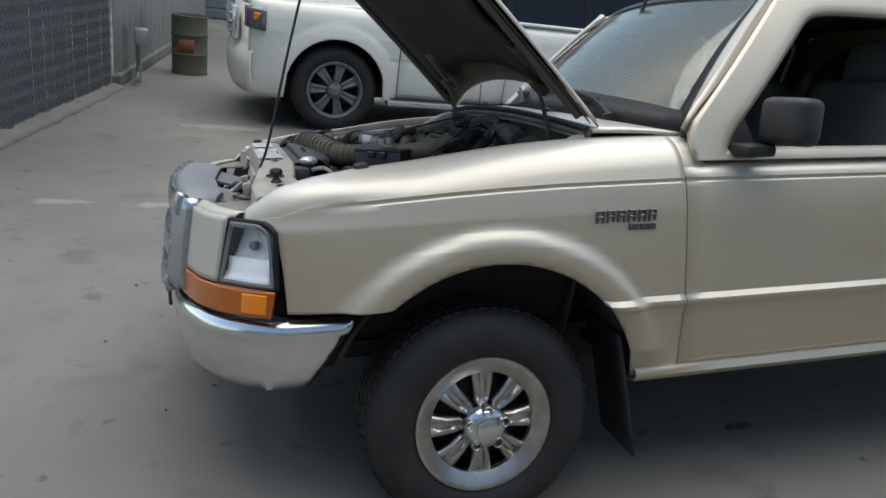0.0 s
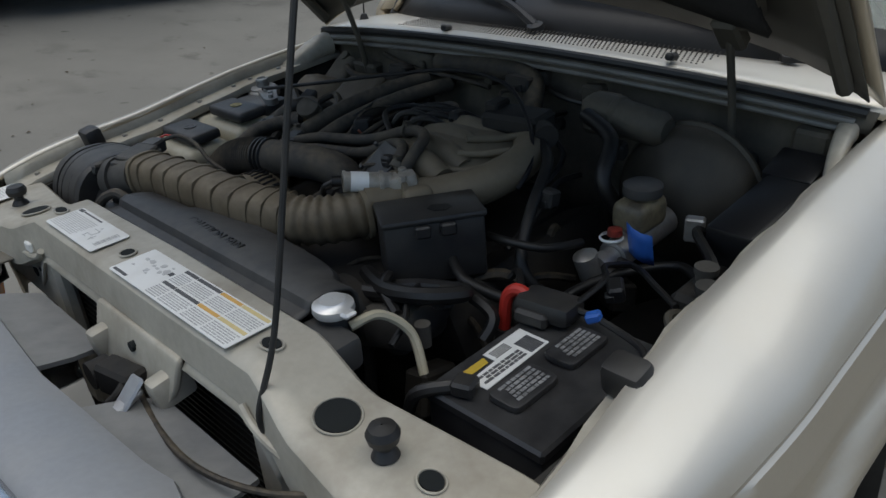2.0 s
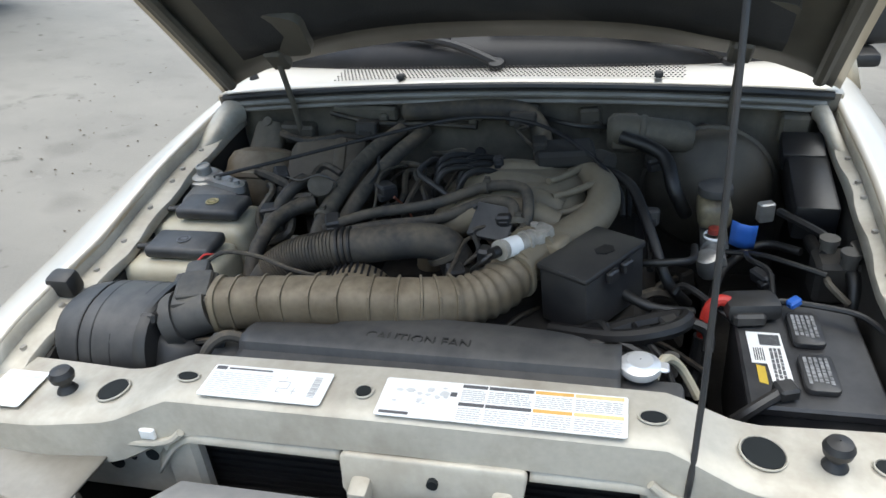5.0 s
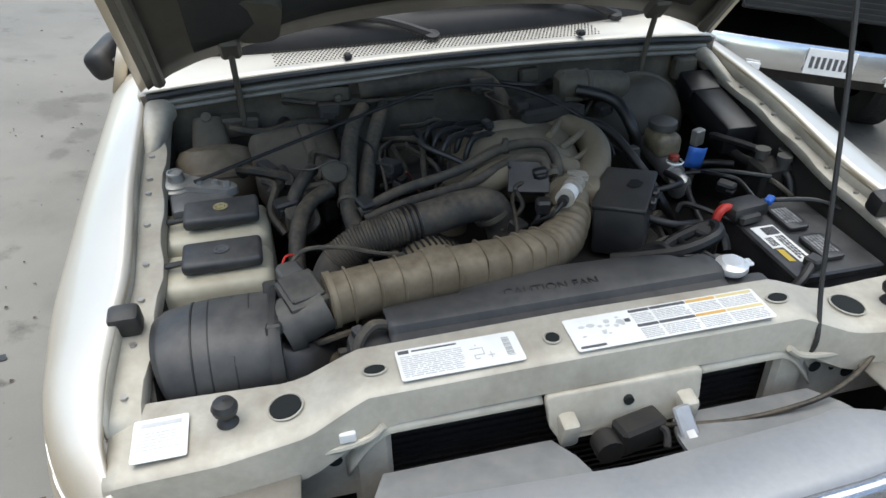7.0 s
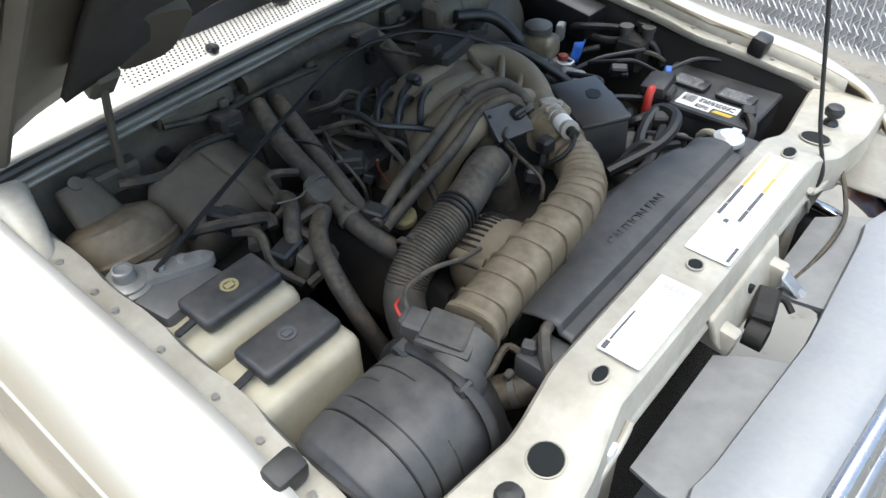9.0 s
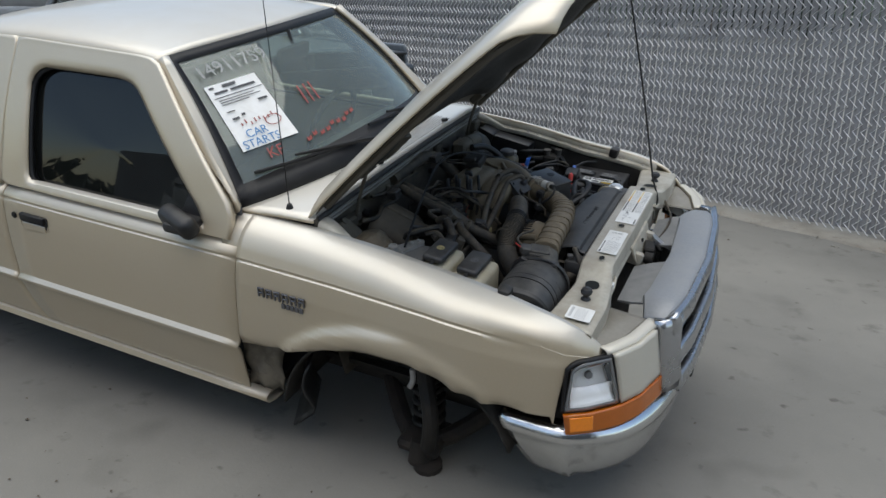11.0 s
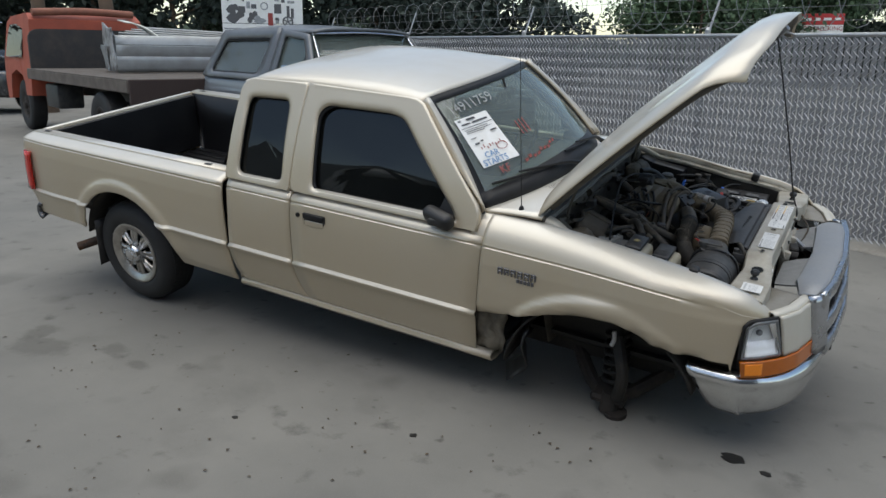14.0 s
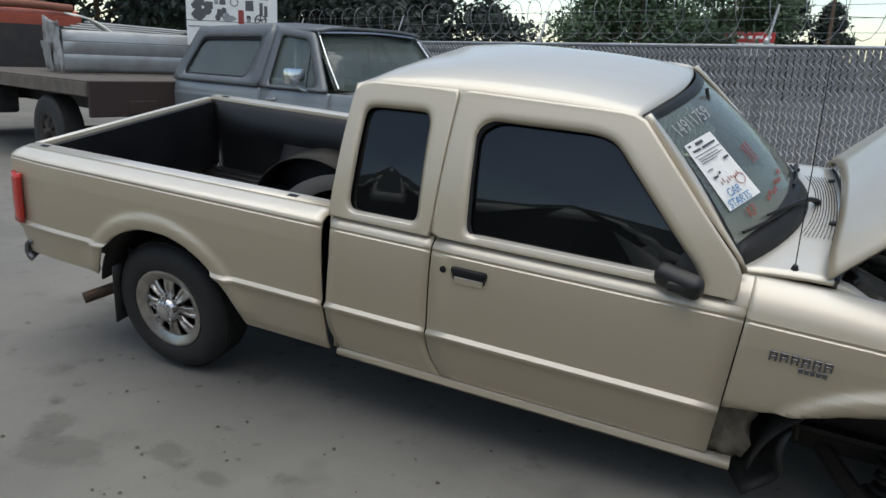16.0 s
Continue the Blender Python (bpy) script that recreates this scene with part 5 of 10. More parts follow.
for y, x, rx, ry in holes:
    bm = bmesh.new()
    z = sup_z(y) + 0.0035
    n = 20
    tilt = radians(0 if abs(y) < 0.4 else (-8 if y > 0 else 8))
    m = Matrix.Translation((x, y, z)) @ Matrix.Rotation(tilt, 4, "X")
    add_prism(bm, [(ry * math.cos(2 * math.pi * k / n), rx * math.sin(2 * math.pi * k / n)) for k in range(n)], m @ Matrix.Translation((0, 0, -0.002)), 0.003)
    part("support_hole", bm, surf("deep_hole", (0.004, 0.006, 0.006), 0.95, 0, None, 0, 10, 60, 0) if "deep_hole" not in bpy.data.materials else bpy.data.materials["deep_hole"], support, "dark hole in the pressed steel")
    bm = bmesh.new()
    add_tube(bm, [m @ Vector(((ry + 0.0025) * math.cos(2 * math.pi * k / n), (rx + 0.0025) * math.sin(2 * math.pi * k / n), 0)) for k in range(n + 1)], 0.0014, 6, 1)
    part("hole_rim", bm, BAYPAINT, support)
for y in (-0.539, 0.539):
    bm = bmesh.new()
    add_lathe(bm, [(0.016, 0.0), (0.013, 0.006), (0.009, 0.010), (0.009, 0.018), (0.017, 0.021), (0.019, 0.030), (0.015, 0.038), (0.001, 0.041)], (0.585, y, 0.992), (0, 0, 1), 18)
    part("bump_stop", bm, BLACKPLASTIC, support, "black rubber bump stop")


PALEINK = surf("very_faded_print", (0.47, 0.47, 0.46), 0.6, 0, (0.60, 0.60, 0.585), 0.6, 30, 200, 0)


def label_plate(name, m, w, h, text):
    """A flat paper label with a fine printed border; m: its lower left corner, x along, y up."""
    bm = bmesh.new()
    add_prism(bm, rounded([Vector(p) for p in ((0, 0), (w, 0), (w, h), (0, h))], 0.004, 2), m, 0.0012)
    return part(name, bm, PAPER, support, text, 0), m @ Matrix.Translation((0, 0, 0.0013))


def oblong(bm, m, x0, y0, x1, y1, depth=0.0005):
    add_prism(bm, [(x0, y0), (x1, y0), (x1, y1), (x0, y1)], m, depth)


flat = lambda y, x, z: Matrix(((0, -1, 0, x), (1, 0, 0, y), (0, 0, 1, z), (0, 0, 0, 1)))
# emissions label: heading, faint paragraph, hose diagram, bar code
sheet, lift = label_plate("emissions_label", flat(-0.292, 0.615, 1.0362), 0.184, 0.066, "white label with a dark heading, faint print and a small diagram")
rg = random.Random(1)
bm = bmesh.new()
oblong(bm, lift, 0.004, 0.0555, 0.020, 0.0625)
oblong(bm, lift, 0.024, 0.0575, 0.092, 0.0605)
part("heading_bar", bm, INK, sheet, "dark heading bars", 0)["kind"] = "stuff"
bm = bmesh.new()
bars(bm, lift, 0.005, 0.006, 0.092, 0.046, 11, rg, 0.55, 0.95, 0.0004)
part("print", bm, PALEINK, sheet, "bars of very faded fine print", 0)["kind"] = "stuff"
bm = bmesh.new()
for x0, y0, x1, y1 in ((0.108, 0.040, 0.128, 0.0412), (0.1268, 0.026, 0.128, 0.0412), (0.112, 0.026, 0.128, 0.0272), (0.112, 0.018, 0.1132, 0.0272), (0.112, 0.018, 0.120, 0.0192), (0.132, 0.022, 0.142, 0.0232), (0.1365, 0.016, 0.1377, 0.030), (0.118, 0.046, 0.119, 0.050)):
    oblong(bm, lift, x0, y0, x1, y1)
for k in range(14):
    oblong(bm, lift, 0.160, 0.014 + 0.0030 * k, 0.171, 0.0153 + 0.0030 * k + 0.0006 * (k % 3))
part("diagram", bm, FAINTINK, sheet, "thin grey hose diagram and bar code", 0)["kind"] = "stuff"
# warning label: pictures, then two rows of panels under dark and orange bands
sheet, lift = label_plate("warning_label", flat(-0.030, 0.620, 1.0362), 0.325, 0.074, "white warning label with pictures and orange-headed panels")
bm, bo, bd, by, bt = bmesh.new(), bmesh.new(), bmesh.new(), bmesh.new(), bmesh.new()
for c, (x0, x1) in enumerate(((0.108, 0.142), (0.144, 0.204), (0.206, 0.256), (0.258, 0.320))):
    for r, (y0, y1) in enumerate(((0.039, 0.071), (0.003, 0.036))):
        band = bd if c < 2 else (bo if c == 2 else by)
        oblong(band, lift, x0, y1 - 0.006, x1, y1)
        bars(bt, lift, x0 + 0.001, y0 + 0.001, x1 - x0 - 0.002, y1 - y0 - 0.009, 6, rg, 0.55, 0.93, 0.0004)
for k in range(14):
    a, b, q = rg.uniform(0.014, 0.092), rg.uniform(0.018, 0.062), rg.uniform(0.003, 0.008)
    n = rg.choice((5, 6, 8))
    add_prism(bm, [(a + q * rg.uniform(0.6, 1.2) * math.cos(2 * math.pi * j / n), b + q * rg.uniform(0.4, 0.8) * math.sin(2 * math.pi * j / n)) for j in range(n)], lift, 0.0004)
oblong(bd, lift, 0.094, 0.046, 0.103, 0.054)
oblong(bd, lift, 0.006, 0.004, 0.046, 0.009)
part("print", bm, PALEINK, sheet, "bars of very faded fine print and small pictures", 0)["kind"] = "stuff"
part("table_print", bt, FAINTINK, sheet, "bars of fine grey print", 0)["kind"] = "stuff"
part("dark_band", bd, INK, sheet, "dark heading bands", 0)["kind"] = "stuff"
part("orange_band", bo, ORANGEINK, sheet, "orange heading bands", 0)["kind"] = "stuff"
part("yellow_band", by, surf("pale_yellow_print", (0.62, 0.50, 0.24), 0.6, 0, None, 0, 10, 90, 0), sheet, "pale yellow heading bands", 0)["kind"] = "stuff"
# faded label on the end of the support
sheet, lift = label_plate("faded_label", Matrix(((0, -1, 0, 0.632), (1, 0, 0, -0.668), (0, 0.02, 1, 0.9912), (0, 0, 0, 1))), 0.075, 0.078, "faded peeling white label")
bm = bmesh.new()
bars(bm, lift, 0.006, 0.020, 0.060, 0.035, 6, rg, 0.6, 0.9, 0.0004)
oblong(bm, lift, 0.010, 0.062, 0.066, 0.070)
part("print", bm, PALEINK, sheet, "bars of bleached print", 0)["kind"] = "stuff"
# lower front face with openings, brackets and latch
for y0, y1 in ((-0.66, -0.36), (0.36, 0.66)):
    bm = bmesh.new()
    add_box(bm, (0.605, (y0 + y1) / 2, 0.88), (0.02, abs(y1 - y0), 0.12), bevel=0.005)
    part("support_face", bm, BAYPAINT, support, "painted lower face of the radiator support")
    bm = bmesh.new()
    add_box(bm, (0.618, (y0 + y1) / 2, 0.915), (0.02, abs(y1 - y0) * 0.6, 0.025), bevel=0.006)
    part("pressed_rib", bm, BAYPAINT, support)
for y in (-0.345, 0.345):
    bm = bmesh.new()
    add_box(bm, (0.608, y, 0.80), (0.03, 0.06, 0.34), bevel=0.008)
    part("support_upright", bm, BAYPAINT, support)
# flanged lower edge of the front face, arched over the two openings, with pressed steps beside them
for side in (-1, 1):
    a, b = (-0.385, -0.085) if side < 0 else (0.175, 0.385)
    end = a if side < 0 else b
    arch = lambda y: 0.885 + 0.072 * math.sin(min(1, abs(y - end) / 0.075) * math.pi / 2)
    v, f = quads([[Vector((0.617, y, arch(y) + 0.024)), Vector((0.626, y, arch(y) + 0.006)), Vector((0.632, y, arch(y)))] for y in span(a, b, 26)])
    finish("opening_flange", v, f, BAYPAINT, support, "rolled edge over the grille opening", 50, 0.004)
    bm = bmesh.new()
    s0 = -1 if side < 0 else 1
    add_tube(bm, [(0.633, s0 * 0.455, 0.925), (0.634, s0 * 0.435, 0.945), (0.634, s0 * 0.38, 0.950), (0.632, s0 * 0.345, 0.958), (0.630, s0 * 0.325, 0.974)], 0.006, 8, 5)
    part("pressed_step", bm, BAYPAINT, support, "pressed step in the painted steel")
    for y, z, r in ((0.40, 0.905, 0.011), (0.47, 0.880, 0.013), (0.435, 0.895, 0.005)):
        bm = bmesh.new()
        add_cyl(bm, (0.6145, s0 * y, z), (0.6165, s0 * y, z), r, None, 16)
        part("face_hole", bm, bpy.data.materials["deep_hole"], support, "dark hole in the pressed steel", 0)
bm = bmesh.new()
add_box(bm, (0.633, -0.378, 0.968), (0.008, 0.024, 0.018), (0, 0, 0), 0.002)
part("white_clip", bm, PAPER, support, "small white plastic clip")
bm = bmesh.new()
outline = rounded([Vector(p) for p in ((-0.085, 0.972), (0.175, 0.972), (0.165, 0.915), (0.150, 0.898), (-0.060, 0.898), (-0.078, 0.915))], 0.012, 3)
add_prism(bm, outline, Matrix(((0, -0.30, 1, 0.914), (1, 0, 0, 0), (0, 1, 0, 0), (0, 0, 0, 1))), 0.012, 0.004)
add_box(bm, (0.640, -0.052, 0.918), (0.060, 0.030, 0.050), (0, 8, 0), 0.008, 2)
add_box(bm, (0.640, 0.142, 0.918), (0.060, 0.030, 0.050), (0, 8, 0), 0.008, 2)
latch = part("latch_bracket", bm, BAYPAINT, support, "painted bonnet latch bracket")
bm = bmesh.new()
add_cyl(bm, (0.640, 0.048, 0.945), (0.648, 0.048, 0.945), 0.008, None, 14)
part("bracket_hole", bm, bpy.data.materials["deep_hole"], latch, "dark round hole", 0)
bm = bmesh.new()
add_box(bm, (0.672, 0.055, 0.905), (0.04, 0.08, 0.05), (0, 0, 12), 0.006)
add_cyl(bm, (0.668, 0.0, 0.90), (0.70, 0.0, 0.90), 0.022, None, 14)
add_tube(bm, [(0.67, 0.07, 0.92), (0.69, 0.09, 0.915), (0.71, 0.085, 0.90)], 0.006, 8, 4)
part("latch", bm, DARKVOID, latch, "greasy bonnet latch")
bm = bmesh.new()
add_box(bm, (0.720, 0.125, 0.905), (0.10, 0.022, 0.012), (0, 22, 6), 0.004)
add_box(bm, (0.690, 0.122, 0.925), (0.05, 0.030, 0.006), (0, 40, 6), 0.003)
part("release_lever", bm, STEEL, latch, "bare metal release lever")
bm = bmesh.new()
add_tube(bm, [(0.66, 0.06, 0.90), (0.69, 0.20, 0.905), (0.70, 0.33, 0.925), (0.67, 0.43, 0.93), (0.62, 0.52, 0.95)], 0.0045, 8, 6)
part("release_cable", bm, HOSE, latch, "thin black release cable")
for y, w in ((-0.205, 0.26), (0.245, 0.24)):
    bm = bmesh.new()
    v0 = [(0.648, y - w / 2, 0.885), (0.648, y + w / 2, 0.885), (0.70, y + w / 2 + 0.02, 0.905), (0.765, y + w / 2 + 0.03, 0.925), (0.765, y - w / 2 - 0.03, 0.925), (0.70, y - w / 2 - 0.02, 0.905)]
    add_prism(bm, [(p[1], p[0]) for p in v0], Matrix(((0, 1, 0, 0), (1, 0, 0, 0), (0.0, 0.30, -1, 0.70), (0, 0, 0, 1))), 0.008)
    part("air_deflector", bm, surf("dusty_deflector", (0.15, 0.153, 0.155), 0.6, 0, (0.24, 0.238, 0.23), 0.6, 6, 110, 0.08, dust_sky_up=0.3) if "dusty_deflector" not in bpy.data.materials else bpy.data.materials["dusty_deflector"], support, "dusty grey plastic air deflector")
bm = bmesh.new()
add_box(bm, (0.57, 0, 0.68), (0.03, 0.66, 0.60), bevel=0.004)
cond = part("condenser", bm, SHADEBLACK, truck, "dark condenser behind the grille")
bm = bmesh.new()
for k in range(40):
    add_box(bm, (0.588, 0, 0.42 + 0.014 * k), (0.006, 0.64, 0.004))
part("fin_pack", bm, SHADEBLACK, cond, "fine cooling fins")["kind"] = "stuff"
# clips and screws on the grille header
for y in (-0.36, -0.16, 0.12, 0.30):
    bm = bmesh.new()
    add_box(bm, (0.800 - 0.12 * y * y, y, 0.9475), (0.010, 0.022, 0.003), (0, 4, 0), 0.001)
    part("header_slot", bm, BLACKTRIM, grille, "dark clip slot")

# radiator shroud with raised lettering, filler cap
rows = []
for i in range(41):
    y = -0.29 + 0.575 * i / 40
    arc = 0.035 * max(0, 1 - ((y - 0.04) / 0.20) ** 2) ** 0.5 if abs(y - 0.04) < 0.20 else 0
    tw = 0.002 * math.sin(y * 14)
    rows.append([Vector((0.512, y, 0.93)), Vector((0.512, y, 1.006)), Vector((0.506, y, 1.014)), Vector((0.488, y, 1.016)), Vector((0.482, y, 1.028)), Vector((0.474, y, 1.031)), Vector((0.445 - arc * 0.4, y, 1.028 - tw)), Vector((0.420 - arc, y, 1.018 - tw)), Vector((0.412 - arc, y, 1.008)), Vector((0.410 - arc, y, 0.93))])
v, f = quads(rows)
shroud = finish("radiator_shroud", v, f, SHROUD, truck, "dusty grey fan shroud with raised lettering", 35, 0.005)


def lettering(name, text, size, m, mat, parent, extrude=0.0012, label=""):
    cu = bpy.data.curves.new(name, "FONT")
    cu.body, cu.size, cu.extrude = text, size, extrude
    cu.align_x = "CENTER"
    tmp = bpy.data.objects.new(name, cu)
    me = bpy.data.meshes.new_from_object(tmp)
    bpy.data.objects.remove(tmp)
    me.materials.append(mat)
    ob = new(name, me)
    ob.parent = parent
    ob.matrix_basis = m
    if label:
        ob["label"] = label
    return ob


lettering("raised_lettering", "CAUTION FAN", 0.0245, Matrix(((0.03, -0.993, 0.11, 0.462), (0.999, 0.03, 0, -0.012), (0, 0.11, 0.993, 1.0318), (0, 0, 0, 1))), BLACKPLASTIC, shroud, 0.0030, "raised warning words on the shroud")
bm = bmesh.new()
add_box(bm, (0.495, 0.325, 0.985), (0.05, 0.09, 0.05), bevel=0.010, seg=2)
add_cyl(bm, (0.470, 0.31, 0.98), (0.468, 0.31, 1.022), 0.020, None, 16)
neck = part("radiator_tank", bm, SHROUD, truck, "plastic radiator end tank and filler neck")
bm = bmesh.new()
add_lathe(bm, [(0.027, 0.0), (0.029, 0.004), (0.028, 0.012), (0.020, 0.016), (0.018, 0.019), (0.001, 0.020)], (0.468, 0.31, 1.020), (0, 0, 1), 24)
add_box(bm, (0.468, 0.31, 1.028), (0.02, 0.078, 0.008), bevel=0.003)
part("filler_cap", bm, surf("pale_metal_cap", (0.72, 0.72, 0.71), 0.35, 0.5, (0.5, 0.48, 0.45), 0.3, 20, 80, 0.05), neck, "pale metal radiator cap")
bm = bmesh.new()
add_tube(bm, [(0.46, 0.33, 1.0), (0.42, 0.345, 1.005), (0.39, 0.37, 0.97), (0.40, 0.40, 0.92)], 0.007, 8, 6)
part("overflow_tube", bm, CREAM, neck, "pale overflow tube")

bm = bmesh.new()
add_box(bm, (0.485, -0.32, 0.985), (0.06, 0.07, 0.05), bevel=0.010, seg=2)
add_box(bm, (0.47, -0.335, 1.016), (0.022, 0.018, 0.022), (0, 0, 20), 0.003)
part("shroud_connector", bm, SHROUD, truck, "dusty plastic connector block at the end of the shroud")

bm = bmesh.new()
add_tube(bm, [(0.36, -0.42, 0.90), (0.43, -0.385, 0.925), (0.475, -0.345, 0.945), (0.50, -0.315, 0.955)], 0.027, 16, 7)
lower = part("lower_hose", bm, HOSE, truck, "thick black hose with a clamp between filter and radiator", 60)
bm = bmesh.new()
add_lathe(bm, [(0.027, -0.006), (0.0295, -0.005), (0.0295, 0.005), (0.027, 0.006)], (0.462, -0.356, 0.940), (0.78, 0.62, 0.3), 22)
add_box(bm, (0.456, -0.362, 0.972), (0.012, 0.016, 0.012), bevel=0.002)
part("hose_clamp", bm, SENSOR, lower, "worn metal hose clamp")
bm = bmesh.new()
add_tube(bm, [(0.515, -0.345, 0.985), (0.500, -0.340, 1.020), (0.480, -0.315, 1.035), (0.470, -0.285, 1.022)], 0.009, 9, 6)
part("shroud_sleeve", bm, GREYHOSE, truck, "grey wiring sleeve at the end of the shroud")

# engine: block, covers, dark mass below
bm = bmesh.new()
add_box(bm, (0.06, 0.02, 0.72), (0.50, 0.44, 0.42), bevel=0.03, seg=2)
add_box(bm, (0.05, -0.22, 0.86), (0.44, 0.16, 0.12), (-25, 0, 0), 0.02, 2)
add_box(bm, (0.05, 0.26, 0.86), (0.44, 0.16, 0.12), (25, 0, 0), 0.02, 2)
for k in range(26):
    add_box(bm, (rng.uniform(-0.22, 0.36), rng.uniform(-0.40, 0.42), rng.uniform(0.74, 0.90)), (rng.uniform(0.03, 0.10), rng.uniform(0.03, 0.09), rng.uniform(0.03, 0.08)), (rng.uniform(-40, 40), rng.uniform(-40, 40), rng.uniform(0, 90)), 0.006)
add_box(bm, (0.05, 0, 0.50), (0.90, 1.16, 0.02))
engine = part("engine_block", bm, DARKVOID, truck, "grimy dark engine block")
bm = bmesh.new()
for k in range(22):
    x, y = rng.uniform(-0.2, 0.36), rng.uniform(-0.36, 0.38)
    p = Vector((x, y, rng.uniform(0.84, 0.93)))
    q = p + Vector((rng.uniform(-0.16, 0.16), rng.uniform(-0.16, 0.16), rng.uniform(-0.05, 0.05)))
    add_tube(bm, [p, p.lerp(q, 0.5) + Vector((0, 0, rng.uniform(0.01, 0.06))), q], rng.uniform(0.004, 0.012), 7, 6)
finish_bm("wiring", bm, HOSE, engine, "tangle of dusty hoses and wires")["kind"] = "stuff"
for c, r, w in (((0.395, 0.05, 0.86), 0.085, 0.03), ((0.385, 0.20, 0.93), 0.055, 0.03), ((0.39, -0.10, 0.90), 0.045, 0.03), ((0.38, 0.14, 0.74), 0.09, 0.03)):
    bm = bmesh.new()
    add_lathe(bm, [(0.001, 0), (r * 0.4, 0.002), (r * 0.5, -0.01), (r * 0.9, -0.006), (r, 0.0), (r, -w), (0.001, -w)], c, (1, 0, 0), 28)
    part("pulley", bm, DARKVOID, engine, "dark belt pulley")
bm = bmesh.new()
add_tube(bm, [(0.38, 0.05, 0.945), (0.38, 0.12, 0.975), (0.38, 0.20, 0.985), (0.38, 0.255, 0.93), (0.38, 0.23, 0.74), (0.38, 0.14, 0.65), (0.38, 0.04, 0.775), (0.38, -0.03, 0.84), (0.38, 0.05, 0.945)], 0.010, 6, 5)
part("drive_belt", bm, BLACKPLASTIC, engine, "black drive belt")
bm = bmesh.new()
add_box(bm, (0.33, 0.27, 0.93), (0.12, 0.13, 0.06), (10, 0, 15), 0.015, 2)
add_cyl(bm, (0.28, 0.28, 0.91), (0.36, 0.30, 0.93), 0.04, None, 18)
add_cyl(bm, (0.36, 0.36, 0.93), (0.36, 0.36, 0.965), 0.012, None, 12)
part("power_steering_pump", bm, SENSOR, engine, "dusty alloy pump housing")
bm = bmesh.new()
add_tube(bm, [(0.30, 0.17, 0.955), (0.35, 0.28, 0.985), (0.34, 0.36, 1.0), (0.29, 0.38, 0.99), (0.30, 0.30, 0.975), (0.33, 0.24, 0.965)], 0.013, 9, 7)
add_tube(bm, [(0.33, 0.0, 0.965), (0.36, 0.12, 0.970), (0.355, 0.22, 0.965), (0.33, 0.33, 0.985)], 0.012, 9, 7)
part("coolant_hose", bm, SHADEBLACK, engine, "looped black coolant hose")

# intake manifold: a cast plenum with curved runners and a thick horn that sweeps round to the throttle
bm = bmesh.new()
add_loft(bm, [(-0.125, 0.095, 1.005), (-0.118, 0.095, 1.015), (-0.095, 0.095, 1.026), (-0.05, 0.095, 1.034), (0.0, 0.100, 1.034), (0.05, 0.108, 1.026), (0.09, 0.116, 1.015), (0.105, 0.12, 1.008)],
         lambda t: squircle(0.118 * lerp_table([(0, 0.45), (0.06, 0.72), (0.2, 0.95), (0.5, 1.0), (0.8, 0.80), (0.95, 0.58), (1, 0.45)], t), 0.052 * lerp_table([(0, 0.5), (0.08, 0.85), (0.25, 1.0), (0.6, 1.0), (0.9, 0.78), (1, 0.6)], t), 0.78, 36), 6)
manifold = part("intake_manifold", bm, TANMETAL, engine, "dusty tan cast intake manifold", 60)
bm = bmesh.new()
add_tube(bm, [(-0.10, 0.135, 1.045), (-0.085, 0.190, 1.062), (-0.04, 0.232, 1.064), (0.02, 0.243, 1.056), (0.08, 0.222, 1.042), (0.13, 0.180, 1.032), (0.165, 0.150, 1.030)], 0.033, 18, 7, radii=lambda t: 0.86 + 0.22 * t)
horn = part("intake_horn", bm, TANMETAL, manifold, "thick tan intake horn", 60)
for k in range(4):
    bm = bmesh.new()
    x = -0.085 + 0.056 * k
    add_tube(bm, [(x + 0.028, 0.165, 1.050), (x + 0.020, 0.105, 1.068), (x + 0.010, 0.035, 1.062), (x, -0.030, 1.030), (x - 0.006, -0.075, 0.985), (x - 0.008, -0.09, 0.92)], 0.0295, 16, 7, radii=lambda t: 0.75 + 0.28 * min(1, t * 2.2))
    part("intake_runner", bm, TANMETAL, manifold, "", 60)
for k, (a, b) in enumerate((((-0.07, 0.20, 1.085), (0.02, 0.14, 1.092)), ((0.0, 0.225, 1.082), (0.055, 0.15, 1.078)), ((0.06, 0.215, 1.066), (0.09, 0.15, 1.060)))):
    bm = bmesh.new()
    add_tube(bm, [Vector(a), Vector(a).lerp(Vector(b), 0.5) + Vector((0, 0, -0.004)), Vector(b)], 0.007, 8, 5)
    part("casting_rib", bm, TANMETAL, manifold, "", 60)
for k in range(9):
    bm = bmesh.new()
    a = 0.7 * k
    add_cyl(bm, (-0.03 + 0.10 * math.cos(a), 0.10 + 0.105 * math.sin(a), 1.045), (-0.03 + 0.10 * math.cos(a), 0.10 + 0.105 * math.sin(a), 1.066), 0.007, None, 6)
    part("bolt", bm, FIRE, manifold)
bm = bmesh.new()
add_cyl(bm, (0.15, 0.140, 1.028), (0.240, 0.102, 1.035), 0.040, 0.037, 24)
add_cyl(bm, (0.180, 0.128, 1.030), (0.188, 0.125, 1.031), 0.050, None, 24)
add_box(bm, (0.175, 0.165, 1.032), (0.05, 0.05, 0.06), (0, 0, -25), 0.01, 2)
part("throttle_body", bm, TANMETAL, manifold, "", 50)
bm = bmesh.new()
add_cyl(bm, (0.258, 0.084, 1.078), (0.196, 0.128, 1.066), 0.0165, None, 22)
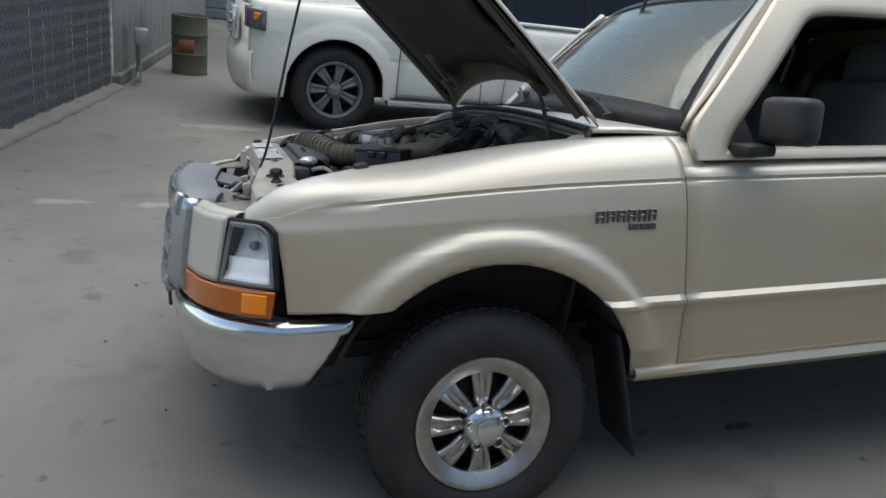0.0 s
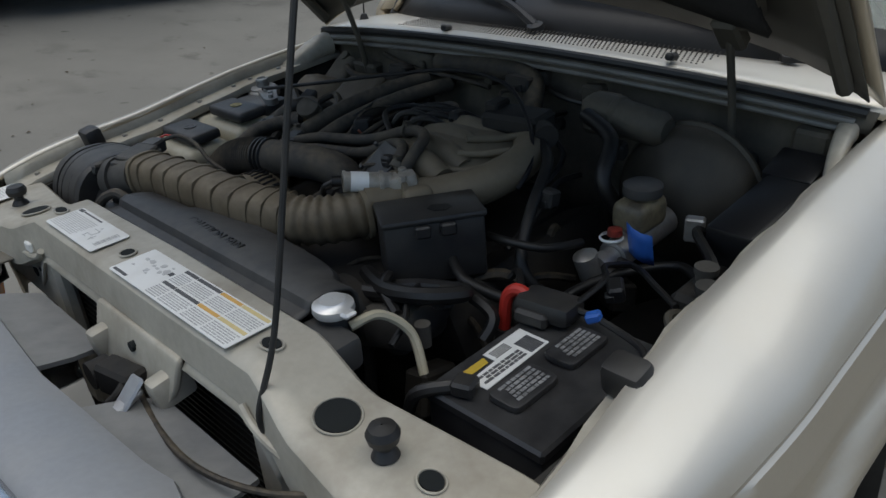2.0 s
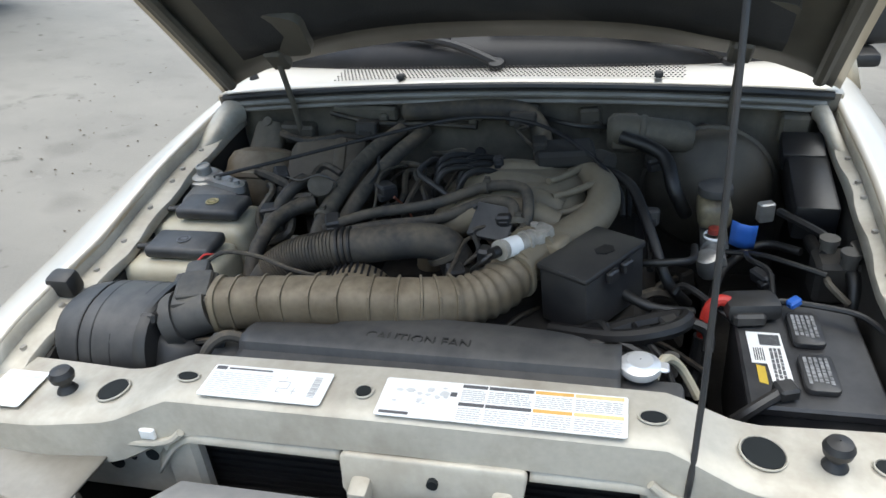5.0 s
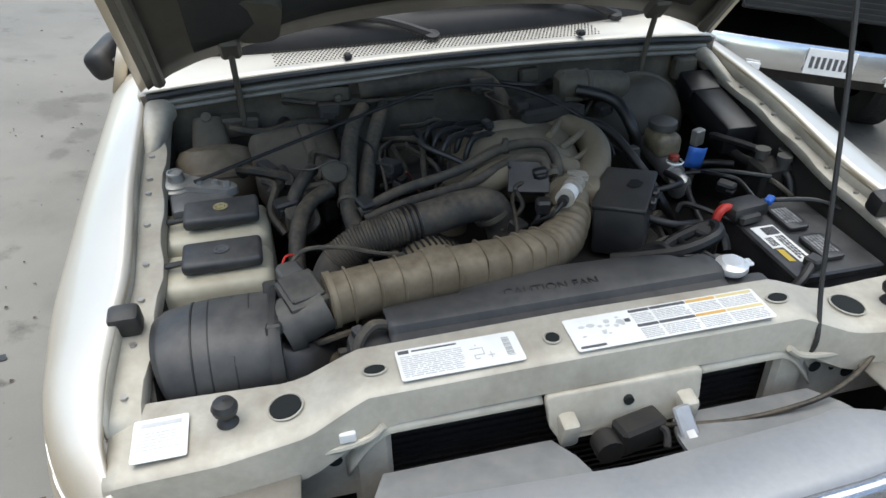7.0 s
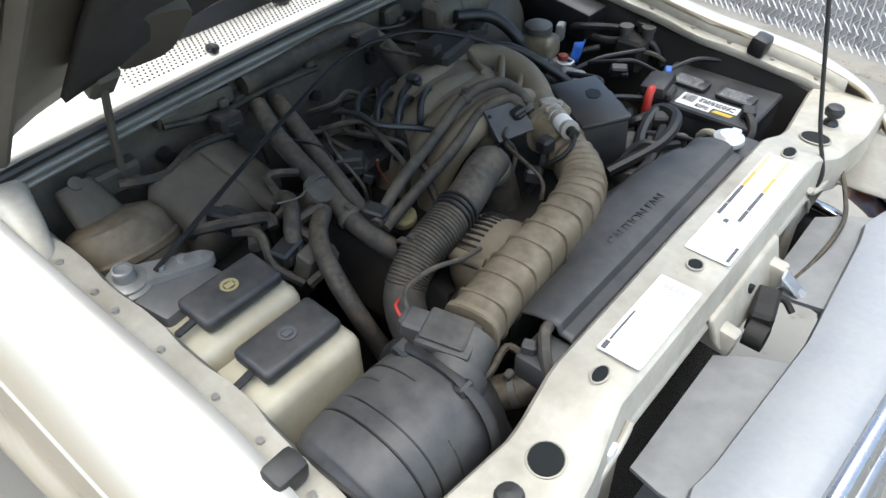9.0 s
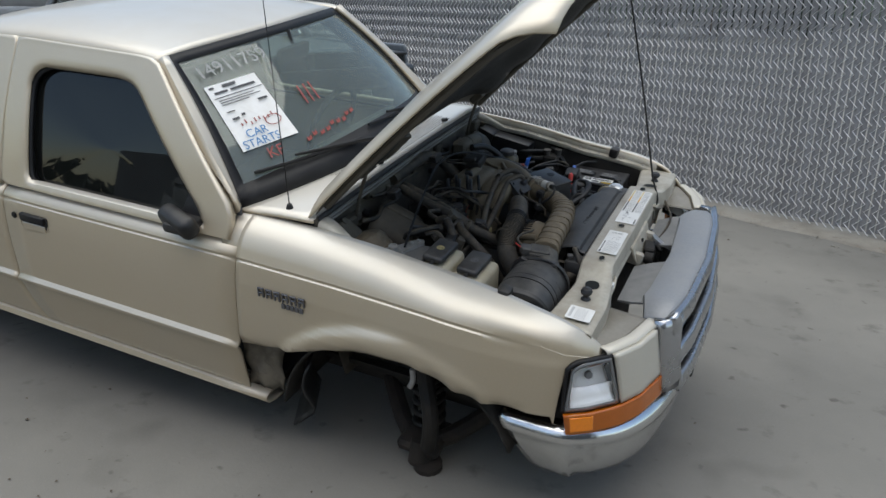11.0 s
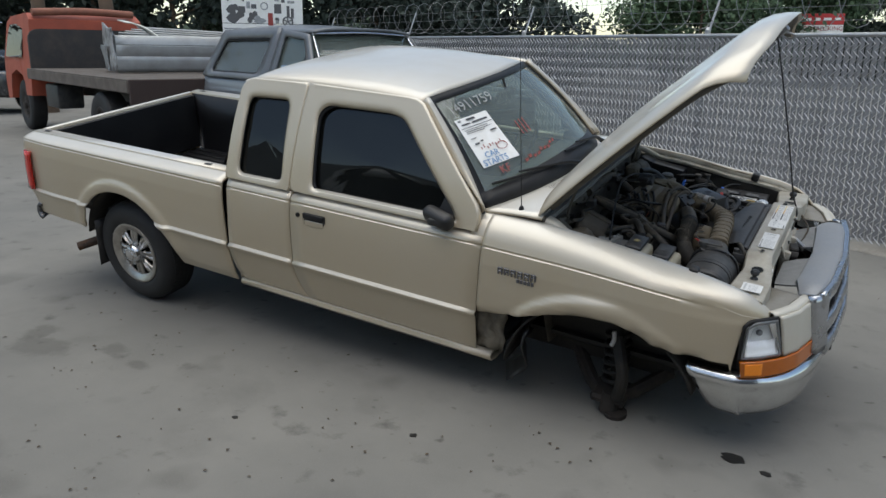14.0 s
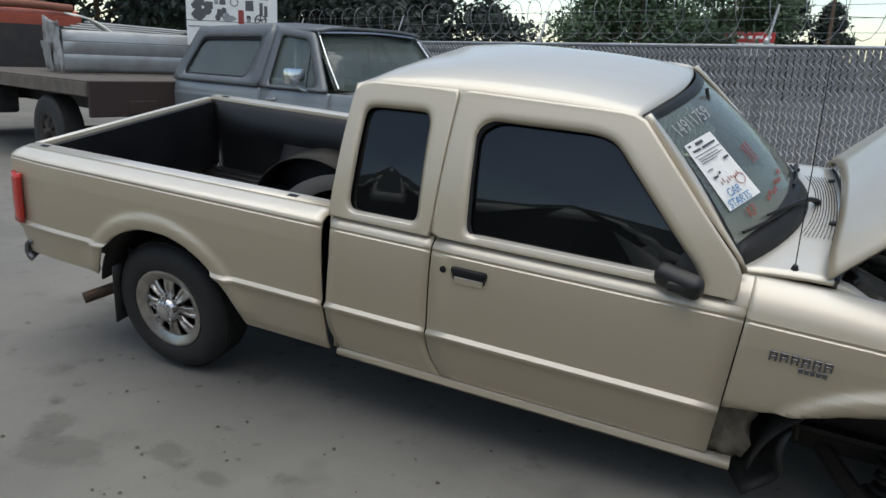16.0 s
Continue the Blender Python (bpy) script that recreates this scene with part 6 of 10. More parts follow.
add_cyl(bm, (0.260, 0.083, 1.0785), (0.256, 0.0855, 1.078), 0.0180, None, 22)
add_cyl(bm, (0.212, 0.117, 1.069), (0.206, 0.121, 1.068), 0.0195, None, 22)
add_box(bm, (0.180, 0.139, 1.062), (0.050, 0.036, 0.036), (0, 6, -35), 0.008, 2)
add_cyl(bm, (0.170, 0.130, 1.075), (0.170, 0.130, 1.084), 0.007, None, 6)
add_cyl(bm, (0.190, 0.152, 1.072), (0.190, 0.152, 1.081), 0.007, None, 6)
part("idle_air_valve", bm, surf("dusty_bright_metal", (0.36, 0.335, 0.29), 0.55, 0.15, (0.16, 0.135, 0.10), 0.6, 40, 120, 0.1, 0.002, dust_sky_up=0.12), manifold, "bright metal idle valve with a paper tag")
bm = bmesh.new()
add_cyl(bm, (0.250, 0.0897, 1.0765), (0.226, 0.1067, 1.0718), 0.0170, None, 22)
part("valve_tag", bm, PAPER, manifold, "white paper tag")
bm = bmesh.new()
add_cyl(bm, (0.262, 0.081, 1.079), (0.275, 0.072, 1.081), 0.010, None, 12)
add_tube(bm, [(0.272, 0.074, 1.08), (0.282, 0.060, 1.072), (0.276, 0.045, 1.055), (0.262, 0.035, 1.04), (0.24, 0.03, 1.02)], 0.0045, 7, 6)
part("valve_lead", bm, SHADEBLACK, manifold, "black plug and lead of the idle valve")
bm = bmesh.new()
add_box(bm, (0.228, 0.055, 1.050), (0.028, 0.03, 0.03), (0, 0, -10), 0.005)
add_tube(bm, [(0.23, 0.05, 1.04), (0.235, 0.03, 1.0), (0.22, 0.02, 0.96)], 0.006, 7, 5)
part("valve_plug", bm, BLACKPLASTIC, manifold)
bm = bmesh.new()
add_box(bm, (0.138, 0.055, 1.058), (0.055, 0.070, 0.030), (0, 38, -18), 0.004)
add_box(bm, (0.146, 0.052, 1.070), (0.066, 0.080, 0.005), (0, 38, -18), 0.001)
for du, dv in ((-0.026, -0.034), (-0.026, 0.034), (0.026, -0.034), (0.026, 0.034)):
    add_cyl(bm, (0.146 + du * 0.75, 0.052 + dv, 1.072 - du * 0.6), (0.150 + du * 0.75, 0.052 + dv, 1.078 - du * 0.6), 0.004, None, 8)
part("vacuum_module", bm, GREYPLASTIC, manifold, "grey metal vacuum module")

# black box beside the duct
bm = bmesh.new()
M = Matrix.Translation((0.211, 0.232, 1.016)) @ Matrix.Rotation(radians(-34), 4, "Z") @ Matrix.Rotation(radians(3), 4, "X")
vs = add_box(bm, (0, 0, -0.018), (0.160, 0.098, 0.108), bevel=0.006, seg=2)
bmesh.ops.transform(bm, matrix=M, verts=bm.verts)
BOXPLASTIC = surf("scuffed_black_box", (0.016, 0.0163, 0.0175), 0.42, 0, (0.055, 0.052, 0.047), 0.45, 10, 150, 0.08, 0.001, vary=0.2, dust_sky_up=0.10)
bx = part("control_box", bm, BOXPLASTIC, engine, "dusty black plastic control box")
bm = bmesh.new()
vs = add_box(bm, (0, 0, 0.034), (0.167, 0.104, 0.012), bevel=0.005, seg=2)
for u in (-1, 1):
    add_box(bm, (0.02 * u, 0.056, 0.02), (0.025, 0.012, 0.02), bevel=0.003)
bmesh.ops.transform(bm, matrix=M, verts=bm.verts)
part("box_lid", bm, BOXPLASTIC, bx, "dusty lid with an oil mark")
bm = bmesh.new()
add_prism(bm, [(0.0, 0.0), (0.025, -0.004), (0.034, 0.008), (0.026, 0.022), (0.008, 0.026), (-0.004, 0.014)], M @ Matrix.Translation((-0.03, 0.005, 0.0405)), 0.0008)
part("oil_mark", bm, BLACKTRIM, bx, "dark oily mark", 0)

# ribbed air duct, air filter, flow sensor
path = [(0.393, -0.374, 1.032), (0.384, -0.30, 1.034), (0.376, -0.22, 1.035), (0.369, -0.13, 1.034), (0.357, -0.05, 1.029), (0.341, 0.0, 1.024), (0.316, 0.044, 1.018), (0.280, 0.080, 1.018), (0.230, 0.104, 1.022)]


def duct_section(t):
    """A flattened tube: even segments, then tight bellows towards the throttle."""
    if t < 0.66:
        k = 1 + 0.02 * math.sin(math.pi * ((t / 0.66 * 10) % 1))
        return squircle(0.040 * k, 0.039 * k, 0.72)
    b = 1 + 0.055 * math.sin((t - 0.66) / 0.34 * 2 * math.pi * 7.5)
    return squircle((0.040 - 0.004 * (t - 0.66)) * b, 0.039 * b, 0.85)


bm = bmesh.new()
add_loft(bm, path, duct_section, 16, False)
duct = part("air_duct", bm, TANPLASTIC, engine, "dusty tan ribbed intake duct", 50)
P = smooth_path(path, 16)
for k in range(11):
    i = 1 + round(k * 0.066 * (len(P) - 1))
    d = (P[i + 1] - P[i - 1]).normalized()
    bm = bmesh.new()
    wide = [(a * (1.085 if abs(b) > 0.026 else 1.05), b * (1.10 if abs(a) > 0.026 else 1.05)) for a, b in squircle(0.0405, 0.0395, 0.66)]
    add_loft(bm, [P[i] - d * 0.0032, P[i] - d * 0.0018, P[i] + d * 0.0018, P[i] + d * 0.0032], lambda t: wide if 0.2 < t < 0.8 else squircle(0.039, 0.038, 0.7), 1)
    part("duct_rib", bm, TANPLASTIC, duct)
for p, q in ((P[0], P[2]), (P[-1], P[-3])):
    bm = bmesh.new()
    d = (q - p).normalized()
    add_loft(bm, [p + d * 0.003, p + d * 0.004, p + d * 0.012, p + d * 0.013], lambda t: squircle(0.0445, 0.0435, 0.72) if 0.2 < t < 0.8 else squircle(0.039, 0.038, 0.72), 1)
    add_box(bm, p + d * 0.008 + Vector((0, 0, -0.047)), (0.014, 0.016, 0.010), bevel=0.002)
    part("hose_clamp", bm, TANMETAL, duct, "thin tarnished hose clamp")
bm = bmesh.new()
add_cyl(bm, (0.402, -0.378, 1.028), (0.418, -0.445, 1.010), 0.0375, 0.041, 24)
add_cyl(bm, (0.414, -0.430, 1.014), (0.420, -0.452, 1.008), 0.047, None, 24)
add_box(bm, (0.388, -0.412, 1.046), (0.080, 0.070, 0.028), (0, 6, 18), 0.006, 2)
add_box(bm, (0.386, -0.412, 1.063), (0.066, 0.056, 0.010), (0, 6, 18), 0.003)
sensor = part("flow_sensor", bm, SENSOR, duct, "grey air-flow sensor housing")
bm = bmesh.new()
add_box(bm, (0.343, -0.428, 1.060), (0.034, 0.040, 0.026), (0, 6, 18), 0.004)
add_box(bm, (0.330, -0.432, 1.064), (0.016, 0.030, 0.018), (0, 6, 18), 0.003)
part("sensor_plug", bm, GREYPLASTIC, sensor, "grey plug with a red wire")
bm = bmesh.new()
add_tube(bm, [(0.330, -0.428, 1.066), (0.300, -0.40, 1.075), (0.295, -0.34, 1.068), (0.305, -0.28, 1.052), (0.30, -0.23, 1.035)], 0.0042, 7, 6)
part("sensor_wire", bm, GREYHOSE, sensor, "thin grey wiring sleeve")
bm = bmesh.new()
add_tube(bm, [(0.332, -0.440, 1.066), (0.310, -0.432, 1.074), (0.300, -0.415, 1.068)], 0.0022, 6, 6)
part("red_wire", bm, REDRUBBER, sensor, "thin red wire")
# air filter: a squat barrel whose top is crossed by raised bands, with an end plate towards the engine
bm = bmesh.new()
FILTER = [(0.400, -0.628, 0.925), (0.400, -0.618, 0.928), (0.401, -0.60, 0.932), (0.402, -0.57, 0.936), (0.403, -0.535, 0.938), (0.404, -0.50, 0.938), (0.405, -0.466, 0.938)]


def filter_section(t):
    k = lerp_table([(0, 0.55), (0.04, 0.80), (0.10, 0.93), (0.22, 0.985), (0.5, 1.0), (1, 1.0)], t)
    return squircle(0.103 * k, 0.112 * k, 0.84, 40)


add_loft(bm, FILTER, filter_section, 8)
housing = part("air_filter_housing", bm, GREYPLASTIC, engine, "black barrel-shaped air-filter housing with raised bands", 40)
for y in (-0.588, -0.562, -0.525, -0.498):
    bm = bmesh.new()
    k = lerp_table([(-0.60, 0.985), (-0.54, 1.0)], y)
    add_loft(bm, [(0.403, y - 0.0022, 0.9365), (0.403, y - 0.0012, 0.9365), (0.403, y + 0.0012, 0.9365), (0.403, y + 0.0022, 0.9365)], lambda t: squircle(0.1040 * k, 0.1135 * k, 0.84, 40) if 0.2 < t < 0.8 else squircle(0.1000 * k, 0.1090 * k, 0.84, 40), 1)
    part("housing_band", bm, SHADEBLACK, housing)
bm = bmesh.new()
add_loft(bm, [(0.404, -0.468, 0.938), (0.404, -0.466, 0.938), (0.405, -0.456, 0.938), (0.405, -0.454, 0.938)], lambda t: squircle(0.110, 0.119, 0.74, 40) if 0.2 < t < 0.8 else squircle(0.106, 0.115, 0.74, 40), 1)
add_loft(bm, [(0.406, -0.456, 0.940), (0.408, -0.446, 0.960), (0.412, -0.438, 0.985), (0.414, -0.432, 1.000)], lambda t: squircle(0.106 - 0.060 * t, 0.105 - 0.058 * t, 0.8, 40), 6)
add_box(bm, (0.350, -0.462, 1.040), (0.030, 0.026, 0.020), (0, 20, 0), 0.004)
add_box(bm, (0.450, -0.462, 1.038), (0.030, 0.026, 0.020), (0, -20, 0), 0.004)
part("filter_lid", bm, BLACKPLASTIC, engine, "black air-filter lid with spring clips")

# upper radiator hose, other hoses and pipes
RAD = [(0.40, -0.35, 0.86), (0.31, -0.375, 0.92), (0.252, -0.358, 0.985), (0.236, -0.31, 1.026), (0.230, -0.24, 1.046), (0.214, -0.155, 1.053), (0.185, -0.075, 1.048), (0.170, -0.030, 1.028), (0.172, -0.008, 0.975), (0.19, 0.0, 0.88)]
bm = bmesh.new()
add_tube(bm, RAD, 0.033, 18, 10)
big = part("radiator_hose", bm, GREYHOSE, engine, "thick dusty grey-black radiator hose", 60)
PP = smooth_path(RAD, 26)
bm = bmesh.new()
for i in range(62, 112, 2):
    add_lathe(bm, [(0.0325, -0.0014), (0.0358, 0), (0.0325, 0.0014)], PP[i], (PP[i + 1] - PP[i - 1]), 18)
part("corrugation", bm, GREYHOSE, big, "fine corrugation of the hose")["kind"] = "stuff"
bm = bmesh.new()
for i in (113, 116, 119):
    add_lathe(bm, [(0.033, -0.0035), (0.0372, -0.002), (0.0372, 0.002), (0.033, 0.0035)], PP[i], (PP[i + 1] - PP[i - 1]), 20)
part("hose_joint", bm, SHADEBLACK, big, "black rubber joint bands on the hose")
pipes = [
    ([(0.125, -0.285, 1.030), (0.10, -0.20, 1.052), (0.07, -0.08, 1.062), (0.06, 0.03, 1.098), (0.085, 0.10, 1.108), (0.13, 0.115, 1.09), (0.16, 0.11, 1.06)], 0.0105, "twin vacuum hose over the engine"),
    ([(0.135, -0.275, 1.020), (0.125, -0.18, 1.040), (0.105, -0.06, 1.050), (0.10, 0.03, 1.085), (0.125, 0.085, 1.095), (0.155, 0.09, 1.07)], 0.0105, "twin vacuum hose over the engine"),
    ([(-0.24, -0.22, 1.09), (-0.14, -0.26, 1.08), (-0.02, -0.285, 1.06), (0.08, -0.30, 1.03), (0.16, -0.29, 1.0), (0.20, -0.24, 0.96)], 0.018, "heater hose"),
    ([(-0.26, -0.17, 1.08), (-0.14, -0.21, 1.07), (0.0, -0.25, 1.04), (0.10, -0.27, 1.0)], 0.017, "heater hose"),
    ([(-0.28, -0.22, 1.12), (-0.27, -0.05, 1.13), (-0.26, 0.06, 1.125), (-0.22, 0.10, 1.09), (-0.16, 0.11, 1.04)], 0.022, "thick hose along the firewall"),
    ([(0.03, -0.38, 0.90), (0.08, -0.40, 0.97), (0.06, -0.405, 1.04), (0.02, -0.37, 1.075), (-0.02, -0.36, 1.06)], 0.014, "bent black hose"),
    ([(0.25, -0.405, 0.90), (0.20, -0.415, 0.98), (0.13, -0.40, 1.03), (0.08, -0.37, 1.045), (0.05, -0.33, 1.05)], 0.016, "bent black hose"),
    ([(-0.08, 0.22, 1.08), (-0.02, 0.29, 1.07), (0.08, 0.33, 1.02), (0.14, 0.36, 0.96), (0.12, 0.40, 0.90)], 0.010, "black hose"),
    ([(-0.16, 0.27, 1.11), (-0.12, 0.35, 1.09), (-0.06, 0.375, 1.04), (-0.08, 0.40, 0.98)], 0.014, "black brake vacuum hose"),
    ([(0.15, 0.30, 1.0), (0.16, 0.36, 1.01), (0.13, 0.40, 1.0), (0.05, 0.41, 0.98)], 0.007, "thin black line"),
    ([(0.24, 0.43, 0.90), (0.14, 0.44, 0.93), (0.05, 0.47, 0.94), (-0.02, 0.54, 0.95), (0.02, 0.60, 0.96)], 0.008, "thin black line"),
    ([(0.20, 0.26, 0.985), (0.24, 0.33, 0.97), (0.22, 0.40, 0.95)], 0.009, "thin black line"),
    ([(-0.27, 0.62, 1.0), (-0.12, 0.63, 0.97), (0.02, 0.62, 0.97), (0.12, 0.66, 0.98), (0.16, 0.66, 0.93)], 0.012, "black hose beside the inner fender"),
]
# hoses on the +y side get the blacker copy, painting that side's shade
for pts_, r, lab in pipes:
    bm = bmesh.new()
    add_tube(bm, pts_, r, 10, 7)
    part("hose", bm, SHADEBLACK if pts_[0][1] > 0.1 else GREYHOSE if lab[0] in "ht" else HOSE, engine, lab, 60)
bm = bmesh.new()
add_tube(bm, [(-0.03, -0.595, 1.062), (-0.08, -0.42, 1.09), (-0.13, -0.22, 1.125), (-0.16, -0.05, 1.15), (-0.14, 0.10, 1.145), (-0.07, 0.21, 1.11), (0.0, 0.27, 1.07), (0.05, 0.28, 1.04)], 0.0042, 8, 8)
part("throttle_cable", bm, BLACKTRIM, engine, "thin black cable looped over the engine")
for k in range(6):
    bm = bmesh.new()
    r, c = k // 3, k % 3
    x0, y0 = -0.095 + 0.045 * c + 0.012 * r, -0.105 + 0.050 * r + 0.008 * c
    add_tube(bm, [(x0, y0, 1.030), (x0, y0, 1.062), (x0 - 0.012, y0 + 0.018, 1.083 + 0.004 * c), (x0 - 0.028, y0 + 0.055, 1.082 + 0.006 * c), (x0 - 0.048, y0 + 0.095, 1.062), (x0 - 0.055, y0 + 0.105, 1.02)], 0.0066, 8, 6)
    add_cyl(bm, (x0, y0, 1.000), (x0, y0, 1.040), 0.0135, 0.011, 12)
    add_cyl(bm, (x0, y0, 1.026), (x0, y0, 1.031), 0.0155, None, 12)
    part("spark_plug_lead", bm, SHADEBLACK, engine, "black spark-plug lead with its boot")
bm = bmesh.new()
add_tube(bm, [(0.02, -0.17, 1.05), (0.0, -0.15, 1.01), (0.01, -0.13, 0.96)], 0.0025, 7, 6)
part("orange_wire", bm, surf("orange_wire", (0.22, 0.06, 0.03), 0.6, 0, None, 0, 20, 90, 0), engine, "orange wire")
bm = bmesh.new()
add_box(bm, (-0.10, 0.16, 1.098), (0.08, 0.12, 0.035), (0, 0, 8), 0.008)
add_box(bm, (-0.10, 0.11, 1.118), (0.05, 0.03, 0.02), (0, 0, 8), 0.004)
add_cyl(bm, (-0.09, 0.225, 1.09), (-0.07, 0.25, 1.09), 0.022, None, 14)
part("ignition_coil", bm, APRON, engine, "dusty ignition coil pack")
bm = bmesh.new()
add_box(bm, (-0.10, -0.10, 0.99), (0.16, 0.18, 0.05), bevel=0.01)
part("engine_cover", bm, DARKVOID, engine)
# alternator
bm = bmesh.new()
add_lathe(bm, [(0.001, -0.004), (0.03, 0.0), (0.056, 0.008), (0.071, 0.024), (0.076, 0.05), (0.074, 0.078), (0.066, 0.10), (0.050, 0.112), (0.001, 0.116)], (0.225, -0.183, 0.958), (0.75, 0.12, 0.05), 32)
for a in (0.6, 2.4, 4.4):
    add_cyl(bm, (0.25, -0.185 + 0.075 * math.cos(a), 0.955 + 0.075 * math.sin(a)), (0.31, -0.175 + 0.075 * math.cos(a), 0.955 + 0.075 * math.sin(a)), 0.012, None, 10)
alt = part("alternator", bm, TANMETAL, engine, "dusty alternator with cooling slots", 40)
for k in range(14):
    a = radians(34 + 8.5 * k)
    bm = bmesh.new()
    add_box(bm, (0.268, -0.176 + 0.0745 * math.cos(a), 0.961 + 0.0745 * math.sin(a)), (0.034, 0.0042, 0.006), (math.degrees(a) - 90, 0, 9), 0.0)
    part("cooling_slot", bm, BLACKTRIM, alt, "", 0)
bm = bmesh.new()
add_lathe(bm, [(0.024, 0.0), (0.026, 0.004), (0.025, 0.014), (0.021, 0.018), (0.001, 0.019)], (0.102, -0.20, 0.972), (0.1, -0.1, 1), 24)
part("oil_filler_cap", bm, surf("yellow_dusty_cap", (0.33, 0.29, 0.13), 0.6, 0, (0.22, 0.18, 0.12), 0.5, 20, 90, 0.05), engine, "dusty yellow oil filler cap")
bm = bmesh.new()
add_lathe(bm, [(0.012, 0.0), (0.013, 0.002), (0.013, 0.004), (0.0115, 0.004), (0.011, 0.002)], (0.102, -0.20, 0.991), (0.1, -0.1, 1), 20)
part("cap_mark", bm, surf("yellow_print", (0.55, 0.50, 0.10), 0.6, 0, None, 0, 20, 90, 0), engine)

# valve, canister and pipes at the rear corner
bm = bmesh.new()
add_lathe(bm, [(0.060, -0.005), (0.086, 0.0), (0.092, 0.012), (0.094, 0.060), (0.098, 0.064), (0.098, 0.074), (0.093, 0.078), (0.088, 0.104), (0.074, 0.124), (0.045, 0.134), (0.001, 0.136)], (-0.172, -0.566, 0.925), (-0.42, 0.02, 0.90), 40)
blower = part("blower_housing", bm, TANPLASTIC, engine, "dusty tan blower housing")
bm = bmesh.new()
add_loft(bm, [(-0.232, -0.568, 1.030), (-0.262, -0.570, 1.055), (-0.288, -0.572, 1.078), (-0.294, -0.572, 1.084)], lambda t: squircle(0.044 - 0.014 * t, 0.022 - 0.006 * t, 0.7), 6)
add_cyl(bm, (-0.285, -0.572, 1.088), (-0.276, -0.572, 1.097), 0.012, None, 10)
part("blower_bracket", bm, FIRE, blower, "dusty bracket with a bolt")
bm = bmesh.new()
add_lathe(bm, [(0.084, 0.0), (0.078, 0.012), (0.001, 0.016)], (-0.170, -0.566, 0.921), (-0.42, 0.02, 0.90), 32)
part("blower_mouth", bm, SHADEBLACK, blower, "dark mouth of the blower")
bm = bmesh.new()
add_box(bm, (-0.185, -0.385, 0.995), (0.17, 0.20, 0.12), (0, 24, 8), 0.035, 3)
add_box(bm, (-0.15, -0.35, 1.035), (0.17, 0.03, 0.03), (0, 24, 10), 0.01, 2)
add_box(bm, (-0.15, -0.42, 1.032), (0.16, 0.02, 0.025), (0, 24, 10), 0.008, 2)
part("heater_case", bm, surf("dusty_brown_case", (0.11, 0.092, 0.068), 0.75, 0, (0.06, 0.05, 0.038), 0.7, 9, 80, 0.15, 0.003, dust_sky_up=0.15), engine, "dusty brown heater case", 40)
bm = bmesh.new()
add_box(bm, (-0.005, -0.585, 1.00), (0.10, 0.12, 0.09), (0, 0, 8), 0.01, 2)
part("cruise_actuator", bm, surf("grey_actuator", (0.10, 0.10, 0.098), 0.5, 0.2, (0.19, 0.178, 0.155), 0.4, 12, 90, 0.05, dust_sky_up=0.15), engine, "grey actuator with a round cap")
bm = bmesh.new()
add_lathe(bm, [(0.038, -0.012), (0.040, -0.004), (0.039, 0.003), (0.033, 0.006), (0.0325, 0.010), (0.028, 0.013), (0.017, 0.014), (0.0155, 0.026), (0.0165, 0.028), (0.0155, 0.032), (0.012, 0.033), (0.011, 0.029), (0.001, 0.028)], (-0.056, -0.632, 1.046), (0.06, 0, 1), 32)
add_prism(bm, rounded([Vector(p) for p in ((-0.012, -0.024), (0.105, -0.015), (0.118, 0.004), (0.100, 0.018), (-0.012, 0.024))], 0.008, 3), Matrix.Translation((-0.052, -0.615, 1.040)) @ Matrix.Rotation(radians(62), 4, "Z"), 0.016)
for a, b in ((0.035, -0.004), (0.066, 0.004), (0.094, 0.002)):
    c = Matrix.Translation((-0.052, -0.615, 1.056)) @ Matrix.Rotation(radians(62), 4, "Z") @ Vector((a, b, 0))
    add_cyl(bm, c, c + Vector((0, 0, 0.008)), 0.0065, None, 8)
part("pressure_fitting", bm, surf("bright_dusty_fitting", (0.30, 0.30, 0.29), 0.42, 0.5, (0.20, 0.18, 0.15), 0.5, 30, 120, 0.08, 0.002, dust_sky_up=0.2), engine, "bright metal fitting with a round service port", 40)
bm = bmesh.new()
add_tube(bm, [(0.02, -0.395, 1.06 + 0.03 * math.cos(0)), (0.035, -0.36, 1.09), (0.03, -0.32, 1.10), (0.02, -0.29, 1.08), (0.01, -0.30, 1.05)], 0.0016, 6, 6)
part("bare_wire_loop", bm, SENSOR, engine, "thin bare wire loop")
bm = bmesh.new()
add_cyl(bm, (0.0, -0.33, 1.03), (0.03, -0.32, 1.075), 0.022, 0.018, 14)
add_cyl(bm, (0.03, -0.32, 1.075), (0.035, -0.318, 1.082), 0.026, None, 14)
add_box(bm, (0.09, -0.405, 1.015), (0.03, 0.04, 0.05), (0, 20, 10), 0.004)
add_tube(bm, [(-0.10, -0.42, 1.03), (-0.03, -0.42, 1.045), (0.02, -0.45, 1.035)], 0.012, 8, 6)
part("egr_valve", bm, FIRE, engine, "dusty valve and pipe fittings")

